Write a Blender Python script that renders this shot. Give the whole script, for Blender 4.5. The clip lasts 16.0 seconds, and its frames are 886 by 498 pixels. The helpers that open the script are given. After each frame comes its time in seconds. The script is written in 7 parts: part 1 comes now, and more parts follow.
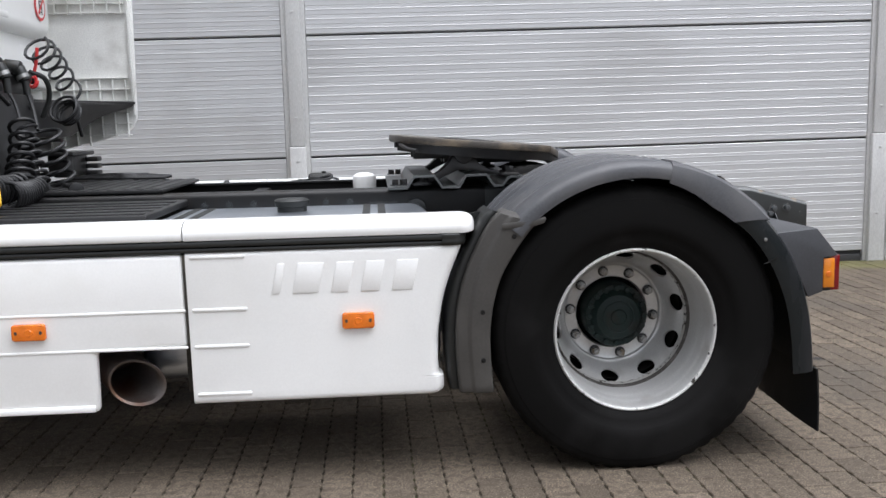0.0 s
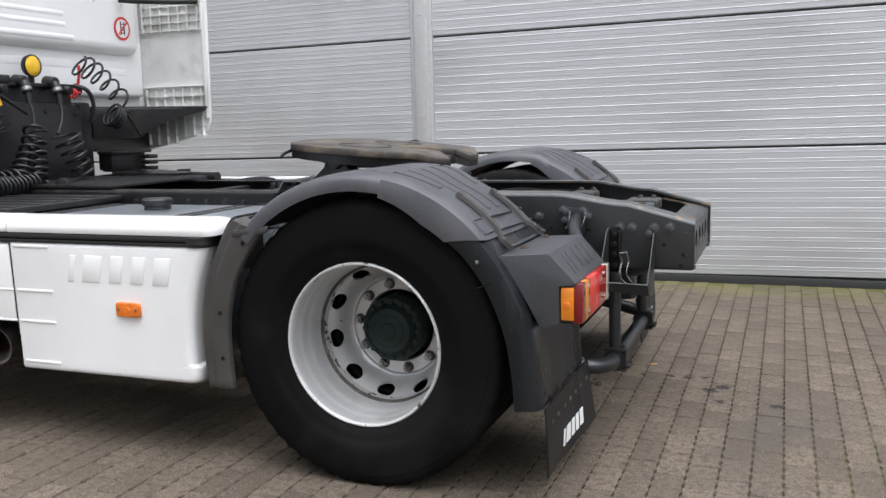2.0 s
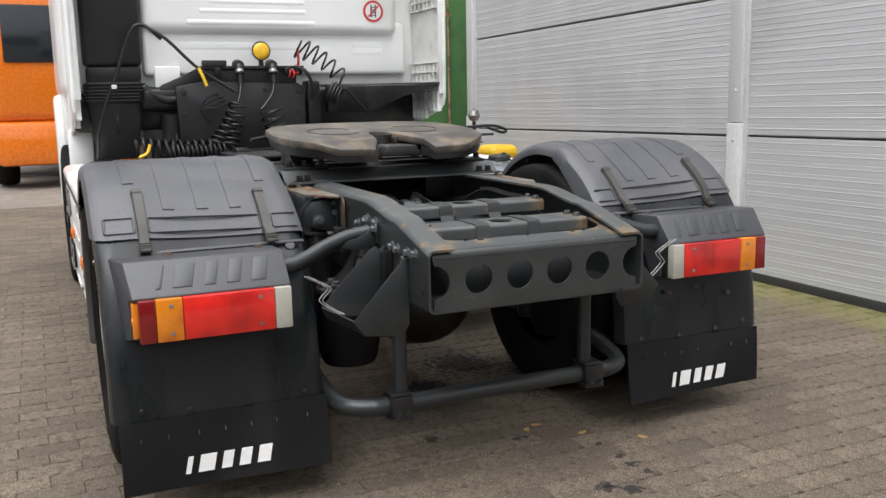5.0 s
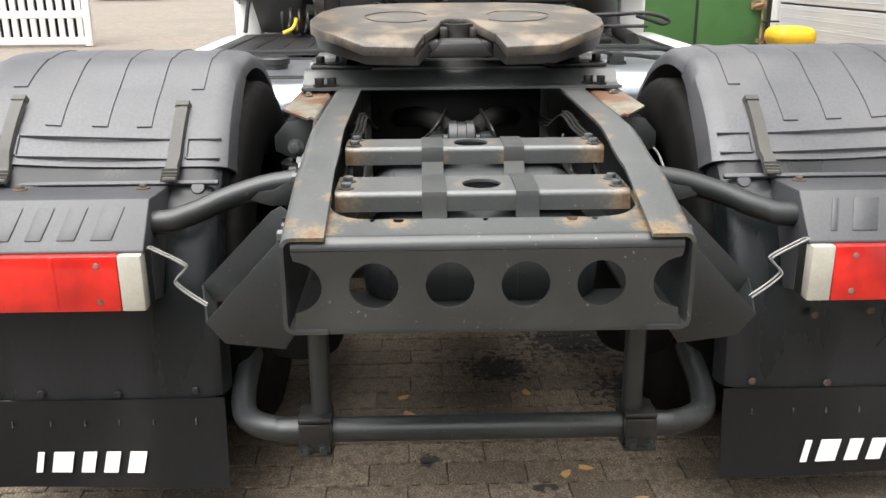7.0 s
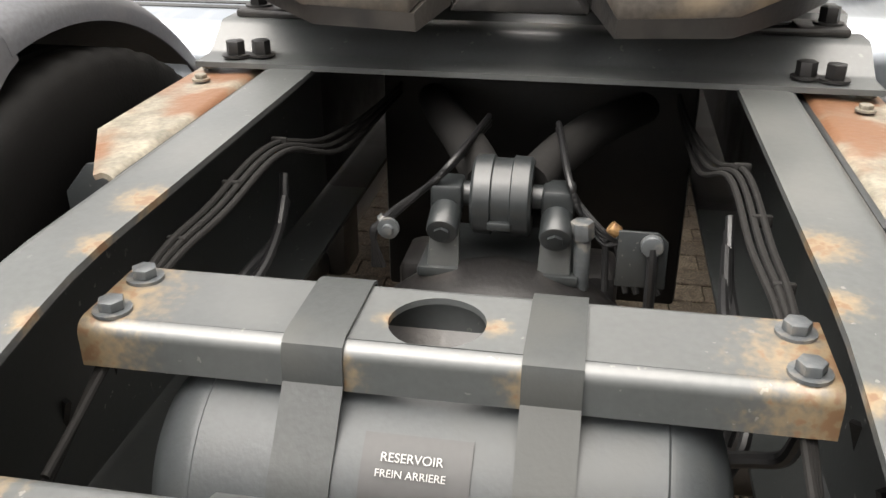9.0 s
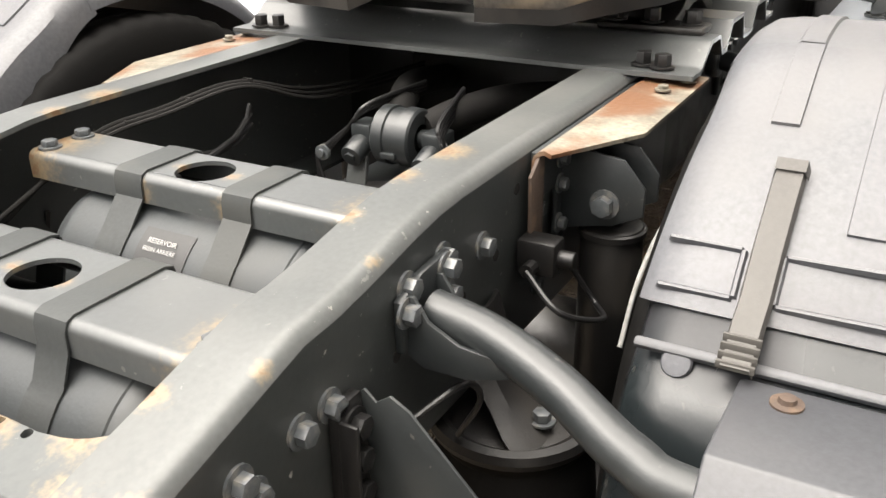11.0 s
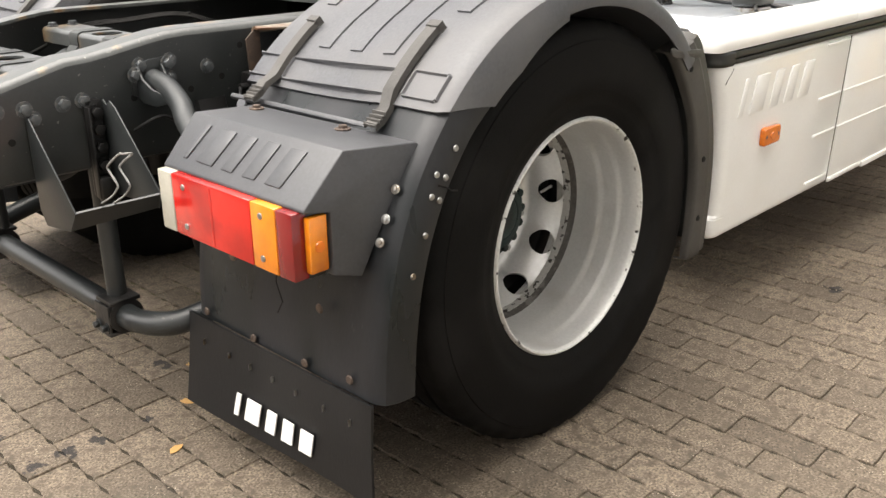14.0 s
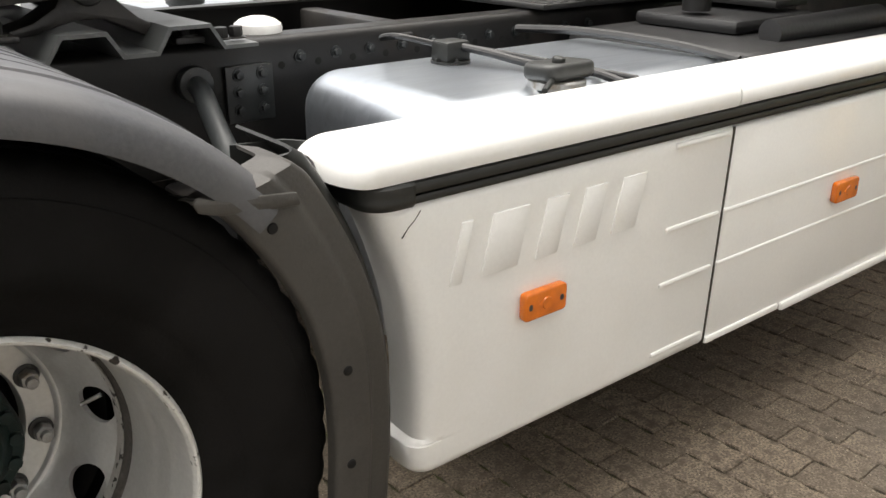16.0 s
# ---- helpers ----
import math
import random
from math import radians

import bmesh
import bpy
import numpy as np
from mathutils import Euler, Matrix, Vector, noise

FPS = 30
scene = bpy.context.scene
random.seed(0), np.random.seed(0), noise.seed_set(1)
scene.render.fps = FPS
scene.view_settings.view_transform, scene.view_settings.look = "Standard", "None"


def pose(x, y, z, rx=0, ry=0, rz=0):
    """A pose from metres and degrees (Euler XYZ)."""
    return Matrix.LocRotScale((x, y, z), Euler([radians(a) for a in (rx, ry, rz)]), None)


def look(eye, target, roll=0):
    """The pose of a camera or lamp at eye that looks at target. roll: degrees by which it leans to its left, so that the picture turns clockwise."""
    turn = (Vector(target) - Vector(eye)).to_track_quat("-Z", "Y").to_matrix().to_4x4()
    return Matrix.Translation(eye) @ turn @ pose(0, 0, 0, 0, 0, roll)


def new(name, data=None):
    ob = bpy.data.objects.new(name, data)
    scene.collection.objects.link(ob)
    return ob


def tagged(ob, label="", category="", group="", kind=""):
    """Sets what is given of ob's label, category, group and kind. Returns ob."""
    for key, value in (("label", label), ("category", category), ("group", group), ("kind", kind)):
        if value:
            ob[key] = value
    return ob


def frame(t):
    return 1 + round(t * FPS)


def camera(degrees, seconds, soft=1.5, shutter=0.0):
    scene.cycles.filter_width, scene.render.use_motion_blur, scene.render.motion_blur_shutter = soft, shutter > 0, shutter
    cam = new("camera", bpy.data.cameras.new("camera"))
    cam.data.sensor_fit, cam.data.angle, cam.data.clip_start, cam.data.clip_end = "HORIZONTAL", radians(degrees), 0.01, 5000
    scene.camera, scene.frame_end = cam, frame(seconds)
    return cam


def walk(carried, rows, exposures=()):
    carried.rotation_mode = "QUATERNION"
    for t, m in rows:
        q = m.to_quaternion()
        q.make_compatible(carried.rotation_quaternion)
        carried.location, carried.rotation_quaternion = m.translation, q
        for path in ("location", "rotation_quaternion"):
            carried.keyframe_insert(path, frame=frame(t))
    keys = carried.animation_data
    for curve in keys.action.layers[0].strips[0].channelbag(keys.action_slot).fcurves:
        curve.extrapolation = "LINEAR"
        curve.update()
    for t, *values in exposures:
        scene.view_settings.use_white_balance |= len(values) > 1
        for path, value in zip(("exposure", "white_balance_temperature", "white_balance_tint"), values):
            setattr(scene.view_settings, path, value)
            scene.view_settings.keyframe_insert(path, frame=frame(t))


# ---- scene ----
cam = camera(52.82, 16.0)
EXPOSURES = [(0.0, 0.95, 6000, 12), (1.5, 0.97, 6000, 12), (3.0, 0.98, 6050, 11), (4.2, 0.88, 6150, 11), (6.3, 1.48, 6400, 11), (7.0, 1.74, 6500, 10), (7.5, 1.98, 6600, 10), (8.2, 2.06, 6750, 11), (11.0, 2.37, 6950, 11), (11.5, 2.08, 6980, 11), (12.0, 2.06, 7000, 12), (12.5, 2.01, 7000, 12), (13.5, 2.02, 6900, 11), (14.8, 2.05, 6850, 11), (15.5, 1.80, 6750, 10), (16.0, 1.68, 6750, 10)]
PATH = [
    (0, (-0.871, -4.133, 1.201), (-0.725, -2.157, 0.927), -1.3),
    (0.5, (-0.367, -4.124, 1.167), (-0.501, -2.147, 0.891), -1.5),
    (1, (0.204, -4.127, 1.182), (-0.137, -2.175, 0.911), -1.4),
    (1.5, (0.764, -4.009, 1.212), (0.239, -2.099, 0.934), -1.5),
    (2, (1.315, -3.841, 1.227), (0.604, -1.993, 0.948), -1.4),
    (2.5, (1.801, -3.605, 1.237), (0.82, -1.885, 0.956), -1.5),
    (3, (2.294, -3.245, 1.244), (1.055, -1.701, 0.96), -1.6),
    (3.5, (2.689, -2.842, 1.254), (1.253, -1.48, 0.965), -1.6),
    (4, (3.01, -2.339, 1.285), (1.42, -1.162, 0.99), -1.4),
    (4.2, (3.119, -2.143, 1.269), (1.471, -1.05, 0.971), -1.4),
    (5.25, (3.34, -1.14, 1.282), (1.477, -0.40, 0.932), -0.95),
    (6.3, (2.982, -0.342, 1.293), (1.052, -0.008, 0.878), -0.5),
    (6.5, (2.869, -0.237, 1.3), (0.941, 0.002, 0.822), -0.5),
    (7, (2.54, -0.118, 1.314), (0.638, -0.075, 0.696), -0.4),
    (7.5, (2.145, -0.05, 1.318), (0.268, -0.060, 0.621), -0.4),
    (8, (1.752, 0.05, 1.319), (-0.099, -0.041, 0.566), -0.2),
    (8.5, (1.377, 0.098, 1.269), (-0.443, -0.126, 0.471), -0.4),
    (8.7, (1.232, 0.099, 1.27), (-0.566, -0.153, 0.43), -0.1),
    (9.75, (0.97, 0.22, 1.280), (-0.75, -0.30, 0.42), 0.25),
    (10.8, (1.237, 0.681, 1.302), (-0.36, -0.183, 0.463), -0.1),
    (11, (1.29, 0.825, 1.299), (-0.297, -0.065, 0.469), -0.6),
    (11.5, (1.51, 1.118, 1.285), (-0.101, 0.204, 0.531), -0.3),
    (12, (1.752, 1.392, 1.278), (0.129, 0.451, 0.585), -0.1),
    (12.5, (1.901, 1.707, 1.245), (0.318, 0.697, 0.557), -0.4),
    (13, (2.033, 1.949, 1.209), (0.514, 0.845, 0.52), -0.2),
    (13.5, (1.903, 2.186, 1.212), (0.476, 0.972, 0.511), -0.6),
    (14, (1.59, 2.34, 1.206), (0.248, 1.039, 0.494), -0.5),
    (14.5, (1.217, 2.364, 1.191), (-0.061, 1.0, 0.48), -0.4),
    (15, (0.832, 2.416, 1.197), (-0.367, 0.989, 0.472), -0.1),
    (15.5, (0.45, 2.376, 1.208), (-0.708, 0.915, 0.483), -0.4),
    (16, (0.107, 2.243, 1.236), (-1.074, 0.802, 0.51), 0.2),
]
walk(cam, [(t, look(e, g, r)) for t, e, g, r in PATH], EXPOSURES)

# ---- daylight: an overcast yard ----
world = bpy.data.worlds.new("overcast_sky")
scene.world = world
world.use_nodes = True
wn, wl = world.node_tree.nodes, world.node_tree.links
sky = wn.new("ShaderNodeTexSky")
sky.sky_type, sky.sun_disc = "NISHITA", False
sky.sun_elevation, sky.sun_rotation = radians(55), radians(122)
sky.air_density, sky.dust_density, sky.ozone_density = 1.0, 4.0, 1.0
grey = wn.new("ShaderNodeHueSaturation")
grey.inputs["Saturation"].default_value = 0.12
wl.new(sky.outputs[0], grey.inputs["Color"])
wl.new(grey.outputs[0], wn["Background"].inputs["Color"])
wn["Background"].inputs["Strength"].default_value = 0.09

sun = bpy.data.lights.new("sun", "SUN")
sun.energy, sun.angle, sun.color = 2.0, radians(70), (1.0, 0.97, 0.93)
sun_ob = new("sun", sun)
sun_ob.matrix_world = look((0.8, -2.2, 16), (0, 0, 0))


# ---- materials ----
# Oil drops, and four wide darker spots on the ground below the axle.
DARK_SPOTS = ((1.075, 0.305, 0.055), (1.025, 0.237, 0.05), (0.906, 0.426, 0.036), (0.832, 0.429, 0.030), (0.993, 0.425, 0.032), (0.704, 0.426, 0.02), (-1.30, 1.370, 0.045),
             (0.38, -0.115, 0.045), (0.528, 0.175, 0.03), (0.529, 0.212, 0.026), (-0.02, 0.56, 0.20), (-0.22, 0.70, 0.24), (-0.20, 0.125, 0.16), (-0.45, 0.40, 0.25),
             (1.308, 0.07, 0.05), (1.078, 0.081, 0.035))
LEAVES = ((0.01, -0.19, 2.2), (-0.01, 0.20, 0.3), (0.435, 0.31, 1.2), (0.725, 0.603, 0.4), (0.587, 0.426, 1.9), (0.116, -0.171, 1.0), (0.464, 0.253, 2.6))


def material(name, base, rough=0.5, metal=0.0, spot=None, spot_scale=6.0, spot_edge=(0.5, 0.62), spot_rough=None,
             grain=0.12, grain_scale=140.0, bump=0.15, bump_scale=220.0, cloud=0.12, cloud_scale=3.0,
             coat=0.0, per_object=0.0, spec=0.5, transmission=0.0, stretch=(1, 1, 1), stains=(), stain=(0.25, 0.18, 0.095), core=(0.13, 0.075, 0.04), moss=False, chips=0.0, chip=(0.34, 0.33, 0.30)):
    """A surface with colour variation at two scales, an optional second colour in patches, and fine relief."""
    m = bpy.data.materials.new(name)
    m.use_nodes = True
    n, l = m.node_tree.nodes, m.node_tree.links
    b = n["Principled BSDF"]
    b.inputs["Roughness"].default_value, b.inputs["Metallic"].default_value = rough, metal
    b.inputs["Coat Weight"].default_value, b.inputs["Specular IOR Level"].default_value = coat, spec
    b.inputs["Transmission Weight"].default_value = transmission
    co = n.new("ShaderNodeTexCoord")
    mp = n.new("ShaderNodeMapping")
    mp.inputs["Scale"].default_value = stretch
    l.new(co.outputs["Object"], mp.inputs["Vector"])

    def tex(scale, detail=4.0):
        t = n.new("ShaderNodeTexNoise")
        t.inputs["Scale"].default_value, t.inputs["Detail"].default_value = scale, detail
        l.new(mp.outputs[0], t.inputs["Vector"])
        return t.outputs["Fac"]

    def scaled(fac, amount):
        r = n.new("ShaderNodeMapRange")
        r.inputs["To Min"].default_value, r.inputs["To Max"].default_value = 1 - amount, 1 + amount
        r.inputs["From Min"].default_value, r.inputs["From Max"].default_value = 0.25, 0.75
        l.new(fac, r.inputs["Value"])
        return r.outputs[0]

    def times(colour, value):
        v = n.new("ShaderNodeVectorMath")
        v.operation = "SCALE"
        l.new(colour, v.inputs[0])
        l.new(value, v.inputs["Scale"])
        return v.outputs[0]

    rgb = n.new("ShaderNodeRGB")
    rgb.outputs[0].default_value = (*base, 1)
    colour = rgb.outputs[0]
    colour = times(colour, scaled(tex(cloud_scale), cloud))
    colour = times(colour, scaled(tex(grain_scale, 2.0), grain))
    if per_object:
        info = n.new("ShaderNodeObjectInfo")
        geo = n.new("ShaderNodeNewGeometry")
        add = n.new("ShaderNodeMath")
        add.operation = "ADD"
        l.new(info.outputs["Random"], add.inputs[0])
        l.new(geo.outputs["Random Per Island"], add.inputs[1])
        fr = n.new("ShaderNodeMath")
        fr.operation = "FRACT"
        l.new(add.outputs[0], fr.inputs[0])
        r = n.new("ShaderNodeMapRange")
        r.inputs["To Min"].default_value, r.inputs["To Max"].default_value = 1 - per_object, 1 + per_object
        l.new(fr.outputs[0], r.inputs["Value"])
        colour = times(colour, r.outputs[0])
    if spot:
        ramp = n.new("ShaderNodeMapRange")
        ramp.interpolation_type = "SMOOTHSTEP"
        ramp.inputs["From Min"].default_value, ramp.inputs["From Max"].default_value = spot_edge
        l.new(tex(spot_scale, 6.0), ramp.inputs["Value"])
        mix = n.new("ShaderNodeMix")
        mix.data_type = "RGBA"
        l.new(ramp.outputs[0], mix.inputs[0])
        l.new(colour, mix.inputs[6])
        mix.inputs[7].default_value = (*spot, 1)
        colour = mix.outputs[2]
        if spot_rough is not None:
            rr = n.new("ShaderNodeMapRange")
            rr.inputs["To Min"].default_value, rr.inputs["To Max"].default_value = rough, spot_rough
            l.new(ramp.outputs[0], rr.inputs["Value"])
            l.new(rr.outputs[0], b.inputs["Roughness"])
    def blend(fac, under, over):
        mix = n.new("ShaderNodeMix")
        mix.data_type = "RGBA"
        l.new(fac, mix.inputs[0])
        l.new(under, mix.inputs[6])
        mix.inputs[7].default_value = (*over, 1)
        return mix.outputs[2]

    def soft(value, lo, hi):
        r = n.new("ShaderNodeMapRange")
        r.interpolation_type = "SMOOTHSTEP"
        r.inputs["From Min"].default_value, r.inputs["From Max"].default_value = lo, hi
        l.new(value, r.inputs["Value"])
        return r.outputs[0]

    def maths(op, *values):
        m2 = n.new("ShaderNodeMath")
        m2.operation = op
        for i, v in enumerate(values):
            if isinstance(v, (int, float)):
                m2.inputs[i].default_value = v
            else:
                l.new(v, m2.inputs[i])
        return m2.outputs[0]

    if stains:
        # rust that has bled from bolts, edges and holes, alike on both sides
        mirror = n.new("ShaderNodeVectorMath")
        mirror.operation = "MULTIPLY_ADD"
        sep, com = n.new("ShaderNodeSeparateXYZ"), n.new("ShaderNodeCombineXYZ")
        l.new(co.outputs["Object"], sep.inputs[0])
        l.new(sep.outputs[0], com.inputs[0])
        l.new(maths("ABSOLUTE", sep.outputs[1]), com.inputs[1])
        l.new(sep.outputs[2], com.inputs[2])
        near = None
        for x, y, z, r in stains:
            dist = n.new("ShaderNodeVectorMath")
            dist.operation = "DISTANCE"
            l.new(com.outputs[0], dist.inputs[0])
            dist.inputs[1].default_value = (x, y, z)
            v = maths("SUBTRACT", 1.0, maths("DIVIDE", dist.outputs["Value"], r))
            near = v if near is None else maths("MAXIMUM", near, v)
        rough_edge = maths("ADD", near, maths("MULTIPLY", maths("SUBTRACT", tex(110.0, 8.0), 0.5), 1.5))
        colour = blend(maths("MULTIPLY", soft(rough_edge, 0.05, 0.85), 0.62), colour, stain)
        colour = blend(soft(maths("ADD", rough_edge, maths("MULTIPLY", maths("SUBTRACT", tex(90.0, 3.0), 0.5), 1.4)), 0.62, 0.95), colour, core)
    if chips:
        # small chips and splashes where the finish has been hit
        d = maths("MULTIPLY", soft(tex(95.0, 3.0), 0.685, 0.715), soft(tex(6.0, 3.0), 0.44, 0.60))
        colour = blend(maths("MULTIPLY", d, chips), colour, chip)
    if moss:
        geo2 = n.new("ShaderNodeNewGeometry")
        sep = n.new("ShaderNodeSeparateXYZ")
        l.new(geo2.outputs["Position"], sep.inputs[0])
        wide = n.new("ShaderNodeTexNoise")
        wide.inputs["Scale"].default_value, wide.inputs["Detail"].default_value = 2.3, 5.0
        l.new(geo2.outputs["Position"], wide.inputs["Vector"])
        v = maths("ADD", soft(sep.outputs[1], 1.9, 3.1), maths("MULTIPLY", maths("SUBTRACT", wide.outputs["Fac"], 0.5), 1.3))
        colour = blend(maths("MULTIPLY", soft(v, 0.35, 1.0), 0.6), colour, (0.17, 0.165, 0.05))
        dirt = n.new("ShaderNodeTexNoise")
        dirt.inputs["Scale"].default_value, dirt.inputs["Detail"].default_value = 1.1, 8.0
        l.new(geo2.outputs["Position"], dirt.inputs["Vector"])
        colour = blend(maths("MULTIPLY", soft(dirt.outputs["Fac"], 0.52, 0.72), 0.55), colour, (0.075, 0.066, 0.055))
        flat = n.new("ShaderNodeVectorMath")
        flat.operation = "MULTIPLY"
        flat.inputs[1].default_value = (1, 1, 0)
        l.new(geo2.outputs["Position"], flat.inputs[0])
        fine = n.new("ShaderNodeTexNoise")
        fine.inputs["Scale"].default_value, fine.inputs["Detail"].default_value = 38.0, 8.0
        l.new(geo2.outputs["Position"], fine.inputs["Vector"])
        near = None
        for x, y, r in DARK_SPOTS:
            dist = n.new("ShaderNodeVectorMath")
            dist.operation = "DISTANCE"
            l.new(flat.outputs[0], dist.inputs[0])
            dist.inputs[1].default_value = (x, y, 0)
            v = maths("SUBTRACT", 1.0, maths("DIVIDE", dist.outputs["Value"], r))
            near = v if near is None else maths("MAXIMUM", near, v)
        blotch = soft(maths("ADD", near, maths("MULTIPLY", maths("SUBTRACT", fine.outputs["Fac"], 0.5), 2.6)), 0.25, 0.55)
        colour = blend(maths("MULTIPLY", blotch, 0.9), colour, (0.018, 0.017, 0.018))
        grit = n.new("ShaderNodeTexVoronoi")
        grit.inputs["Scale"].default_value = 85.0
        l.new(geo2.outputs["Position"], grit.inputs["Vector"])
        fewer = n.new("ShaderNodeTexNoise")
        fewer.inputs["Scale"].default_value = 9.0
        l.new(geo2.outputs["Position"], fewer.inputs["Vector"])
        g = maths("MULTIPLY", maths("LESS_THAN", grit.outputs["Distance"], 0.17), soft(fewer.outputs["Fac"], 0.46, 0.66))
        colour = blend(maths("MULTIPLY", g, 0.8), colour, (0.36, 0.31, 0.24))
    l.new(colour, b.inputs["Base Color"])
    if bump:
        bp = n.new("ShaderNodeBump")
        bp.inputs["Strength"].default_value, bp.inputs["Distance"].default_value = bump, 0.002
        l.new(tex(bump_scale, 3.0), bp.inputs["Height"])
        l.new(bp.outputs[0], b.inputs["Normal"])
    return m


WHITE = material("white_truck_paint", (0.87, 0.87, 0.85), 0.28, spot=(0.76, 0.75, 0.70), spot_scale=2.2, spot_edge=(0.5, 0.9),
                 grain=0.02, bump=0.04, bump_scale=60, cloud=0.04, coat=0.4)
PLASTIC_WHITE = material("white_fairing_plastic", (0.74, 0.74, 0.71), 0.5, spot=(0.50, 0.49, 0.45), spot_scale=5, spot_edge=(0.5, 0.8), bump=0.1)
FENDER = material("dark_grey_fender_plastic", (0.041, 0.043, 0.048), 0.46, spot=(0.059, 0.059, 0.062), spot_scale=3.5, spot_edge=(0.45, 0.8),
                  spot_rough=0.56, spec=0.6, grain=0.18, bump=0.10, bump_scale=200)
# Paler copy of the fender plastic; sky light on top is in its colour.
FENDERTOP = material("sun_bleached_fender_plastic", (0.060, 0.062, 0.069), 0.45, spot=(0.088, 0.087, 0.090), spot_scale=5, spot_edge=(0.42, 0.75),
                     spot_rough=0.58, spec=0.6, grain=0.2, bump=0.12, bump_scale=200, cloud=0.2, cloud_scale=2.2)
# Streaks are water marks; the dark base carries the panel's shade.
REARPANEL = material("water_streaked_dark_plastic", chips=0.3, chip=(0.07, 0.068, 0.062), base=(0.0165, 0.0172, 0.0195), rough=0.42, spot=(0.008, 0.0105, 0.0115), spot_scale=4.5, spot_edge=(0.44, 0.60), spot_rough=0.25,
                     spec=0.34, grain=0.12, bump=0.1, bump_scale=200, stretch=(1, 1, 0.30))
FLAPGREY = material("weathered_grey_plastic", (0.050, 0.047, 0.043), 0.5, spec=0.4, spot=(0.072, 0.068, 0.062), spot_scale=4, spot_edge=(0.4, 0.8), bump=0.25)
CHASSIS = material("dark_grey_chassis_paint", chips=0.5, chip=(0.15, 0.14, 0.12), base=(0.017, 0.0195, 0.0205), rough=0.36, spec=0.55, spot=(0.029, 0.032, 0.032), spot_scale=5, spot_edge=(0.45, 0.8),
                   spot_rough=0.5, grain=0.12, bump=0.15, bump_scale=120)
# Top plate paler than its rear face: one paint, light in the colour.
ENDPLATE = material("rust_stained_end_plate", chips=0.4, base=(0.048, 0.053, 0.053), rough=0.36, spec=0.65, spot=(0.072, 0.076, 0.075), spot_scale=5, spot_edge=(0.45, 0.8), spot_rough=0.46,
                    grain=0.12, bump=0.05, bump_scale=90,
                    stains=((0.925, 0.165, 0.848, 0.040), (0.85, 0.297, 0.85, 0.030), (0.90, 0.297, 0.85, 0.026), (0.95, 0.298, 0.84, 0.040), (0.98, 0.33, 0.832, 0.045), (0.90, 0.255, 0.845, 0.035), (0.83, 0.30, 0.855, 0.035)))
MEMBER = material("rust_stained_member", chips=0.3, base=(0.054, 0.058, 0.058), rough=0.36, spec=0.9, spot=(0.078, 0.081, 0.079), spot_scale=5, spot_edge=(0.45, 0.8), spot_rough=0.5,
                  grain=0.12, bump=0.05, bump_scale=90,
                  stains=((0.67, 0.30, 0.868, 0.06), (0.74, 0.295, 0.868, 0.065), (0.80, 0.305, 0.840, 0.075), (0.815, 0.09, 0.845, 0.032), (0.735, 0.042, 0.870, 0.018),
                          (0.41, 0.30, 0.90, 0.07), (0.47, 0.295, 0.90, 0.08), (0.515, 0.305, 0.875, 0.085), (0.517, 0.075, 0.878, 0.028), (0.46, 0.044, 0.902, 0.018)))
# Rail paint in two tones: sky light on top, shade on the web.
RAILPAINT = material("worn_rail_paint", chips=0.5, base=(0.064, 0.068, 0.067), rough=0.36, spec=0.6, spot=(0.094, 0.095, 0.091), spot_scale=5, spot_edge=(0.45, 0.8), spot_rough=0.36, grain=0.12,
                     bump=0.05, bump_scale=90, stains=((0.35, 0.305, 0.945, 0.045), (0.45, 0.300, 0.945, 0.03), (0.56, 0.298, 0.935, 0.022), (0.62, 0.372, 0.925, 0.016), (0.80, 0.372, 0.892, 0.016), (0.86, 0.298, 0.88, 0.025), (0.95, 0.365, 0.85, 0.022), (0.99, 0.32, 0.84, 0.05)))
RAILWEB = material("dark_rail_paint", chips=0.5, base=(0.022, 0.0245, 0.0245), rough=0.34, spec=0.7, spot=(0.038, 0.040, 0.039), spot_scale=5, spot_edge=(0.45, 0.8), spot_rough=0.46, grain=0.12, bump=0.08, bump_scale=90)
RAILBLACK = material("black_rail_paint", (0.0075, 0.0072, 0.0072), 0.38, spec=0.38, spot=(0.016, 0.014, 0.012), spot_scale=7, spot_edge=(0.5, 0.7), spot_rough=0.6, bump=0.2)
RUST = material("flaking_rust", (0.165, 0.150, 0.118), 0.5, spot=(0.125, 0.060, 0.030), spot_scale=9, spot_edge=(0.46, 0.64), cloud=0.45, cloud_scale=22, grain=0.3, bump=0.6, bump_scale=90)
BRASS = material("tarnished_brass", (0.36, 0.22, 0.10), 0.4, metal=0.7, spot=(0.16, 0.09, 0.05), spot_scale=60, bump=0.2)
PALEWIRE = material("pale_grey_sheath", (0.24, 0.24, 0.23), 0.5, spot=(0.17, 0.17, 0.16), spot_scale=30, bump=0.05)
RUSTDARK = material("dark_rust", (0.055, 0.036, 0.026), 0.7, spot=(0.085, 0.055, 0.035), spot_scale=40, bump=0.4)
BLACKSTEEL = material("greasy_black_steel", (0.010, 0.0095, 0.0095), 0.42, spot=(0.030, 0.027, 0.024), spot_scale=9, spot_edge=(0.45, 0.7), bump=0.4, bump_scale=90)
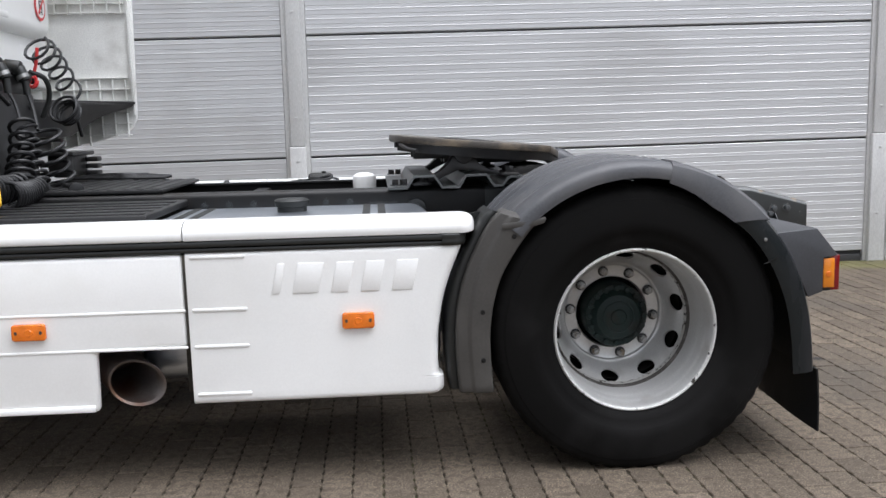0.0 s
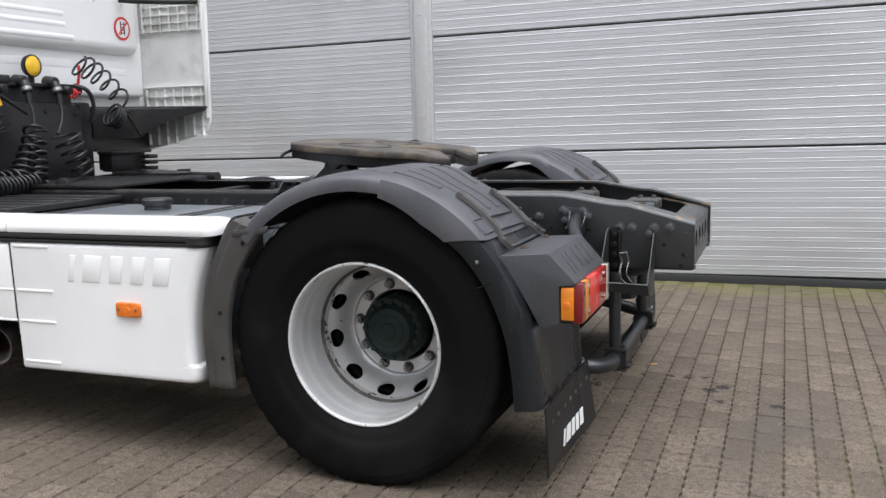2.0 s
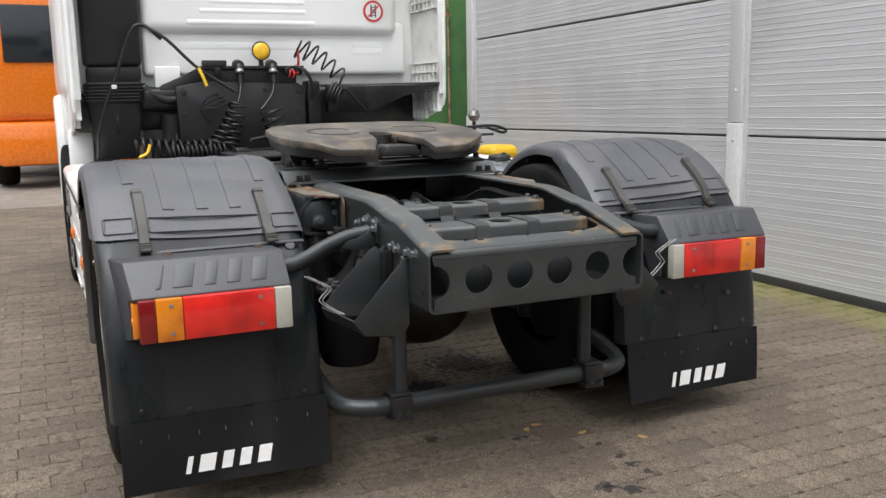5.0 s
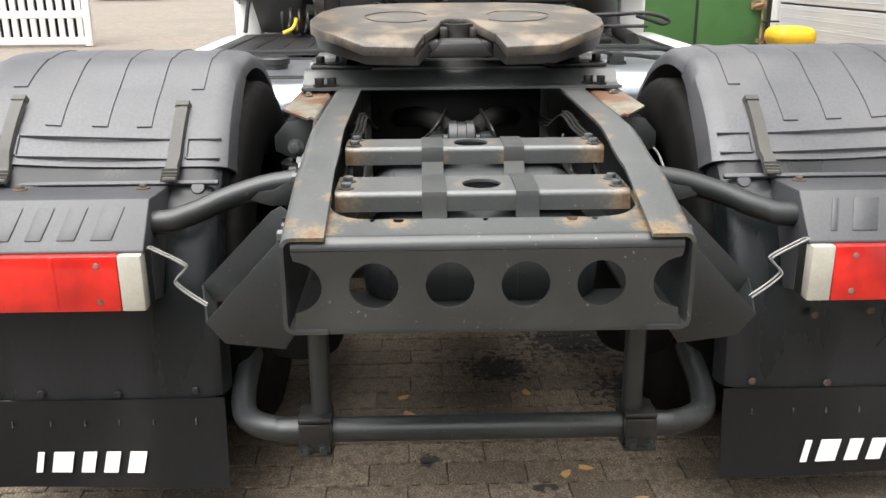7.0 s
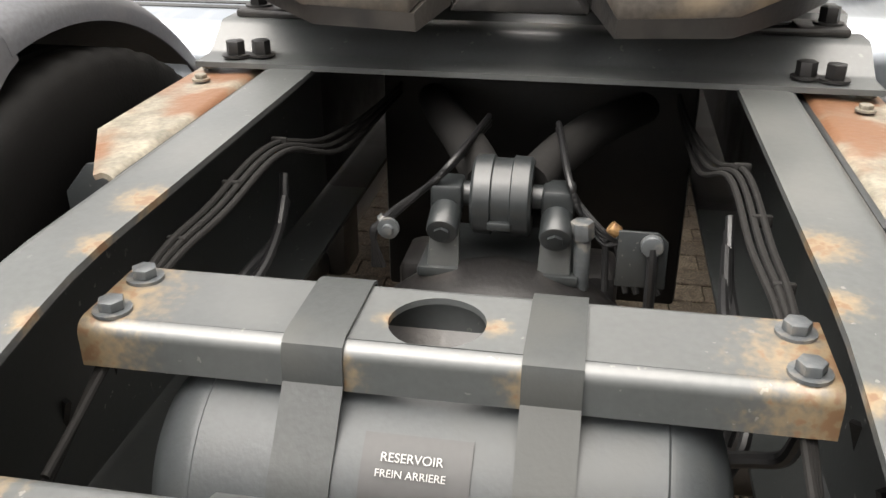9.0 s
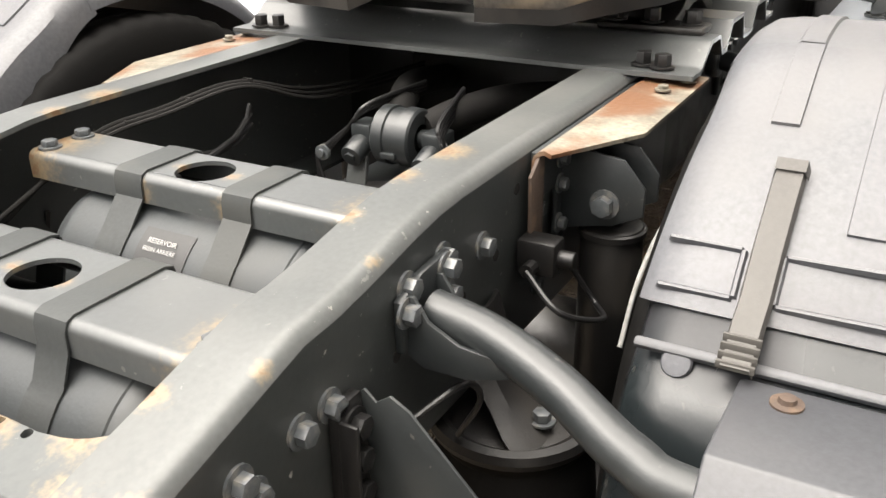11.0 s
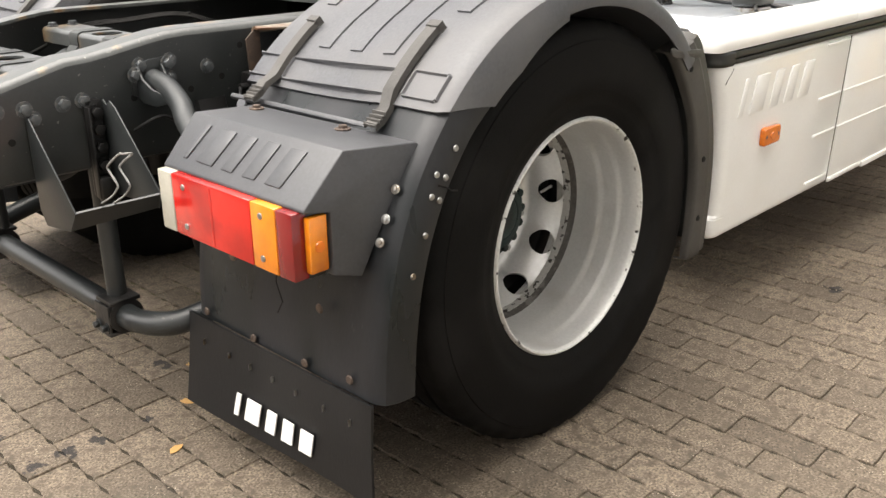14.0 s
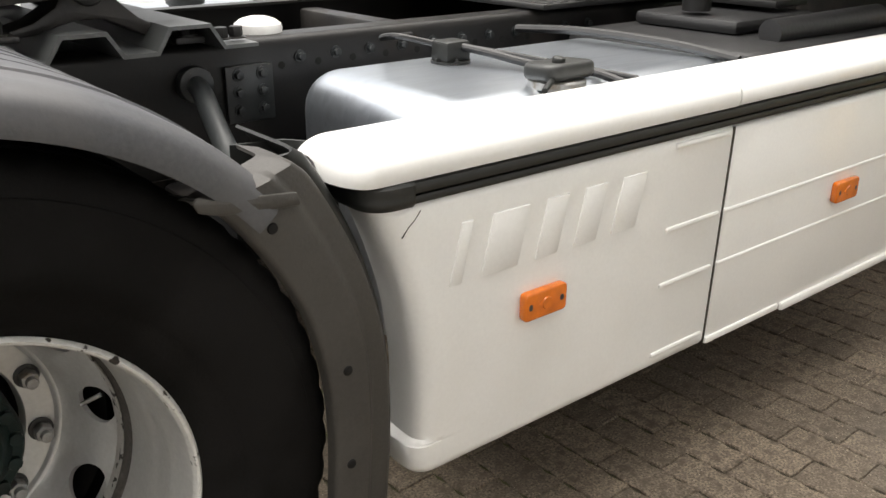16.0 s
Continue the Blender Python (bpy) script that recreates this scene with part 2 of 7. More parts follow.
PLATE = material("worn_coupling_plate", (0.070, 0.062, 0.054), 0.40, metal=0.3, spot=(0.190, 0.150, 0.105), spot_scale=8, spot_edge=(0.46, 0.68),
                 spot_rough=0.4, grain=0.25, bump=0.35, bump_scale=60)
RUBBER = material("tyre_rubber", (0.0042, 0.0040, 0.0038), 0.72, spot=(0.0092, 0.0088, 0.0086), spot_scale=3, spec=0.11, grain=0.15, bump=0.25, bump_scale=180)
FLAP = material("black_mudflap_rubber", (0.0075, 0.008, 0.009), 0.42, spec=0.3, spot=(0.015, 0.0145, 0.0145), spot_scale=3.0, spot_edge=(0.5, 0.7), spot_rough=0.6, bump=0.15, stretch=(1, 1, 0.35))
TRIM = material("black_rubber_trim", (0.013, 0.014, 0.013), 0.45, bump=0.1)
RIM = material("silver_rim_paint", (0.60, 0.60, 0.588), 0.33, metal=0.48, spot=(0.46, 0.445, 0.42), spot_scale=8, spot_edge=(0.52, 0.85), grain=0.06, bump=0.05)
RIMEDGE = material("chipped_rim_edge", (0.62, 0.62, 0.60), 0.5, metal=0.3, spot=(0.04, 0.035, 0.03), spot_scale=42, spot_edge=(0.60, 0.65), spot_rough=0.8, grain=0.1, bump=0.5)
RIMWELD = material("flaking_weld", (0.50, 0.49, 0.47), 0.5, metal=0.3, spot=(0.04, 0.035, 0.03), spot_scale=60, spot_edge=(0.55, 0.62), spot_rough=0.8, grain=0.1, bump=0.6)
RIMGAP = material("brake_dust_in_rim_corner", (0.075, 0.069, 0.062), 0.8, spot=(0.16, 0.15, 0.14), spot_scale=30, spot_edge=(0.52, 0.66), grain=0.3, bump=0.5)
HUBGREEN = material("dark_green_hub_paint", (0.0045, 0.0135, 0.0120), 0.5, spec=0.3, spot=(0.008, 0.011, 0.009), spot_scale=14, grain=0.2, bump=0.3)
STEELGREY = material("painted_steel_bolt", (0.060, 0.066, 0.070), 0.34, spec=0.7, spot=(0.12, 0.115, 0.105), spot_scale=60, spot_edge=(0.5, 0.66), grain=0.2, bump=0.2)
STEEL = material("dull_steel", (0.32, 0.32, 0.31), 0.42, metal=0.8, spot=(0.16, 0.12, 0.08), spot_scale=30, spot_edge=(0.5, 0.7), bump=0.2)
ALU = material("brushed_tank_aluminium", (0.54, 0.58, 0.63), 0.30, metal=0.95, spot=(0.47, 0.51, 0.56), spot_scale=3, grain=0.06, bump=0.1, stretch=(1, 8, 8))
EXHAUST = material("heat_stained_exhaust", (0.20, 0.18, 0.17), 0.45, metal=0.8, spot=(0.11, 0.055, 0.03), spot_scale=6, spot_edge=(0.4, 0.7), bump=0.3)
MATTBLACK = material("sooty_inside", (0.009, 0.0085, 0.008), 0.8, spec=0.25)
TANKGREY = material("grey_air_tank_paint", (0.033, 0.037, 0.039), 0.48, spec=0.4, spot=(0.038, 0.041, 0.041), spot_scale=6, grain=0.1, bump=0.12)
STRAPGREY = material("grey_tank_strap_paint", (0.036, 0.039, 0.039), 0.5, spec=0.28, spot=(0.045, 0.047, 0.045), spot_scale=6, grain=0.1, bump=0.1)
HOSE = material("black_hose", (0.009, 0.009, 0.0095), 0.42, bump=0.1)
DECK = material("dark_deck_plate", (0.010, 0.010, 0.0105), 0.45, spot=(0.020, 0.0195, 0.019), spot_scale=4, spot_edge=(0.45, 0.75), bump=0.4, bump_scale=70)
RED = material("red_lens", (0.56, 0.018, 0.012), 0.12, spot=(0.26, 0.012, 0.012), spot_scale=5.5, spot_edge=(0.46, 0.72), grain=0.02, cloud=0.35, cloud_scale=9, bump=0.15, bump_scale=300, coat=0.5)
DARKRED = material("dark_red_lens", (0.17, 0.006, 0.007), 0.12, grain=0.02, cloud=0.12, cloud_scale=9, bump=0.15, bump_scale=300, coat=0.5)
AMBER = material("amber_lens", (0.68, 0.21, 0.010), 0.14, spot=(0.44, 0.11, 0.009), spot_scale=8, spot_edge=(0.45, 0.75), grain=0.03, cloud=0.22, cloud_scale=14, bump=0.15, bump_scale=300, coat=0.5)
MARKER = material("orange_marker_lens", (0.72, 0.17, 0.010), 0.16, grain=0.03, cloud=0.2, cloud_scale=30, bump=0.15, bump_scale=300, coat=0.4)
CLEAR = material("ribbed_clear_lens", (0.40, 0.385, 0.33), 0.2, grain=0.05, cloud=0.08, cloud_scale=20, bump=0.2, bump_scale=200, coat=0.4)
YELLOW = material("yellow_lamp_lens", (0.85, 0.50, 0.02), 0.15, grain=0.03, cloud=0.12, cloud_scale=40, coat=0.5)
YELLOWPAINT = material("yellow_plastic", (0.80, 0.48, 0.02), 0.5, cloud=0.1, cloud_scale=9)
PAINTWHITE = material("white_print", (0.80, 0.80, 0.78), 0.5, grain=0.04, bump=0.05)
WORNPRINT = material("worn_white_print", (0.34, 0.34, 0.33), 0.6, grain=0.15, bump=0.05)
SEAMDARK = material("dirt_in_seam", (0.035, 0.031, 0.024), 0.9, spot=(0.07, 0.062, 0.048), spot_scale=20, grain=0.3, bump=0.3)
REDPRINT = material("red_print", (0.6, 0.03, 0.03), 0.5, bump=0.03)
BLACKPRINT = material("black_print", (0.02, 0.02, 0.02), 0.5, bump=0.03)
DOORGREY = material("silver_grey_door_sheet", (0.60, 0.605, 0.61), 0.36, metal=0.30, spot=(0.50, 0.50, 0.50), spot_scale=0.9, grain=0.02, cloud=0.05,
                    cloud_scale=0.6, bump=0.05, bump_scale=40, stretch=(0.25, 1, 1))
# Second door's sheet: darker and less glossy than the first.
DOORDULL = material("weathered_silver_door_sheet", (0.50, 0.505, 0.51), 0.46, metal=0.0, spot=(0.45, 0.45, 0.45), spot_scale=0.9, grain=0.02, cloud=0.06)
JAMB = material("pale_door_jamb", (0.60, 0.60, 0.59), 0.5, spot=(0.45, 0.45, 0.44), spot_scale=2, spot_edge=(0.45, 0.8), bump=0.1, stretch=(1, 1, 0.3))
SEAL = material("black_door_seal", (0.03, 0.03, 0.03), 0.6)
GREEN = material("green_container_paint", (0.075, 0.19, 0.06), 0.45, spot=(0.06, 0.14, 0.05), spot_scale=1.6, grain=0.06, bump=0.15)
PAVER = material("brown_grey_paver", (0.136, 0.109, 0.081), 0.82, moss=True, spot=(0.080, 0.065, 0.049), spot_scale=34, spot_edge=(0.42, 0.72), grain=0.75, grain_scale=170,
                 bump=1.0, bump_scale=170, cloud=0.2, cloud_scale=1.3, per_object=0.20, spec=0.3)
JOINT = material("sandy_joint", (0.036, 0.030, 0.022), 0.95, moss=True, spot=(0.10, 0.105, 0.04), spot_scale=0.8, spot_edge=(0.5, 0.7), grain=0.4, grain_scale=160, bump=0.8, bump_scale=200, spec=0.2)
YARD = material("distant_paved_yard", (0.19, 0.165, 0.138), 0.9, spot=(0.17, 0.155, 0.13), spot_scale=0.5, grain=0.2, grain_scale=12, bump=0.3, bump_scale=40, spec=0.3)
GLASS_DARK = material("dark_window_glass", (0.02, 0.024, 0.028), 0.08, bump=0.0, grain=0.0)
FARWHITE = material("far_white_lacquer", (0.74, 0.74, 0.72), 0.4, grain=0.03)
BACKWALL = material("dark_brick_yard_wall", (0.085, 0.075, 0.066), 0.85, spot=(0.06, 0.052, 0.046), spot_scale=0.8, grain=0.2, grain_scale=20, bump=0.3, bump_scale=30)
FARWALL = material("far_pale_wall", (0.62, 0.62, 0.60), 0.7, cloud=0.08, cloud_scale=0.4)
RUSTROD = material("rusty_rod", (0.33, 0.22, 0.12), 0.7, spot=(0.16, 0.09, 0.05), spot_scale=12, bump=0.4)
BLUESIGN = material("blue_sign", (0.04, 0.06, 0.30), 0.5)
LEAF = material("dry_ochre_leaf", (0.42, 0.24, 0.08), 0.7)


# ---- mesh helpers ----
def blank():
    return bmesh.new()


def merge(bm, piece):
    me = bpy.data.meshes.new("tmp")
    piece.to_mesh(me)
    piece.free()
    bm.from_mesh(me)
    bpy.data.meshes.remove(me)
    return bm


def box(bm, lo, hi, bevel=0.0, seg=2, turn=None):
    """An upright box between two corners, with rounded edges."""
    t = bmesh.new()
    lo, hi = Vector(lo), Vector(hi)
    lo, hi = Vector(map(min, lo, hi)), Vector(map(max, lo, hi))
    bmesh.ops.create_cube(t, size=1.0, matrix=Matrix.LocRotScale((0, 0, 0), None, hi - lo))
    if bevel:
        bmesh.ops.bevel(t, geom=t.edges[:], offset=bevel, segments=seg, profile=0.5, affect="EDGES", clamp_overlap=True)
    m = Matrix.Translation((lo + hi) / 2)
    if turn:
        m = m @ Euler([radians(a) for a in turn]).to_matrix().to_4x4()
    bmesh.ops.transform(t, matrix=m, verts=t.verts)
    return merge(bm, t)


def cyl(bm, p, q, r, r2=None, seg=20, bevel=0.0):
    """A round bar from p to q."""
    p, q = Vector(p), Vector(q)
    t = bmesh.new()
    bmesh.ops.create_cone(t, cap_ends=True, segments=seg, radius1=r, radius2=r if r2 is None else r2, depth=(q - p).length)
    if bevel:
        rim = [e for e in t.edges if any(len(f.verts) > 4 for f in e.link_faces)]
        bmesh.ops.bevel(t, geom=rim, offset=bevel, segments=2, profile=0.5, affect="EDGES", clamp_overlap=True)
    m = Matrix.Translation((p + q) / 2) @ (q - p).to_track_quat("Z", "Y").to_matrix().to_4x4()
    bmesh.ops.transform(t, matrix=m, verts=t.verts)
    return merge(bm, t)


def hexbolt(bm, p, axis, r=0.011, h=0.010):
    """A hexagonal bolt head on a washer."""
    p, a = Vector(p), Vector(axis).normalized()
    cyl(bm, p, p + a * 0.003, r * 1.45, seg=16)
    cyl(bm, p + a * 0.003, p + a * (0.003 + h), r, seg=6, bevel=0.001)
    return bm


def smooth_line(points, steps=8):
    """A Catmull-Rom line through the points."""
    p = [Vector(a) for a in points]
    p = [2 * p[0] - p[1]] + p + [2 * p[-1] - p[-2]]
    out = []
    for i in range(1, len(p) - 2):
        for k in range(steps):
            u = k / steps
            out.append(0.5 * (2 * p[i] + (p[i + 1] - p[i - 1]) * u + (2 * p[i - 1] - 5 * p[i] + 4 * p[i + 1] - p[i + 2]) * u * u
                              + (3 * p[i] - p[i - 1] - 3 * p[i + 1] + p[i + 2]) * u ** 3))
    return out + [p[-2]]


def tube(bm, line, r, seg=12, caps=True):
    """A round tube swept along a line of points."""
    line = [Vector(a) for a in line]
    rings, up = [], None
    for i, c in enumerate(line):
        d = (line[min(i + 1, len(line) - 1)] - line[max(i - 1, 0)]).normalized()
        if up is None:
            up = d.orthogonal().normalized()
        up = (up - d * up.dot(d)).normalized()
        side = d.cross(up)
        rings.append([bm.verts.new(c + r * (math.cos(2 * math.pi * k / seg) * up + math.sin(2 * math.pi * k / seg) * side)) for k in range(seg)])
    for a, b in zip(rings, rings[1:]):
        for k in range(seg):
            bm.faces.new((a[k], a[(k + 1) % seg], b[(k + 1) % seg], b[k]))
    if caps:
        bm.faces.new(rings[0][::-1])
        bm.faces.new(rings[-1])
    return bm


def coil(p, q, r, turns, sag=0.0, steps=14):
    """Points of a coiled line that hangs between p and q."""
    p, q = Vector(p), Vector(q)
    d = (q - p).normalized()
    u = d.orthogonal().normalized()
    v = d.cross(u)
    out = []
    n = int(turns * steps)
    for i in range(n + 1):
        f = i / n
        a = 2 * math.pi * turns * f
        rr = r * (1 + 0.12 * math.sin(5.1 * f + 1.0))
        c = p.lerp(q, f) - Vector((0, 0, sag * 4 * f * (1 - f)))
        out.append(c + rr * (math.cos(a) * u + math.sin(a) * v))
    return out


def lathe(bm, profile, centre, axis=(0, 1, 0), seg=64, closed=False):
    """A body turned round an axis; the profile gives (distance along the axis, radius)."""
    c, a = Vector(centre), Vector(axis).normalized()
    u = Vector((0, 0, 1)) if abs(a.z) < 0.9 else Vector((1, 0, 0))
    u = (u - a * u.dot(a)).normalized()
    v = a.cross(u)
    rings = []
    for d, r in profile:
        if r < 1e-5:
            rings.append([bm.verts.new(c + a * d)] * seg)
        else:
            rings.append([bm.verts.new(c + a * d + r * (math.cos(2 * math.pi * k / seg) * u + math.sin(2 * math.pi * k / seg) * v)) for k in range(seg)])
    pairs = list(zip(rings, rings[1:])) + ([(rings[-1], rings[0])] if closed else [])
    for p, q in pairs:
        for k in range(seg):
            vs = []
            for w in (p[k], p[(k + 1) % seg], q[(k + 1) % seg], q[k]):
                if w not in vs:
                    vs.append(w)
            if len(vs) > 2:
                bm.faces.new(vs)
    return bm


def prism(bm, outline, depth, to3, bevel=0.0, seg=2, holes=()):
    """A plate with a flat outline; to3(a, b, d) lays the outline's point (a, b) at depth d into the world. Holes are round: (a, b, radius)."""
    t = bmesh.new()
    if holes:
        loops = [outline] + [[(a + r * math.cos(2 * math.pi * k / 28), b + r * math.sin(2 * math.pi * k / 28)) for k in range(28)] for a, b, r in holes]
        edges = []
        rows = []
        for loop in loops:
            vs = [t.verts.new((a, b, 0)) for a, b in loop]
            rows.append(vs)
            edges += [t.edges.new((vs[k], vs[(k + 1) % len(vs)])) for k in range(len(vs))]
        bmesh.ops.triangle_fill(t, edges=edges, use_beauty=True, use_dissolve=False)
        drop = []
        inside = [set(r) for r in rows[1:]]
        for f in t.faces:
            m = f.calc_center_median()
            if any(all(v in loop for v in f.verts) for loop in inside) or any((m.x - a) ** 2 + (m.y - b) ** 2 < (r * 0.98) ** 2 for a, b, r in holes):
                drop.append(f)
        bmesh.ops.delete(t, geom=drop, context="FACES_ONLY")
    else:
        t.faces.new([t.verts.new((a, b, 0)) for a, b in outline])
    bmesh.ops.recalc_face_normals(t, faces=t.faces)
    got = bmesh.ops.extrude_face_region(t, geom=t.faces[:])
    bmesh.ops.translate(t, vec=(0, 0, 1), verts=[g for g in got["geom"] if isinstance(g, bmesh.types.BMVert)])
    for v in t.verts:
        v.co = Vector(to3(v.co.x, v.co.y, depth * v.co.z))
    bmesh.ops.recalc_face_normals(t, faces=t.faces)
    if bevel:
        sharp = [e for e in t.edges if len(e.link_faces) == 2 and e.calc_face_angle(0) > 0.6]
        bmesh.ops.bevel(t, geom=sharp, offset=bevel, segments=seg, profile=0.5, affect="EDGES", clamp_overlap=True)
    return merge(bm, t)


def grid(bm, rows, thick=0.0):
    """A sheet through rows of points, with thickness."""
    t = bmesh.new()
    vs = [[t.verts.new(p) for p in row] for row in rows]
    for a, b in zip(vs, vs[1:]):
        for k in range(len(a) - 1):
            t.faces.new((a[k], a[k + 1], b[k + 1], b[k]))
    bmesh.ops.recalc_face_normals(t, faces=t.faces)
    if thick:
        bmesh.ops.solidify(t, geom=t.faces[:], thickness=thick)
        bmesh.ops.recalc_face_normals(t, faces=t.faces)
    return merge(bm, t)


def rounded(a0, b0, a1, b1, r, n=5):
    """The outline of a rounded rectangle."""
    out = []
    for ca, cb, s in ((a1 - r, b1 - r, 0), (a0 + r, b1 - r, 90), (a0 + r, b0 + r, 180), (a1 - r, b0 + r, 270)):
        for k in range(n + 1):
            w = radians(s + 90 * k / n)
            out.append((ca + r * math.cos(w), cb + r * math.sin(w)))
    return out


def mesh_of(name, bm, mat, angle=35):
    bmesh.ops.recalc_face_normals(bm, faces=bm.faces)
    me = bpy.data.meshes.new(name)
    bm.to_mesh(me)
    bm.free()
    me.materials.append(mat)
    for p in me.polygons:
        p.use_smooth = True
    me.set_sharp_from_angle(angle=radians(angle))
    return me


def part(name, bm, mat, parent, label="", angle=35):
    ob = new(name, mesh_of(name, bm, mat, angle))
    ob.parent = parent
    if label:
        ob["label"] = label
    return ob


def pieces(name, bm, mat, parent, label="", angle=35):
    """Links each connected piece of a bmesh as a part of its own."""
    bm.verts.index_update()
    left, made = set(bm.verts), []
    while left:
        seed = next(iter(left))
        group, stack = {seed}, [seed]
        while stack:
            for e in stack.pop().link_edges:
                for w in e.verts:
                    if w not in group:
                        group.add(w)
                        stack.append(w)
        left -= group
        made.append(group)
    made.sort(key=lambda g: min((round(v.co.x, 4), round(v.co.y, 4), round(v.co.z, 4)) for v in g))
    out = []
    for g in made:
        one, new_of = bmesh.new(), {}
        for v in sorted(g, key=lambda v: v.index):
            new_of[v] = one.verts.new(v.co)
        seen = set()
        for v in sorted(g, key=lambda v: v.index):
            for f in v.link_faces:
                if f not in seen:
                    seen.add(f)
                    one.faces.new([new_of[w] for w in f.verts])
        out.append(part(name, one, mat, parent, label, angle))
    bm.free()
    return out


BOLT_MESH = {}


def bolts(parent, places, axis, r=0.011, h=0.010, mat=None, name="bolt"):
    """Hexagonal bolts as parts that share one mesh."""
    mat = mat or CHASSIS
    key = (r, h, mat.name)
    if key not in BOLT_MESH:
        bm = blank()
        hexbolt(bm, (0, 0, 0), (0, 0, 1), r, h)
        BOLT_MESH[key] = mesh_of("bolt", bm, mat)
    for p in places:
        o = new(name, BOLT_MESH[key])
        o.parent = parent
        o.matrix_basis = Matrix.Translation(p) @ Vector(axis).to_track_quat("Z", "Y").to_matrix().to_4x4() @ pose(0, 0, 0, 0, 0, (p[0] * 977 + p[1] * 431) % 60)


def share(ob, parent, m):
    """A repeat of a part that shares its mesh."""
    o = new(ob.name.split(".")[0], ob.data)
    o.parent, o.matrix_basis = parent, m
    return o


def thing(name, label, category, at=(0, 0, 0), group="", kind=""):
    e = new(name)
    e.location, e.empty_display_size = at, 0.2
    return tagged(e, label, category, group, kind)


def wordmark(bm, a0, a1, b0, b1, to3, depth, lean=0.22, bevel=0.002):
    """A raised maker's wordmark drawn as five plain slanted blocks."""
    cuts = ((0.0, 0.10), (0.14, 0.36), (0.40, 0.56), (0.60, 0.77), (0.81, 1.0))
    h = b1 - b0
    for u, v in cuts:
        p, q = a0 + (a1 - a0) * u, a0 + (a1 - a0) * v
        s = lean * h * (1 if a1 > a0 else -1)
        prism(bm, [(p, b0), (q - s, b0), (q, b1), (p + s, b1)], depth, to3, bevel=bevel)
    return bm


# ---- ground: one sheet to the horizon, with pavers near the truck ----
bm = blank()
box(bm, (-400, -400, -0.30), (400, 400, -0.016))
ground = tagged(part("ground", bm, YARD, None), "brown-grey paved truck yard reaching the horizon", "ground", kind="structure")
bm = blank()
box(bm, (-9.0, -6.0, -0.0155), (5.2, 3.25, -0.006))
tagged(part("trim", bm, JOINT, None), "sandy mossy joints between the yard pavers", "paving joint", kind="structure")

# ---- the hall: sectional doors between pale jambs ----
WALL_Y = 3.03
RISE = 0.011   # the yard falls a little towards the truck's front


def door_panel(x0, x1, z0, z1, groove=0.003):
    """One section of a sectional door: shallow horizontal ribs pressed into the sheet."""
    bm = blank()
    n = 13
    h = (z1 - z0 - 0.012) / n
    prof = [(0.03, z0)]
    for i in range(n):
        b = z0 + 0.006 + i * h
        prof += [(groove, b), (0.0, b + 0.004), (0.0, b + 0.52 * h), (-0.66 * groove, b + 0.56 * h), (-0.66 * groove, b + 0.62 * h),
                 (0.0, b + 0.66 * h), (0.0, b + 0.96 * h), (groove, b + h)]
    prof += [(0.03, z1)]
    rows = []
    for x in (x0, x1):
        rows.append([(x, WALL_Y + d, z + RISE * (x - 0.5)) for d, z in prof])
    grid(bm, rows)
    return bm


for k, (x0, x1) in enumerate(((-1.374, 3.20), (-5.47, -1.569))):
    d = thing("door_%d" % (k + 1), ("silver-grey ribbed sectional hall door, closed", "duller weathered grey ribbed sectional hall door, closed")[k], "door", (0, 0, 0), kind="structure")
    for i in range(5):
        z0 = 0.995 + (i - 1) * 0.945
        part("panel", door_panel(x0, x1, z0 + 0.004 if i else 0.05, z0 + 0.941, 0.003 if i else 0.0018), DOORDULL if k else DOORGREY, d, "", 12)
    bm = blank()
    box(bm, (x0, WALL_Y + 0.024, -0.1), (x1, WALL_Y + 0.05, 4.8))
    part("backing", bm, SEAL, d)
    bm = blank()
    box(bm, (x0 + 0.01, WALL_Y - 0.012, -0.05), (x1 - 0.01, WALL_Y + 0.02, 0.052), 0.008)
    part("bottom_seal", bm, SEAL, d)


def jamb(x0, x1):
    """A hat-section steel jamb: flanges behind, a proud strip that steps out over the lower cover."""
    bm = blank()
    for a, b in ((x0, x0 + 0.046), (x1 - 0.046, x1)):
        box(bm, (a, WALL_Y - 0.006, -0.1), (b, WALL_Y + 0.2, 4.8), 0.003)
    box(bm, (x0 + 0.040, WALL_Y - 0.030, 1.066), (x1 - 0.040, WALL_Y + 0.2, 4.8), 0.006, 3)
    box(bm, (x0 + 0.030, WALL_Y - 0.040, -0.1), (x1 - 0.030, WALL_Y + 0.2, 1.060), 0.006, 3)
    for z in (0.40, 0.95, 1.285, 2.1):
        hexbolt(bm, ((x0 + x1) / 2, WALL_Y - (0.040 if z < 1.0 else 0.030), z), (0, -1, 0), 0.009, 0.006)
    return bm


for k, (x0, x1) in enumerate(((-1.566, -1.377), (3.203, 3.40), (-5.69, -5.473))):
    tagged(part("trim", jamb(x0, x1), JAMB, None), "pale painted steel jamb between hall doors", "door jamb", kind="structure")

bm = blank()
box(bm, (-5.69, WALL_Y + 0.21, -0.1), (16, WALL_Y + 0.5, 7.5))
box(bm, (-5.69, WALL_Y - 0.02, 4.8), (16, WALL_Y + 0.21, 7.5))
box(bm, (3.40, WALL_Y - 0.02, -0.1), (16, WALL_Y + 0.21, 4.8))
tagged(part("wall_north", bm, JAMB, None), "pale sheet-metal hall wall above the doors", "wall", kind="structure")
bm = blank()
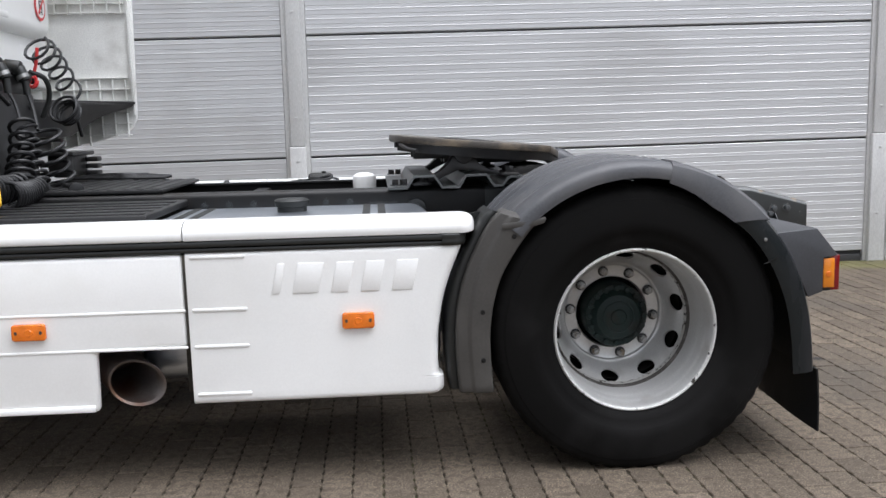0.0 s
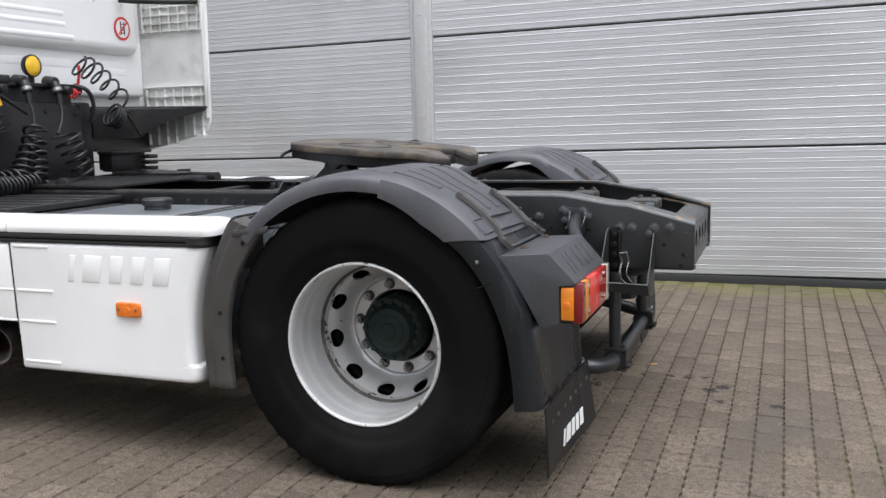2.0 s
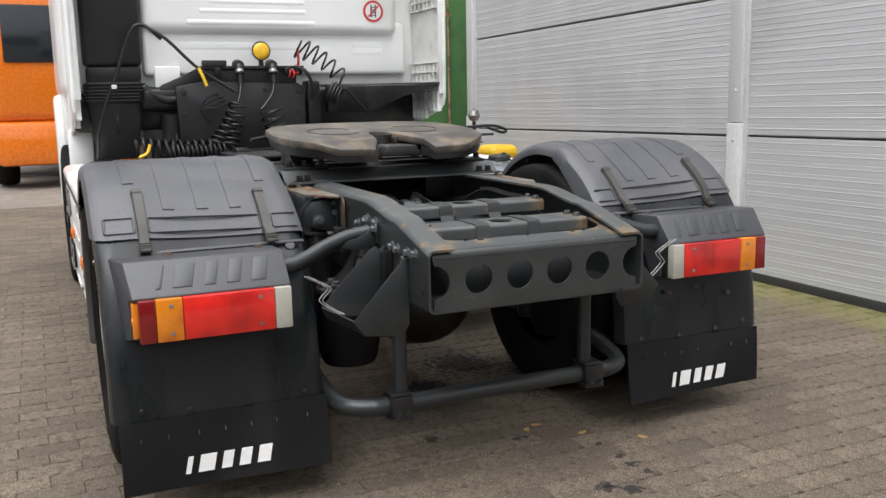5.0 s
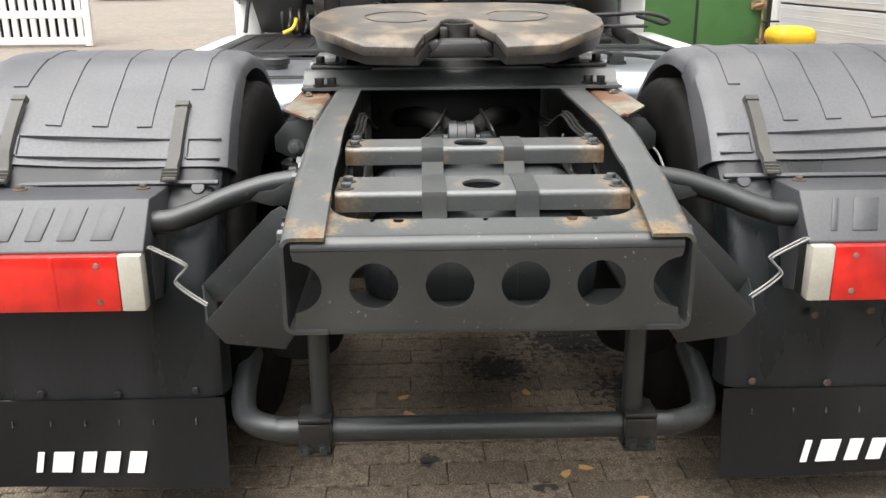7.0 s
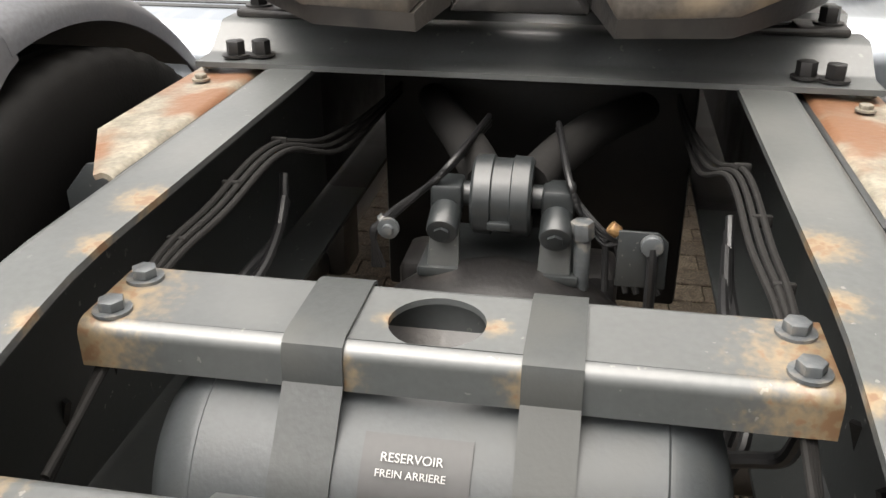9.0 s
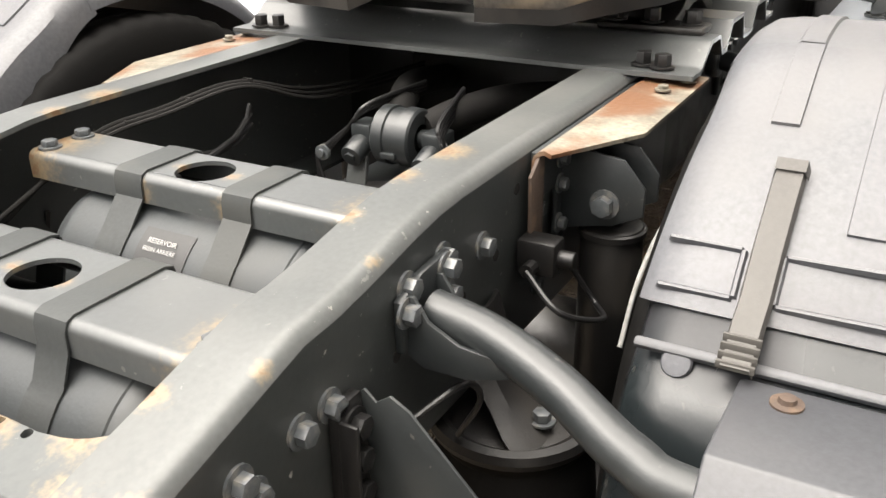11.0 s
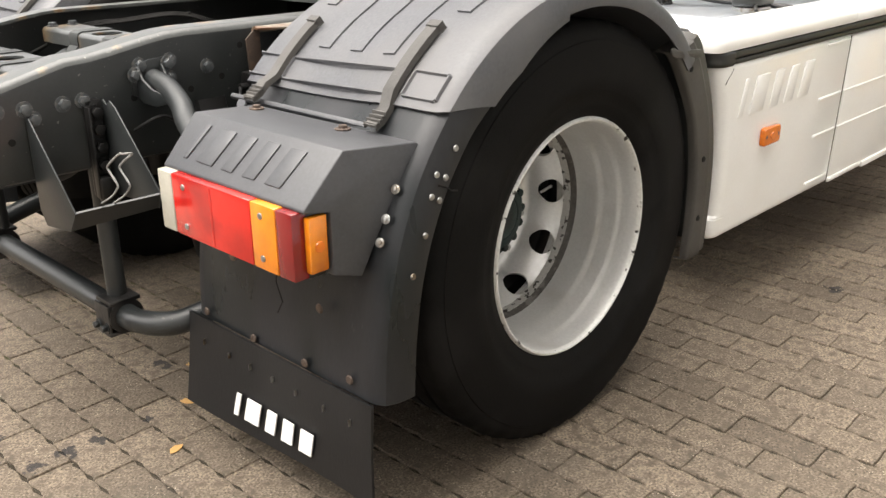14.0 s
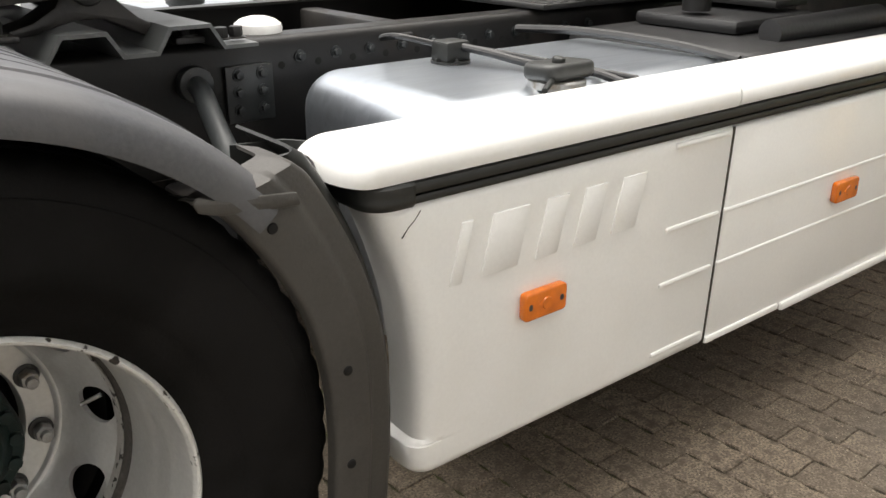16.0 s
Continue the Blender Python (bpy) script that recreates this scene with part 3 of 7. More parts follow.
box(bm, (-5.67, WALL_Y + 0.51, -0.1), (-5.40, 22.0, 7.5))
tagged(part("wall_west", bm, JAMB, None), "pale sheet-metal end wall of the hall", "wall", kind="structure")


# green container standing past the hall's corner
def container():
    c = thing("container", "green steel shipping container with a rusty lock rod", "container", (-7.6, 2.93, 0))
    bm = blank()
    box(bm, (-6.0, -1.22, 0.0), (0.0, 1.22, 2.6), 0.02)
    for y in (-1.22, 1.14):
        box(bm, (-0.06, y, 0.12), (0.055, y + 0.08, 2.6), 0.01)
    part("body", bm, GREEN, c)
    for y0, y1 in ((-1.13, -0.015), (0.015, 1.13)):
        bm = blank()
        box(bm, (0.0, y0, 0.18), (0.045, y1, 2.52), 0.008)
        part("door", bm, GREEN, c)
    bm = blank()
    for y in (-0.72, 0.72):
        cyl(bm, (0.085, y, 0.16), (0.085, y, 2.55), 0.015)
        for z in (0.4, 2.3):
            box(bm, (0.045, y - 0.04, z), (0.10, y + 0.04, z + 0.05), 0.008)
        box(bm, (0.045, y - 0.13, 0.76), (0.11, y + 0.03, 0.86), 0.015)
        cyl(bm, (0.10, y - 0.11, 0.80), (0.13, y - 0.02, 0.83), 0.022)
    pieces("lock_rod", bm, RUSTROD, c, "rusty lock rod")
    bm = blank()
    box(bm, (0.030, -0.016, 0.15), (0.050, 0.016, 2.55), 0.003)
    part("door_seal", bm, SEAL, c)
    return c


container()

bm = blank()
box(bm, (-4.52, 2.56, 0.0), (-4.24, 2.84, 0.66), 0.04, 3)
bin_ob = thing("grit_bin", "yellow plastic grit bin with a domed lid", "bin")
part("body", bm, YELLOWPAINT, bin_ob)
bm = blank()
box(bm, (-4.54, 2.54, 0.66), (-4.21, 2.86, 0.81), 0.07, 4)
part("lid", bm, YELLOWPAINT, bin_ob)
bm = blank()
cyl(bm, (-4.98, 2.75, 0.0), (-4.98, 2.75, 1.02), 0.020)
box(bm, (-5.0, 2.70, 0.80), (-4.96, 2.84, 0.815), 0.004)
post = thing("bollard_post", "slim black post with a round grey head", "post")
part("post", bm, BLACKSTEEL, post)
bm = blank()
lathe(bm, [(-0.066, 0.0), (-0.048, 0.046), (0.0, 0.066), (0.048, 0.046), (0.066, 0.0)], (-4.98, 2.75, 1.083), (0, 0, 1), 20)
part("head", bm, STEEL, post, "round grey head")


def slatted_fence():
    """A white panel pierced by rows of upright slots, between two posts."""
    f = thing("slatted_fence", "white plastic screen with rows of upright slots", "fence", (-12.6, -5.55, 0))
    for y in (0.0, -3.9):
        bm = blank()
        box(bm, (-0.05, y - 0.06, 0.0), (0.05, y + 0.06, 2.5), 0.01)
        part("post", bm, FARWHITE, f)
    for z in (0.02, 0.44, 0.86, 1.28, 1.70, 2.12):
        bm = blank()
        box(bm, (-0.02, -3.84, z), (0.03, -0.06, z + 0.12), 0.008)
        part("rail", bm, FARWHITE, f)
    for k in range(25):
        bm = blank()
        y = -3.78 + 0.15 * k
        box(bm, (-0.03, y, 0.02), (0.02, y + 0.095, 2.2), 0.008)
        part("slat", bm, FARWHITE, f)
    bm = blank()
    box(bm, (-0.10, -3.84, 0.02), (-0.07, -0.06, 2.2), 0.0)
    part("backing", bm, CHASSIS, f)


slatted_fence()


# ---- far side of the yard ----
def far_tractor(at, yaw, label, cab_mat):
    t = thing("parked_truck", label, "truck", at, group="trucks parked across the yard")
    t.rotation_euler = (0, 0, radians(yaw))
    bm = blank()
    box(bm, (-2.2, -1.22, 1.0), (0.0, 1.22, 3.5), 0.18, 3)
    box(bm, (-2.25, -1.2, 0.35), (-0.9, 1.2, 1.02), 0.08, 2)
    part("cab", bm, cab_mat, t)
    bm = blank()
    box(bm, (-2.235, -1.0, 1.9), (-2.18, 1.0, 2.75), 0.05)
    for y in (-1.225, 1.225):
        box(bm, (-1.75, y - 0.01, 1.9), (-1.0, y + 0.01, 2.6), 0.008)
    pieces("window", bm, GLASS_DARK, t)
    bm = blank()
    box(bm, (-1.0, -0.42, 0.7), (3.9, 0.42, 0.98), 0.03)
    box(bm, (0.2, -1.2, 0.45), (1.9, 1.2, 0.95), 0.06)
    part("chassis", bm, CHASSIS, t)
    for x in (-1.3, 2.6):
        for s in (-1, 1):
            bm = blank()
            lathe(bm, [(-0.15, 0.28), (-0.15, 0.46), (-0.09, 0.5), (0.09, 0.5), (0.15, 0.46), (0.15, 0.28)], (x, s * 1.03, 0.5), (0, s, 0), 32)
            w = part("wheel", bm, RUBBER, t)
            bm = blank()
            lathe(bm, [(0.14, 0.285), (0.08, 0.25), (0.10, 0.12), (0.16, 0.10), (0.16, 0.0)], (x, s * 1.03, 0.5), (0, s, 0), 24)
            part("rim", bm, RIM, w)
    for s in (-1, 1):
        bm = blank()
        line = [(2.6 + 0.58 * math.cos(radians(a)), 0.5 + 0.58 * math.sin(radians(a))) for a in range(10, 171, 10)]
        grid(bm, [[(x, s * 0.75, z) for x, z in line], [(x, s * 1.24, z) for x, z in line]], 0.02)
        part("fender", bm, FENDER, t)
    return t


far_tractor((-32.7, -10.6, 0), 180, "white tractor truck with black chassis, parked", FARWHITE)
t2 = far_tractor((-41.8, -11.1, 0), 2, "white tractor truck with an orange bar at its rear", FARWHITE)
bm = blank()
box(bm, (3.75, -1.1, 0.42), (3.92, 1.1, 0.66), 0.03)
part("underrun_bar", bm, MARKER, t2, "orange bar")
bm = blank()
for y in (-0.95, 0.55):
    box(bm, (3.88, y, 0.78), (3.95, y + 0.4, 0.95), 0.02)
pieces("tail_lamp", bm, RED, t2)
bm = blank()
lathe(bm, [(-0.30, 0.0), (-0.30, 0.5), (-0.25, 0.55), (0.25, 0.55), (0.30, 0.5), (0.30, 0.0)], (2.2, 0.4, 1.35), (0, 1, 0), 24)
part("hose_drum", bm, BLACKSTEEL, t2)
far_tractor((-53.0, -9.9, 0), 176, "white truck with a dark windscreen, parked", FARWHITE)
far_tractor((-55.5, -4.6, 0), 172, "white truck parked in a far row", FARWHITE)
far_tractor((-14.0, -0.9, 0), 185, "orange truck partly hidden behind the white cab", MARKER)


def far_hall():
    h = thing("warehouse", "long pale warehouse across the yard", "building", (-84, 0, 0))
    bm = blank()
    box(bm, (-6, -60, 0), (0, 50, 7.5), 0.05)
    part("wall", bm, FARWALL, h)
    bm = blank()
    box(bm, (-6.2, -60.2, 7.5), (0.2, 50.2, 7.8), 0.05)
    part("roof", bm, JAMB, h)
    for i in range(12):
        bm = blank()
        y = -56 + i * 8.5
        box(bm, (0.0, y, 0.05), (0.06, y + 3.6, 4.2), 0.02)
        part("dock_door", bm, DOORGREY, h)
    bm = blank()
    box(bm, (0.0, -15.0, 5.4), (0.12, -14.1, 7.2), 0.02)
    part("sign", bm, BLUESIGN, h, "plain blue sign panel")
    return h


far_hall()

# unseen plain wall added behind the truck to darken its rear faces
bm = blank()
box(bm, (9.0, -14.0, -0.02), (9.3, 3.4, 2.6), 0.02)
tagged(part("wall_east", bm, BACKWALL, None), "unseen plain dark wall added to darken the truck's rear faces", "wall", kind="structure")


# ---- the tractor truck: origin under the rear axle, front towards -x ----
truck = thing("tractor_truck", "white two-axle tractor truck with dark grey fenders and bare chassis", "truck")
SIDES = (-1, 1)
RAIL_OUT, RAIL_IN = 0.380, 0.298


def rail_top(x):
    if x < 0.45:
        return 0.945
    if x < 0.75:
        u = (x - 0.45) / 0.30
        return 0.945 - 0.042 * u * u * (3 - 2 * u) * 0.9
    return 0.907 - 0.268 * (x - 0.75)


def rail(s, x_from, x_to, first=0, last=99):
    """A chassis rail: a channel open to the inside whose top bends down towards the rear; a stretch of its section."""
    bm = blank()
    xs = [x for x in [-4.2, -2.5, -1.2, -0.42, -0.41, 0.0, 0.3] + [0.40 + 0.05 * i for i in range(12)] + [0.975, 1.004] if x_from <= x <= x_to]
    sec = lambda x: ([(RAIL_IN, rail_top(x))] + [(RAIL_OUT - 0.022 + 0.022 * math.sin(radians(w)), rail_top(x) - 0.022 + 0.022 * math.cos(radians(w))) for w in range(0, 91, 15)] + [
        (RAIL_OUT, 0.670), (RAIL_OUT - 0.004, 0.657), (RAIL_OUT - 0.018, 0.650), (RAIL_IN, 0.650)])[first:last]
    grid(bm, [[(x, s * y, z) for y, z in sec(x)] for x in xs], 0.0)
    bmesh.ops.solidify(bm, geom=bm.faces[:], thickness=0.008)
    return bm


for s in SIDES:
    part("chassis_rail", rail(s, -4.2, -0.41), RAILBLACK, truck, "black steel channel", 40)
    r = part("chassis_rail", rail(s, -0.41, 1.004, 6), RAILWEB, truck, "grey steel channel, made darker for its side shade", 40)
    part("top_flange", rail(s, -0.41, 1.004, 0, 7), RAILPAINT, r, "worn glossy grey top flange, made paler for the sky light", 40)
    holes = ((0.912, 0.815), (0.853, 0.812), (0.769, 0.811), (0.723, 0.812), (0.842, 0.783), (0.578, 0.873), (0.50, 0.876), (0.40, 0.85), (0.33, 0.88), (0.29, 0.854),
             (0.29, 0.80), (0.24, 0.90))
    bolts(r, [(x, s * RAIL_OUT, z) for x, z in holes[:4] + holes[5:8]], (0, s, 0), 0.0125, 0.013, STEELGREY)
    bolts(r, [(x, s * RAIL_OUT, z) for x in (0.23, 0.16) for z in (0.72, 0.78, 0.84)], (0, s, 0), 0.010, 0.010)
    bolts(r, [(-0.98 - 0.10 * i, s * RAIL_OUT, 0.895) for i in range(11)], (0, s, 0), 0.010, 0.012)
    # Flat black discs carry the shade inside the open holes.
    bm = blank()
    for x, z in ((0.890, 0.746), (0.842, 0.783), (0.963, 0.709), (0.955, 0.665), (0.70, 0.77), (0.66, 0.70), (0.45, 0.80), (0.36, 0.82), (0.30, 0.89), (0.60, 0.80)):
        cyl(bm, (x, s * (RAIL_OUT - 0.001), z), (x, s * (RAIL_OUT + 0.0006), z), 0.008 if z != 0.783 else 0.014, seg=18)
    for i in range(9):
        cyl(bm, (-0.93 - 0.10 * i, s * (RAIL_OUT - 0.001), 0.878), (-0.93 - 0.10 * i, s * (RAIL_OUT + 0.0006), 0.878), 0.009, seg=14)
    pieces("bolt_hole", bm, MATTBLACK, r)
    # rusty angle on the rail beside the coupling, rolled down along the rail
    bm = blank()
    rows = []
    for x in (-0.24, -0.12, 0.0, 0.08, 0.118, 0.128, 0.16, 0.20, 0.235, 0.256, 0.266):
        out = 0.490 if x < 0.12 else 0.487 - (x - 0.123) * 0.52
        out = max(out, 0.405)
        edge = [(0.3845, 0.905), (0.3850, 0.917), (0.3880, 0.9265), (0.3945, 0.9325), (0.4025, 0.9345)]
        rows.append([(x, s * y, z) for y, z in edge] + [(x, s * (0.4025 + (out - 0.4025) * u), 0.9345 - 0.004 * u) for u in (0.3, 0.65, 1.0)])
    grid(bm, rows, 0.006)
    web = blank()
    prism(web, [(0.247, 0.775), (0.258, 0.770), (0.284, 0.776), (0.290, 0.904), (0.262, 0.926), (0.247, 0.926)], 0.005, lambda a, b, d: (a, s * (0.391 + d), b), 0.001)
    gus = part("gusset", bm, RUST, truck, "rusty angle plate with flaking paint")
    bm = blank()
    box(bm, (-0.24, s * 0.382, 0.86), (0.262, s * 0.391, 0.929), 0.002)
    part("gusset_flange", bm, CHASSIS, gus)
    part("gusset_web", web, RUSTDARK, gus, "rust-brown upright web")
    bolts(gus, [(-0.10, s * 0.45, 0.936), (-0.18, s * 0.47, 0.934)], (0, 0, 1), 0.009, 0.006, RUST)

# closing member at the frame's end: top plate with a rounded cut-out, rear face with four holes
bm = blank()
half = [(0.372, 0.973), (0.372, 0.80), (0.300, 0.80), (0.300, 0.845)]
for k in range(1, 8):
    a = radians(90 * k / 8)
    half.append((0.300 - 0.075 * (1 - math.cos(a)), 0.845 + 0.065 * math.sin(a)))
half.append((0.215, 0.912))
outline = half + [(-y, x) for y, x in half[::-1]]
prism(bm, outline, 0.007, lambda a, b, d: (b, a, 0.8360 - 0.20 * (b - 0.925) + d), 0.0,
      holes=((-0.165, 0.915, 0.0105), (0.165, 0.915, 0.0105), (-0.215, 0.916, 0.0055), (0.0, 0.916, 0.0055), (0.208, 0.917, 0.0055)))
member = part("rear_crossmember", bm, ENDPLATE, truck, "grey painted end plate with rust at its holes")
bm = blank()
HW = 0.361
row = [(-HW, 0.652), (HW, 0.652), (HW - 0.004, 0.690)]
row += [(HW - 0.004 - 0.050 * math.sin(radians(a)), 0.741 - 0.050 * math.cos(radians(a))) for a in range(10, 171, 20)]
row += [(HW - 0.004, 0.792), (HW, 0.809), (-HW, 0.809), (-HW + 0.004, 0.792)]
row += [(-HW + 0.004 + 0.050 * math.sin(radians(a)), 0.741 + 0.050 * math.cos(radians(a))) for a in range(10, 171, 20)]
row += [(-HW + 0.004, 0.690)]
prism(bm, row, 0.008, lambda a, b, d: (0.987 + d, a, b), 0.0, holes=tuple((y, 0.741, 0.0455) for y in (-0.211, -0.0703, 0.0703, 0.211)))
# the wide bend between top and rear face
bend = [(0.972 + 0.023 * math.sin(radians(w)), 0.8103 + 0.0235 * math.cos(radians(w))) for w in range(0, 91, 9)]
bend += [(0.972 + 0.016 * math.sin(radians(w)), 0.8103 + 0.0165 * math.cos(radians(w))) for w in range(90, -1, -9)]
prism(bm, bend, 2 * HW, lambda a, b, d: (a, d - HW, b))
prism(bm, [(0.79, 0.646), (0.993, 0.646), (0.993, 0.653), (0.79, 0.653)], 2 * HW, lambda a, b, d: (a, d - HW, b), 0.0)
# Rear face in the darker tone for its shade; same steel as the top.
part("end_plate", bm, RAILWEB, member, "grey rear face with four round holes, made darker for its shade")
# two hat-shaped members that carry the air tanks
for x0, x1, zt, xh, yh, xb in ((0.650, 0.796, 0.869, 0.731, 0.004, 0.0), (0.397, 0.510, 0.902, 0.459, -0.004, -0.022)):
    bm = blank()
    R = 0.013
    prism(bm, [(-0.296, x0 + R), (0.303, x0 + R), (0.303, x1 - R), (-0.296, x1 - R)], 0.006, lambda a, b, d: (b, a, zt - 0.006 + d), 0.0, holes=((yh, xh, 0.0405),))
    for xe, sg in ((x0, 1), (x1, -1)):
        curve = [(xe + sg * (R - R * math.cos(radians(w))), zt - R + R * math.sin(radians(w))) for w in range(0, 91, 10)]
        inner = [(xe + sg * (R - (R - 0.006) * math.cos(radians(w))), zt - R + (R - 0.006) * math.sin(radians(w))) for w in range(90, -1, -10)]
        prism(bm, [(xe, zt - 0.041)] + curve + inner + [(xe + sg * 0.006, zt - 0.041)], 0.599, lambda a, b, d: (a, d - 0.296, b))
    m = part("tank_crossmember", bm, MEMBER, truck, "grey painted hat-section member with rusty ends")
    bolts(m, [(x0 + xb + dx, y, zt) for y in (-0.275, 0.281) for dx in (0.053, 0.112)], (0, 0, 1), 0.0115, 0.009, STEELGREY)
    # the air tank under it, held by two straps
    bm = blank()
    xc, r, zc = (x0 + x1) / 2 + 0.012, 0.118, zt - 0.165
    prof = [(-0.245, 0.0), (-0.243, 0.05), (-0.232, 0.085), (-0.212, 0.108), (-0.190, r), (-0.186, r), (-0.184, r + 0.002), (0.184, r + 0.002), (0.186, r), (0.190, r), (0.212, 0.108), (0.232, 0.085), (0.243, 0.05), (0.245, 0.0)]
    lathe(bm, prof, (xc, 0, zc), (0, 1, 0), 48)
    at = part("air_tank", bm, TANKGREY, truck, "grey cylindrical brake air tank")
    for y0, y1 in ((-0.120, -0.070), (0.070, 0.117)):
        bm = blank()
        loop = [(xc + (r + 0.005) * math.cos(radians(w)), zc + (r + 0.005) * math.sin(radians(w))) for w in range(-230, 57, 7)]
        loop = [(x0 - 0.004, zt - 0.004), (x0 - 0.005, zt - 0.030)] + loop + [(x1 + 0.004, zt - 0.034), (x1 + 0.0035, zt - 0.012), (x1 - 0.001, zt - 0.001), (x1 - 0.011, zt + 0.0035), (x0 + 0.01, zt + 0.0035), (x0 - 0.003, zt - 0.001)]
        grid(bm, [[(x, y, z) for x, z in loop] for y in (y0, y1)], 0.003)
        part("tank_strap", bm, STRAPGREY, at)
    if x0 < 0.5:
        bm = blank()
        arc = [radians(w) for w in range(26, 59, 4)]
        grid(bm, [[(xc + (r + 0.0035) * math.cos(w), y, zc + (r + 0.0035) * math.sin(w)) for w in arc] for y in (-0.048, 0.038)], 0.001)
        lab = part("label", bm, BLACKPRINT, at, "black label with white capital letters")
        for word, w, size, y0 in (("RESERVOIR", 47.5, 0.0100, -0.033), ("FREIN ARRIERE", 42, 0.0084, -0.036)):
            cu = bpy.data.curves.new("words", "FONT")
            cu.body, cu.size, cu.extrude = word, size, 0.0002
            tmp = bpy.data.objects.new("words", cu)
            me = bpy.data.meshes.new_from_object(tmp)
            bpy.data.objects.remove(tmp)
            a = radians(w)
            nrm, tan = Vector((math.cos(a), 0, math.sin(a))), Vector((-math.sin(a), 0, math.cos(a)))
            m4 = Matrix((Vector((0, 1, 0)), tan, nrm)).transposed().to_4x4()
            m4.translation = Vector((xc, y0, zc)) + nrm * (r + 0.0058)
            me.transform(m4)
            me.materials.clear()
            me.materials.append(WORNPRINT)
            o = new("lettering", me)
            o.parent = at

# the axle's link joint and its bracket between the rails
JX, JZ = -0.042, 0.812
bm = blank()
lathe(bm, [(-0.040, 0.026), (-0.040, 0.050), (-0.036, 0.054), (-0.014, 0.055), (-0.012, 0.051), (0.012, 0.051), (0.014, 0.055), (0.036, 0.054), (0.040, 0.050), (0.040, 0.026)], (JX, -0.004, JZ), (0, 1, 0), 40)
box(bm, (JX + 0.044, -0.020, JZ - 0.030), (JX + 0.056, 0.012, JZ - 0.018), 0.003)
link = part("link_joint", bm, CHASSIS, truck, "round grey link joint")
for s in SIDES:
    y = s * 0.075 - 0.004
    bm = blank()
    cyl(bm, (JX, s * 0.036, JZ), (JX, y, JZ), 0.017, seg=18)
    box(bm, (JX - 0.025, y - 0.022, JZ - 0.022), (JX + 0.028, y + 0.022, JZ + 0.020), 0.007)
    part("spindle_end", bm, CHASSIS, link)
    bm = blank()
    cyl(bm, (JX + 0.020, y, JZ - 0.018), (JX + 0.062, y, JZ - 0.034), 0.0215, seg=24, bevel=0.004)
    cyl(bm, (JX + 0.060, y, JZ - 0.033), (JX + 0.066, y, JZ - 0.0355), 0.011, seg=6)
    part("spindle_bolt", bm, CHASSIS, link, "round-headed grey bolt")
    bm = blank()
    prism(bm, [(y - 0.022, JZ - 0.09), (y + 0.022, JZ - 0.09), (y + 0.019, JZ - 0.012), (y - 0.019, JZ - 0.012)], 0.010, lambda a, b, d: (JX + 0.022 + d + 0.25 * (JZ - b - 0.012), a, b), 0.002)
    part("bracket_leg", bm, MEMBER, link)
    bm = blank()
    tube(bm, smooth_line([(JX - 0.02, s * 0.030, JZ + 0.012), (JX - 0.12, s * 0.075, JZ + 0.030), (JX - 0.30, s * 0.14, JZ + 0.02), (-0.9, s * 0.28, 0.72)]), 0.030, 16)
    part("link_arm", bm, MATTBLACK, link, "black rubber-booted arm")
bm = blank()
box(bm, (JX - 0.10, -0.115, JZ - 0.105), (JX + 0.058, 0.105, JZ - 0.088), 0.005)
box(bm, (JX - 0.10, -0.105, JZ - 0.30), (JX + 0.01, 0.095, JZ - 0.10), 0.012)
part("bracket", bm, CHASSIS, link)

# axle with its drive head, springs and dampers
bm = blank()
cyl(bm, (0, -0.92, 0.49), (0, 0.92, 0.49), 0.085, seg=24)
lathe(bm, [(-0.24, 0.0), (-0.22, 0.10), (-0.12, 0.20), (0.0, 0.235), (0.12, 0.20), (0.22, 0.10), (0.24, 0.0)], (0.0, 0.0, 0.50), (1, 0, 0), 28)
cyl(bm, (-0.2, 0, 0.52), (-0.45, 0, 0.54), 0.11, 0.07)
box(bm, (-0.17, -0.16, 0.56), (-0.06, 0.16, 0.69), 0.02)
part("rear_axle", bm, BLACKSTEEL, truck, "greasy black drive axle")
bm = blank()
cyl(bm, (-0.45, 0, 0.54), (-3.2, 0, 0.66), 0.05, seg=20)
part("prop_shaft", bm, BLACKSTEEL, truck)
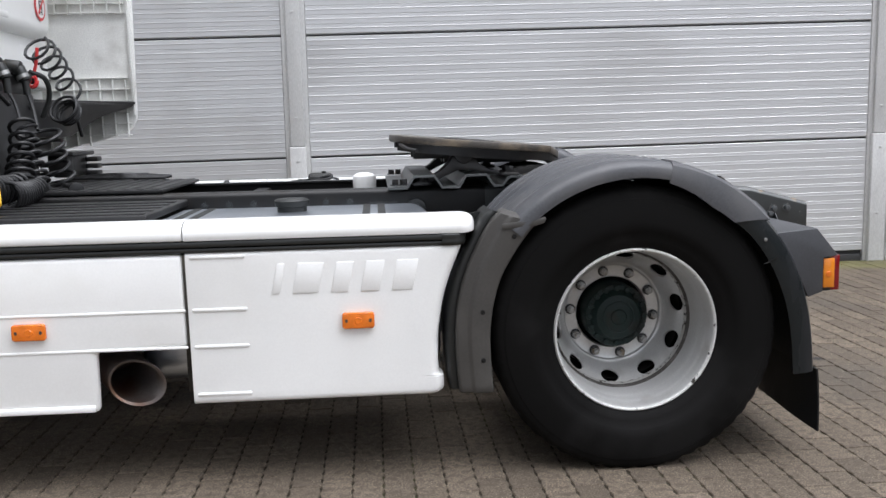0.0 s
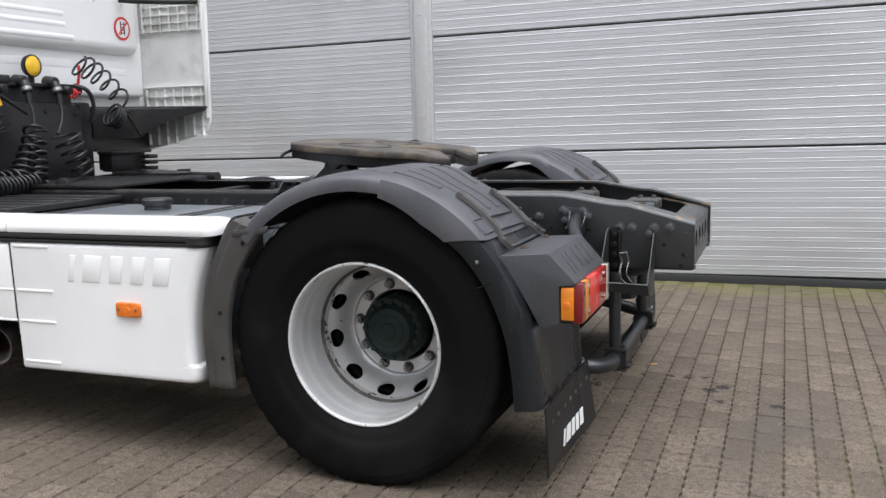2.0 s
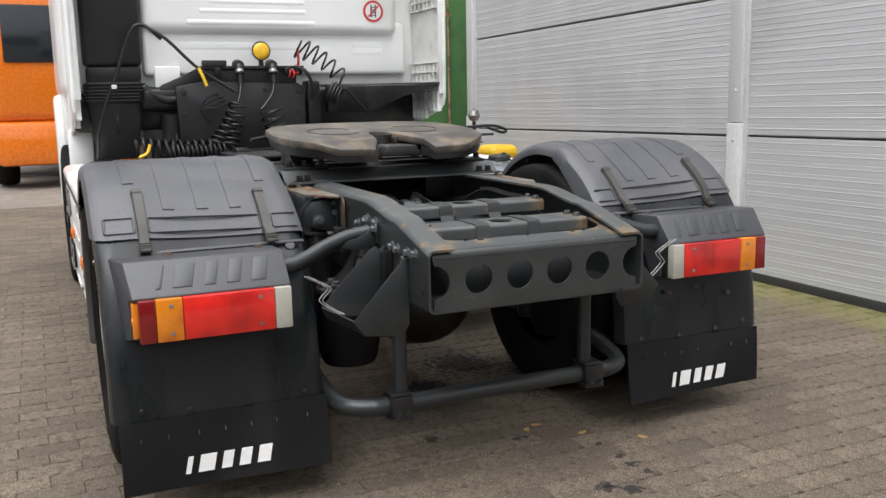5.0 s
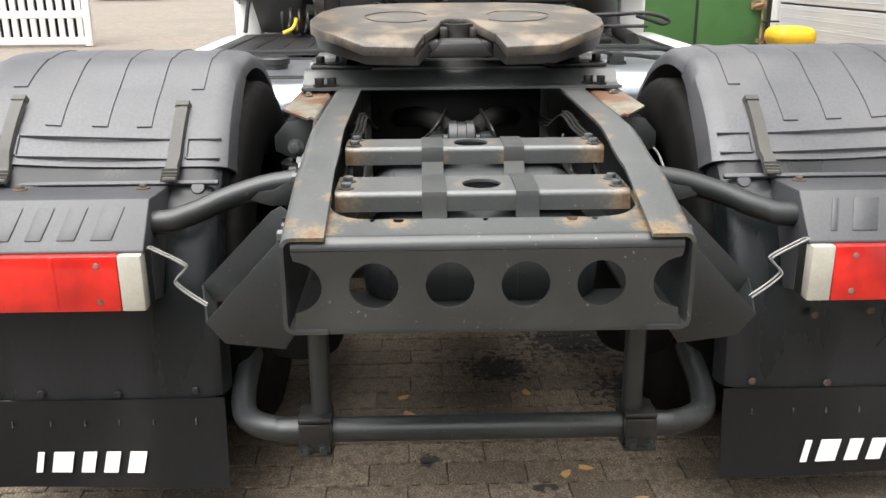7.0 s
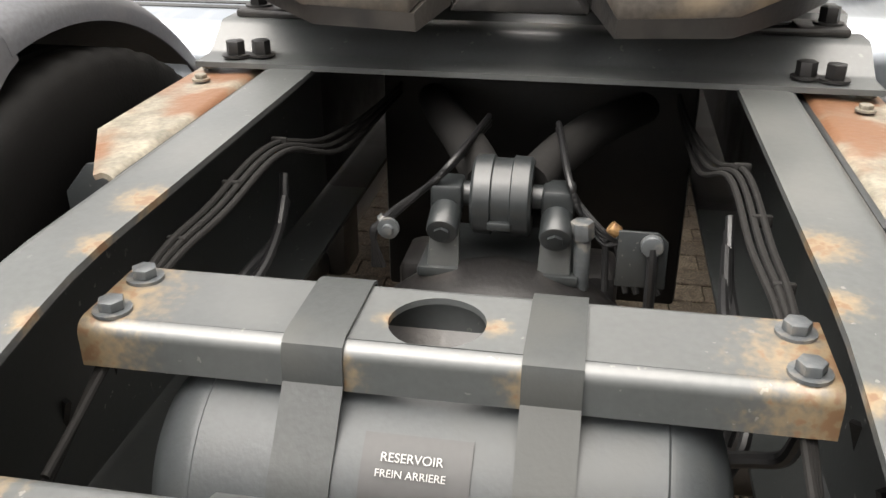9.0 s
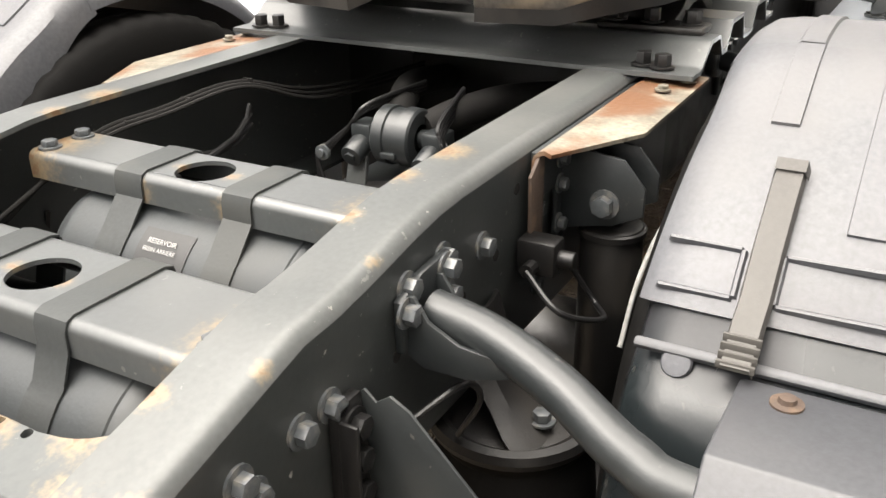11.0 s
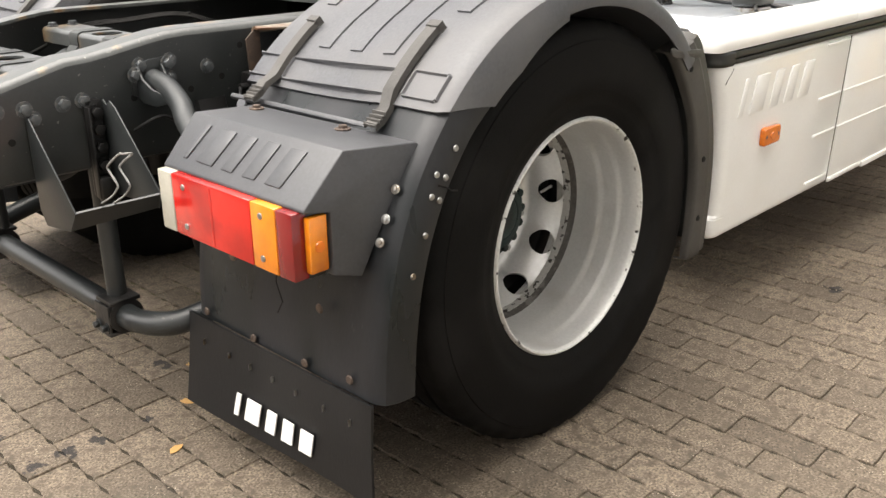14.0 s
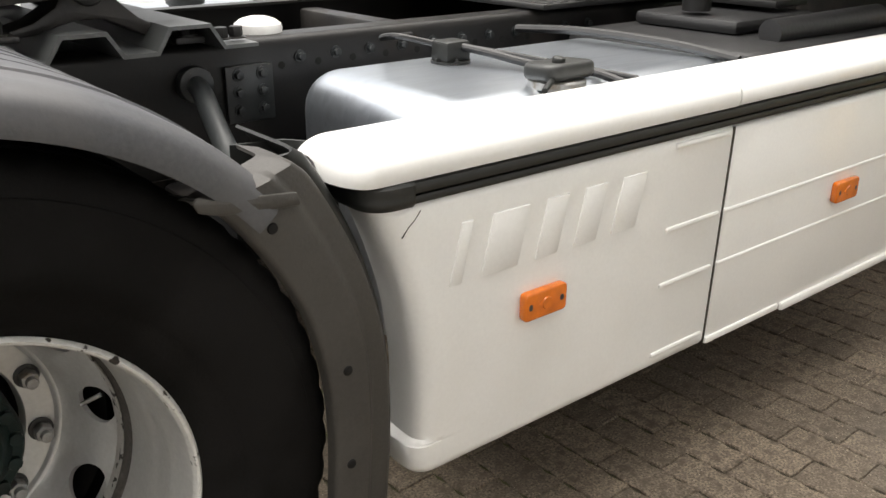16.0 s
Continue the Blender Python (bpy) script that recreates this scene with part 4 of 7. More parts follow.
for s in SIDES:
    bm = blank()
    AY, AZ = 0.430, 0.622
    prof = [(0.0, 0.05), (0.0, 0.085), (0.01, 0.102), (0.02, 0.102), (0.03, 0.097), (0.06, 0.108), (0.12, 0.113), (0.18, 0.110), (0.24, 0.10), (0.26, 0.09), (0.26, 0.0)]
    lathe(bm, [(-d, r) for d, r in prof], (0.40, s * AY, AZ), (0, 0, 1), 40)
    b = part("air_spring", bm, RUBBER, truck, "black rubber air spring")
    bm = blank()
    lathe(bm, [(-0.012, 0.102), (-0.010, 0.110), (0.0, 0.114), (0.010, 0.110), (0.012, 0.098), (0.006, 0.088), (0.010, 0.07), (0.014, 0.0)], (0.40, s * AY, AZ), (0, 0, 1), 40)
    # pressed bracket that rises from the plate to the rail
    rows = []
    for z, w, y in ((AZ + 0.008, 0.078, 0.492), (AZ + 0.020, 0.070, 0.474), (AZ + 0.038, 0.054, 0.452), (AZ + 0.070, 0.044, 0.424), (AZ + 0.115, 0.038, 0.398), (AZ + 0.150, 0.038, 0.387)):
        rows.append([(0.40 - w - 0.014, s * (y - 0.022), z), (0.40 - w, s * y, z), (0.40, s * (y + 0.006), z), (0.40 + w, s * y, z), (0.40 + w + 0.014, s * (y - 0.022), z)])
    grid(bm, rows, 0.006)
    part("top_plate", bm, RAILBLACK, b)
    bolts(b, [(x, s * (AY + 0.050), AZ + 0.020) for x in (0.372, 0.428)], (0, 0, 1), 0.012, 0.012, STEELGREY)
    DY = 0.457
    bm = blank()
    cyl(bm, (0.12, s * DY, 0.36), (0.13, s * DY, 0.795), 0.046, seg=28, bevel=0.008)
    lathe(bm, [(-0.006, 0.046), (-0.004, 0.050), (0.004, 0.050), (0.006, 0.046)], (0.13, s * DY, 0.785), (0, 0, 1), 28)
    cyl(bm, (0.13, s * DY, 0.79), (0.135, s * DY, 0.845), 0.017)
    cyl(bm, (0.105, s * DY, 0.838), (0.165, s * DY, 0.838), 0.026, seg=20, bevel=0.004)
    d = part("damper", bm, RAILBLACK, truck, "black tubular damper")
    bm = blank()
    for x in (0.100, 0.166):
        prism(bm, [(0.390, 0.918), (0.480, 0.905), (0.512, 0.868), (0.512, 0.828), (0.470, 0.808), (0.390, 0.790)], 0.006, lambda a, c, e: (x + e, s * a, c), 0.001)
    box(bm, (0.09, s * 0.384, 0.78), (0.19, s * 0.392, 0.922), 0.003)
    part("damper_bracket", bm, CHASSIS, d)
    bolts(d, [(0.182, s * 0.392, 0.900), (0.182, s * 0.392, 0.862), (0.182, s * 0.392, 0.802)], (0, s, 0), 0.010, 0.010, STEELGREY)
    bolts(d, [(0.172, s * DY, 0.838)], (1, 0, 0), 0.015, 0.016, STEELGREY)
    bm = blank()
    box(bm, (-0.65, s * 0.44, 0.36), (0.28, s * 0.54, 0.43), 0.02)
    box(bm, (-0.72, s * 0.40, 0.36), (-0.60, s * 0.56, 0.66), 0.02)
    part("suspension_arm", bm, BLACKSTEEL, truck)
    # level valve and loose cables at the rail
    bm = blank()
    box(bm, (0.27, s * 0.385, 0.775), (0.31, s * 0.44, 0.825), 0.006)
    cyl(bm, (0.29, s * 0.43, 0.80), (0.29, s * 0.462, 0.80), 0.012, seg=14, bevel=0.003)
    cyl(bm, (0.25, s * 0.41, 0.79), (0.33, s * 0.41, 0.79), 0.010, seg=10)
    part("level_valve", bm, RAILBLACK, truck)
    bm = blank()
    tube(bm, smooth_line([(0.33, s * 0.41, 0.79), (0.36, s * 0.47, 0.76), (0.28, s * 0.50, 0.72), (0.20, s * 0.46, 0.70), (0.24, s * 0.41, 0.80)]), 0.004, 8)
    tube(bm, smooth_line([(0.62, s * 0.40, 0.73), (0.56, s * 0.44, 0.76), (0.50, s * 0.43, 0.70), (0.50, s * 0.40, 0.64)]), 0.004, 8)
    pieces("air_line", bm, HOSE, truck)
    bm = blank()
    for k in range(3):
        o = 0.009 * k
        tube(bm, smooth_line([(0.60, s * (0.290 - o * 0.3), 0.80 + o), (0.41, s * (0.288 - o * 0.5), 0.892 - o * 0.4), (0.26, s * (0.287 - o), 0.902 - o * 0.3), (0.07, s * (0.287 - o), 0.905 - o * 0.4), (-0.14, s * (0.275 - o), 0.848 - o), (-0.5, s * 0.26, 0.82 - o), (-1.2, s * 0.27, 0.80 - o)]), 0.0038, 8)
    for x, z in ((0.34, 0.893), (0.20, 0.898), (0.04, 0.896)):
        box(bm, (x - 0.003, s * 0.276, z - 0.004), (x + 0.004, s * 0.297, z + 0.010), 0.002)
    pieces("cable", bm, MATTBLACK, truck)
# lines that run past the joint to the tanks
bm = blank()
for k in range(3):
    o = 0.007 * k
    tube(bm, smooth_line([(-0.20, -0.045, 0.874 - o), (-0.03, -0.069 - o * 0.5, 0.866 - o), (-0.03, -0.106 - o, 0.824 - o), (-0.03, -0.157 - o * 0.4, 0.783 - o), (-0.02, -0.180 - o * 0.3, 0.755), (-0.02, -0.184 + o, 0.70)]), 0.0042, 8)
for k in range(4):
    o = 0.007 * k
    tube(bm, smooth_line([(-0.16, 0.060, 0.880 - o), (-0.02, 0.084 + o * 0.3, 0.848 - o), (-0.02, 0.097 + o * 0.4, 0.817 - o), (-0.01, 0.128 + o * 0.3, 0.786 - o), (-0.01, 0.150 + o * (1 if k % 2 else -1), 0.765), (0.0, 0.168 + 2 * o * (1 if k % 2 else -1), 0.70)]), 0.0045, 8)
tube(bm, smooth_line([(0.068, 0.192, 0.800), (0.070, 0.193, 0.768), (0.06, 0.195, 0.70)]), 0.007, 10)
tube(bm, smooth_line([(0.42, 0.205, 0.768), (0.425, 0.225, 0.767), (0.43, 0.262, 0.775), (0.44, 0.288, 0.788), (0.46, 0.293, 0.83)]), 0.0075, 10)
for k in range(3):
    tube(bm, smooth_line([(0.40 - 0.06 * k, 0.25 + 0.01 * k, 0.72), (0.36 - 0.05 * k, 0.272, 0.76 + 0.012 * k), (0.22 - 0.05 * k, 0.262 + 0.008 * k, 0.79), (0.05, 0.28, 0.80 + 0.02 * k)]), 0.006, 8)
    tube(bm, smooth_line([(0.42 - 0.06 * k, -0.25 - 0.01 * k, 0.74), (0.36 - 0.05 * k, -0.268, 0.78 + 0.012 * k), (0.20 - 0.05 * k, -0.258 - 0.008 * k, 0.80), (0.05, -0.28, 0.82 + 0.02 * k)]), 0.006, 8)
pieces("air_line", bm, HOSE, truck)
bm = blank()
lathe(bm, [(-0.003, 0.0), (-0.003, 0.0150), (0.003, 0.0150), (0.004, 0.008), (0.009, 0.007), (0.010, 0.0)], (0.0, -0.156, 0.770), (1, 0, 0), 20)
lathe(bm, [(-0.004, 0.010), (0.004, 0.010)], (-0.03, -0.170, 0.768), (0.3, -0.7, -0.6), 14)
cyl(bm, (0.0, 0.108, 0.70), (0.0, 0.106, 0.778), 0.011, seg=14, bevel=0.002)
cyl(bm, (0.0, 0.106, 0.775), (0.0, 0.104, 0.800), 0.016, seg=6, bevel=0.002)
cyl(bm, (0.42, 0.192, 0.769), (0.42, 0.212, 0.768), 0.013, seg=6, bevel=0.002)
pieces("pipe_clip", bm, STEELGREY, truck, "grey painted clip and fitting")
bm = blank()
cyl(bm, (0.004, 0.140, 0.797), (0.004, 0.152, 0.788), 0.009, seg=12, bevel=0.002)
part("brass_fitting", bm, BRASS, truck, "small tarnished brass fitting")
bm = blank()
prism(bm, [(0.150, 0.816), (0.198, 0.816), (0.211, 0.804), (0.212, 0.74), (0.150, 0.74)], 0.005, lambda a, b, d: (0.055 + d, a, b), 0.001)
vp = part("valve_plate", bm, CHASSIS, truck, "dark grey plate with a plugged hose")
bm = blank()
cyl(bm, (0.060, 0.191, 0.802), (0.074, 0.191, 0.802), 0.014, seg=18, bevel=0.003)
part("plug", bm, STEELGREY, vp)
# pale wire that hangs beside the wheel
bm = blank()
tube(bm, smooth_line([(-0.06, 0.51, 0.765), (-0.024, 0.53, 0.783), (0.03, 0.53, 0.800), (0.084, 0.53, 0.807), (0.162, 0.53, 0.796), (0.239, 0.53, 0.756), (0.29, 0.53, 0.69)]), 0.0035, 8)
part("cable", bm, PALEWIRE, truck, "pale grey cable")

# black gearbox and members, added to darken the space between the rails
bm = blank()
box(bm, (-2.7, -0.25, 0.42), (-1.0, 0.25, 0.86), 0.06, 3)
cyl(bm, (-1.05, 0, 0.60), (-0.75, 0, 0.58), 0.16, 0.11, seg=28)
part("gearbox", bm, BLACKSTEEL, truck, "greasy black gearbox block, added to darken the space between the rails")
bm = blank()
box(bm, (-0.62, -0.296, 0.38), (-0.56, 0.296, 0.93), 0.01)
box(bm, (-1.45, -0.296, 0.68), (-1.38, 0.296, 0.92), 0.01)
pieces("crossmember", bm, RAILBLACK, truck)

# stays that carry the rear fenders
for s in SIDES:
    bm = blank()
    line = smooth_line([(0.556, s * 0.40, 0.840), (0.562, s * 0.475, 0.829), (0.584, s * 0.56, 0.806), (0.618, s * 0.645, 0.777), (0.632, s * 0.73, 0.766), (0.632, s * 1.1, 0.764)])
    tube(bm, line, 0.0245, 20)
    st = part("fender_stay", bm, CHASSIS, truck, "grey painted bent tube")
    bm = blank()
    prism(bm, [(0.498, 0.822), (0.520, 0.806), (0.570, 0.796), (0.604, 0.806), (0.606, 0.868), (0.560, 0.884), (0.500, 0.888)], 0.010, lambda a, c, d: (a, s * (0.381 + d), c), 0.002)
    # two flared cheeks that grip the tube
    for x, g in ((0.526, 0.6), (0.588, -0.5)):
        prism(bm, [(0.388, 0.872), (0.388, 0.802), (0.410, 0.790), (0.460, 0.788), (0.505, 0.800), (0.508, 0.818), (0.450, 0.826), (0.415, 0.846), (0.398, 0.872)], 0.006,
              lambda a, c, d: (x + d + g * 0.14 * max(0.0, a - 0.41), s * a, c), 0.001)
    part("stay_bracket", bm, CHASSIS, st)
    bolts(st, [(0.512, s * 0.391, 0.872), (0.598, s * 0.391, 0.854), (0.510, s * 0.391, 0.838)], (0, s, 0), 0.012, 0.014, STEELGREY)
    bm = blank()
    tube(bm, [Vector(p) + Vector((0.0, s * 0.004, -0.026)) for p in line[6:34]], 0.005, 8)
    lathe(bm, [(-0.004, 0.0235), (0.004, 0.0235)], line[14], Vector(line[15]) - Vector(line[13]), 16)
    lathe(bm, [(-0.004, 0.0235), (0.004, 0.0235)], line[24], Vector(line[25]) - Vector(line[23]), 16)
    part("cable", bm, HOSE, st)
    # trailer guide plates
    bm = blank()
    prism(bm, [(0.382, 0.795), (0.398, 0.795), (0.563, 0.617), (0.526, 0.570), (0.405, 0.555), (0.382, 0.59)], 0.004, lambda a, c, d: (0.852 + d, s * a, c), 0.001)
    prism(bm, [(0.382, 0.800), (0.394, 0.812), (0.408, 0.800), (0.424, 0.812), (0.446, 0.800), (0.610, 0.632), (0.592, 0.596), (0.382, 0.590)], 0.004, lambda a, c, d: (0.680 + d, s * a, c), 0.001)
    grid(bm, [[(0.856, s * 0.561, 0.618), (0.856, s * 0.526, 0.571)], [(0.684, s * 0.608, 0.632), (0.684, s * 0.590, 0.597)]], 0.005)
    gp = part("guide_plate", bm, CHASSIS, truck, "dark grey folded wedge plate")
    bolts(gp, [(0.838, s * 0.382, 0.790)], (0, s, 0), 0.012, 0.012, STEELGREY)
    bm = blank()
    box(bm, (0.688, s * 0.382, 0.590), (0.730, s * 0.396, 0.815), 0.004)
    box(bm, (0.724, s * 0.394, 0.590), (0.730, s * 0.416, 0.800), 0.002)
    box(bm, (0.690, s * 0.394, 0.580), (0.728, s * 0.424, 0.640), 0.008)
    part("bolting_strip", bm, RAILBLACK, gp, "black strip bolted to the rail")
    bolts(gp, [(0.706, s * 0.396, z) for z in (0.785, 0.747, 0.706, 0.664)], (0, s, 0), 0.013, 0.013, RAILBLACK)
    bm = blank()
    clip = [(0.800, 0.571, 0.631), (0.792, 0.606, 0.652), (0.790, 0.630, 0.672), (0.790, 0.634, 0.684), (0.793, 0.612, 0.708), (0.794, 0.610, 0.718), (0.795, 0.640, 0.737), (0.796, 0.677, 0.757)]
    wire = [(x, s * y, z) for x, y, z in clip] + [(0.792, s * 0.680, 0.756)] + [(x - 0.024, s * (y + 0.004), z - 0.004) for x, y, z in clip[::-1]]
    tube(bm, smooth_line(wire, 4), 0.0022, 8)
    part("wire_clip", bm, PALEWIRE, truck, "bent bare wire clip")

# tubular underrun bar on two posts
bm = blank()
end = lambda s: [(0.706, s * 0.40, 0.285), (0.700, s * 0.46, 0.285), (0.675, s * 0.515, 0.287), (0.63, s * 0.548, 0.292), (0.54, s * 0.565, 0.31), (0.40, s * 0.57, 0.34)]
tube(bm, smooth_line(end(-1)[::-1] + [(0.706, 0, 0.285)] + end(1), 6), 0.0295, 20)
bar = part("underrun_bar", bm, CHASSIS, truck, "dark grey bent steel tube")
for s in SIDES:
    bm = blank()
    cyl(bm, (0.700, s * 0.357, 0.31), (0.700, s * 0.357, 0.66), 0.0235, seg=20)
    part("post", bm, CHASSIS, bar)
    bm = blank()
    for y in (0.338, 0.402):
        lathe(bm, [(-0.006, 0.030), (-0.006, 0.044), (0.006, 0.044), (0.006, 0.030)], (0.706, s * y, 0.285), (0, 1, 0), 24, closed=True)
    box(bm, (0.665, s * 0.332, 0.318), (0.745, s * 0.408, 0.330), 0.004)
    box(bm, (0.655, s * 0.332, 0.240), (0.755, s * 0.408, 0.250), 0.004)
    box(bm, (0.746, s * 0.335, 0.25), (0.752, s * 0.405, 0.32), 0.002)
    part("clamp", bm, BLACKSTEEL, bar, "black bolted clamp")
    bolts(bar, [(0.752, s * y, 0.262) for y in (0.350, 0.390)], (1, 0, 0), 0.009, 0.012)

# ---- coupling plate on its mounting ----
TILT = radians(4.9)
FWX, FWZ = -0.40, 1.131


def on_plate(a, b, d):
    """Lays (forward-back a, sideways b, height d over the plate) into the world."""
    return (FWX + a * math.cos(TILT) + d * math.sin(TILT), b, FWZ - a * math.sin(TILT) + d * math.cos(TILT))


coupling = thing("fifth_wheel", "black greasy fifth-wheel coupling plate tilted to the rear", "coupling")
half = [(-0.400, 0.0), (-0.400, 0.17), (-0.370, 0.30), (-0.31, 0.40), (-0.20, 0.452), (-0.02, 0.470), (0.10, 0.455), (0.19, 0.420), (0.275, 0.365), (0.330, 0.280), (0.340, 0.132), (0.26, 0.098), (0.12, 0.062), (0.03, 0.050), (-0.02, 0.030), (-0.03, 0.0)]
outline = half + [(a, -b) for a, b in half[-2:0:-1]]
def drop(a):
    """How far the ramps behind the coupling's centre fall."""
    return 0.42 * max(0.0, a - 0.275)


main = half[:9] + [(0.275, 0.104)] + half[11:]
main = main + [(a, -b) for a, b in main[-2:0:-1]]
bm = blank()
prism(bm, main, -0.030, lambda a, b, d: on_plate(a, b - 0.004, d), 0.006, 2)
for s in SIDES:
    ramp = [(0.275, 0.365), (0.330, 0.280), (0.340, 0.132), (0.275, 0.104)]
    prism(bm, [(a, s * b) for a, b in ramp], -0.030, lambda a, b, d: on_plate(a, b - 0.004, d - drop(a)), 0.004, 2)
plate = part("plate", bm, PLATE, coupling, "worn black steel plate with brown grease")
bm = blank()
for s in SIDES:
    g = [(0.02 + 0.0, s * 0.10), (0.06, s * 0.16), (0.03, s * 0.26), (-0.08, s * 0.30), (-0.16, s * 0.24), (-0.16, s * 0.14), (-0.10, s * 0.10)]
    tube(bm, smooth_line([on_plate(a, b, 0.0005) for a, b in g], 6), 0.0024, 6)
pieces("grease_groove", bm, BLACKSTEEL, plate)
bm = blank()
for s in SIDES:
    top = [on_plate(a, s * b * 0.985, -0.028 - drop(a)) for a, b in half[2:12]]
    low = [on_plate(a, s * b * 0.965, -0.070 + 0.02 * abs(a) - 0.6 * drop(a)) for a, b in half[2:12]]
    grid(bm, [top, low], 0.010)
    box(bm, (FWX - 0.30, s * 0.12, FWZ - 0.075), (FWX + 0.26, s * 0.14, FWZ - 0.03), 0.004)
part("skirt", bm, BLACKSTEEL, plate)
bm = blank()
lathe(bm, [(0.0, 0.034), (0.0, 0.062), (-0.05, 0.066), (-0.05, 0.034)], on_plate(0.0, 0.0, -0.012), (0, 0, 1), 24)
box(bm, (FWX - 0.02, -0.06, FWZ - 0.065), (FWX + 0.10, -0.035, FWZ - 0.02), 0.006)
box(bm, (FWX - 0.02, 0.035, FWZ - 0.065), (FWX + 0.10, 0.06, FWZ - 0.02), 0.006)
box(bm, (FWX + 0.03, -0.045, FWZ - 0.08), (FWX + 0.06, 0.045, FWZ - 0.055), 0.006)
prism(bm, [(-0.095, FWZ - 0.092), (0.095, FWZ - 0.092), (0.062, FWZ - 0.048), (-0.062, FWZ - 0.048)], 0.16, lambda a, b, d: (FWX + 0.12 + d, a, b), 0.008)
for s in SIDES:
    box(bm, (FWX - 0.16, s * 0.062, FWZ - 0.10), (FWX + 0.22, s * 0.10, FWZ - 0.050), 0.008)
part("lock_jaw", bm, BLACKSTEEL, coupling, "black greasy lock jaw")
bm = blank()
tube(bm, [(FWX - 0.36, -0.30, FWZ - 0.005), (FWX - 0.34, -0.42, FWZ - 0.02), (FWX - 0.30, -0.50, FWZ - 0.03)], 0.008, 8)
tube(bm, smooth_line([(FWX - 0.15, 0.42, FWZ + 0.0), (FWX - 0.15, 0.52, FWZ + 0.002), (FWX - 0.15, 0.63, FWZ + 0.006), (FWX - 0.15, 0.685, FWZ - 0.003), (FWX - 0.15, 0.722, FWZ - 0.020), (FWX - 0.15, 0.700, FWZ - 0.030), (FWX - 0.15, 0.650, FWZ - 0.014), (FWX - 0.15, 0.610, FWZ - 0.002)]), 0.007, 10)
tube(bm, [(FWX - 0.15, 0.42, FWZ - 0.036), (FWX - 0.15, 0.650, FWZ - 0.037)], 0.006, 8)
pieces("release_handle", bm, BLACKSTEEL, coupling)
for s in SIDES:
    bm = blank()
    arm = [(-0.722, 0.958), (-0.66, 0.962), (-0.605, 0.976), (-0.558, 1.000), (-0.525, 1.014), (-0.475, 1.014), (-0.440, 1.006), (-0.395, 0.991), (-0.345, 0.989), (-0.275, 0.991),
           (-0.275, 1.003), (-0.345, 1.003), (-0.392, 1.016), (-0.436, 1.042), (-0.452, 1.072), (-0.548, 1.072), (-0.560, 1.048), (-0.600, 1.012), (-0.655, 0.983), (-0.722, 0.974)]
    prism(bm, arm, 0.095, lambda a, b, d: (a, s * (0.300 + d), b), 0.007)
    cyl(bm, (-0.50, s * 0.285, 1.078), (-0.50, s * 0.41, 1.078), 0.036, seg=24, bevel=0.006)
    box(bm, (-0.348, s * 0.270, 0.990), (-0.276, s * 0.462, 1.003), 0.005)
    box(bm, (-0.715, s * 0.280, 0.957), (-0.650, s * 0.450, 0.972), 0.005)
    ped = part("pedestal", bm, BLACKSTEEL, coupling, "black cast pedestal bracket")
    bolts(ped, [(-0.311, s * y, 1.003) for y in (0.294, 0.362, 0.435)], (0, 0, 1), 0.015, 0.022, BLACKSTEEL)
    bolts(ped, [(-0.684, s * y, 0.972) for y in (0.30, 0.43)], (0, 0, 1), 0.015, 0.020, BLACKSTEEL)

# corrugated mounting plate across the rails
bm = blank()
prof = [(-0.82, 0.953), (-0.745, 0.953), (-0.715, 1.0), (-0.625, 1.0), (-0.595, 0.953), (-0.53, 0.953), (-0.50, 1.0), (-0.41, 1.0), (-0.38, 0.955), (-0.350, 0.955), (-0.325, 0.986), (-0.312, 0.990), (-0.262, 0.990), (-0.250, 0.985), (-0.208, 0.955), (-0.198, 0.951), (-0.146, 0.951)]
grid(bm, [[(x, y, z) for x, z in prof] for y in (-0.478, 0.484)], 0.008)
mount = part("mounting_plate", bm, MEMBER, truck, "grey corrugated mounting plate")
bolts(mount, [(x, y, 0.96) for y in (-0.43, 0.44) for x in (-0.79, -0.755)], (0, 0, 1), 0.015, 0.022, BLACKSTEEL)
bolts(mount, [(-0.176 - 0.3 * o, y - o * (1 if y > 0 else -1), 0.954) for y in (-0.425, 0.425) for o in (0.0, 0.036)], (0, 0, 1), 0.014, 0.020, BLACKSTEEL)
bm = blank()
lathe(bm, [(-0.04, 0.055), (0.020, 0.058), (0.030, 0.055), (0.040, 0.042), (0.046, 0.022), (0.047, 0.0)], (-0.925, 0.285, 0.935), (0, 0, 1), 36)
part("filler_dome", bm, PAINTWHITE, truck, "white plastic dome on the rail")


# ---- wheels ----
HUBZ = 0.492


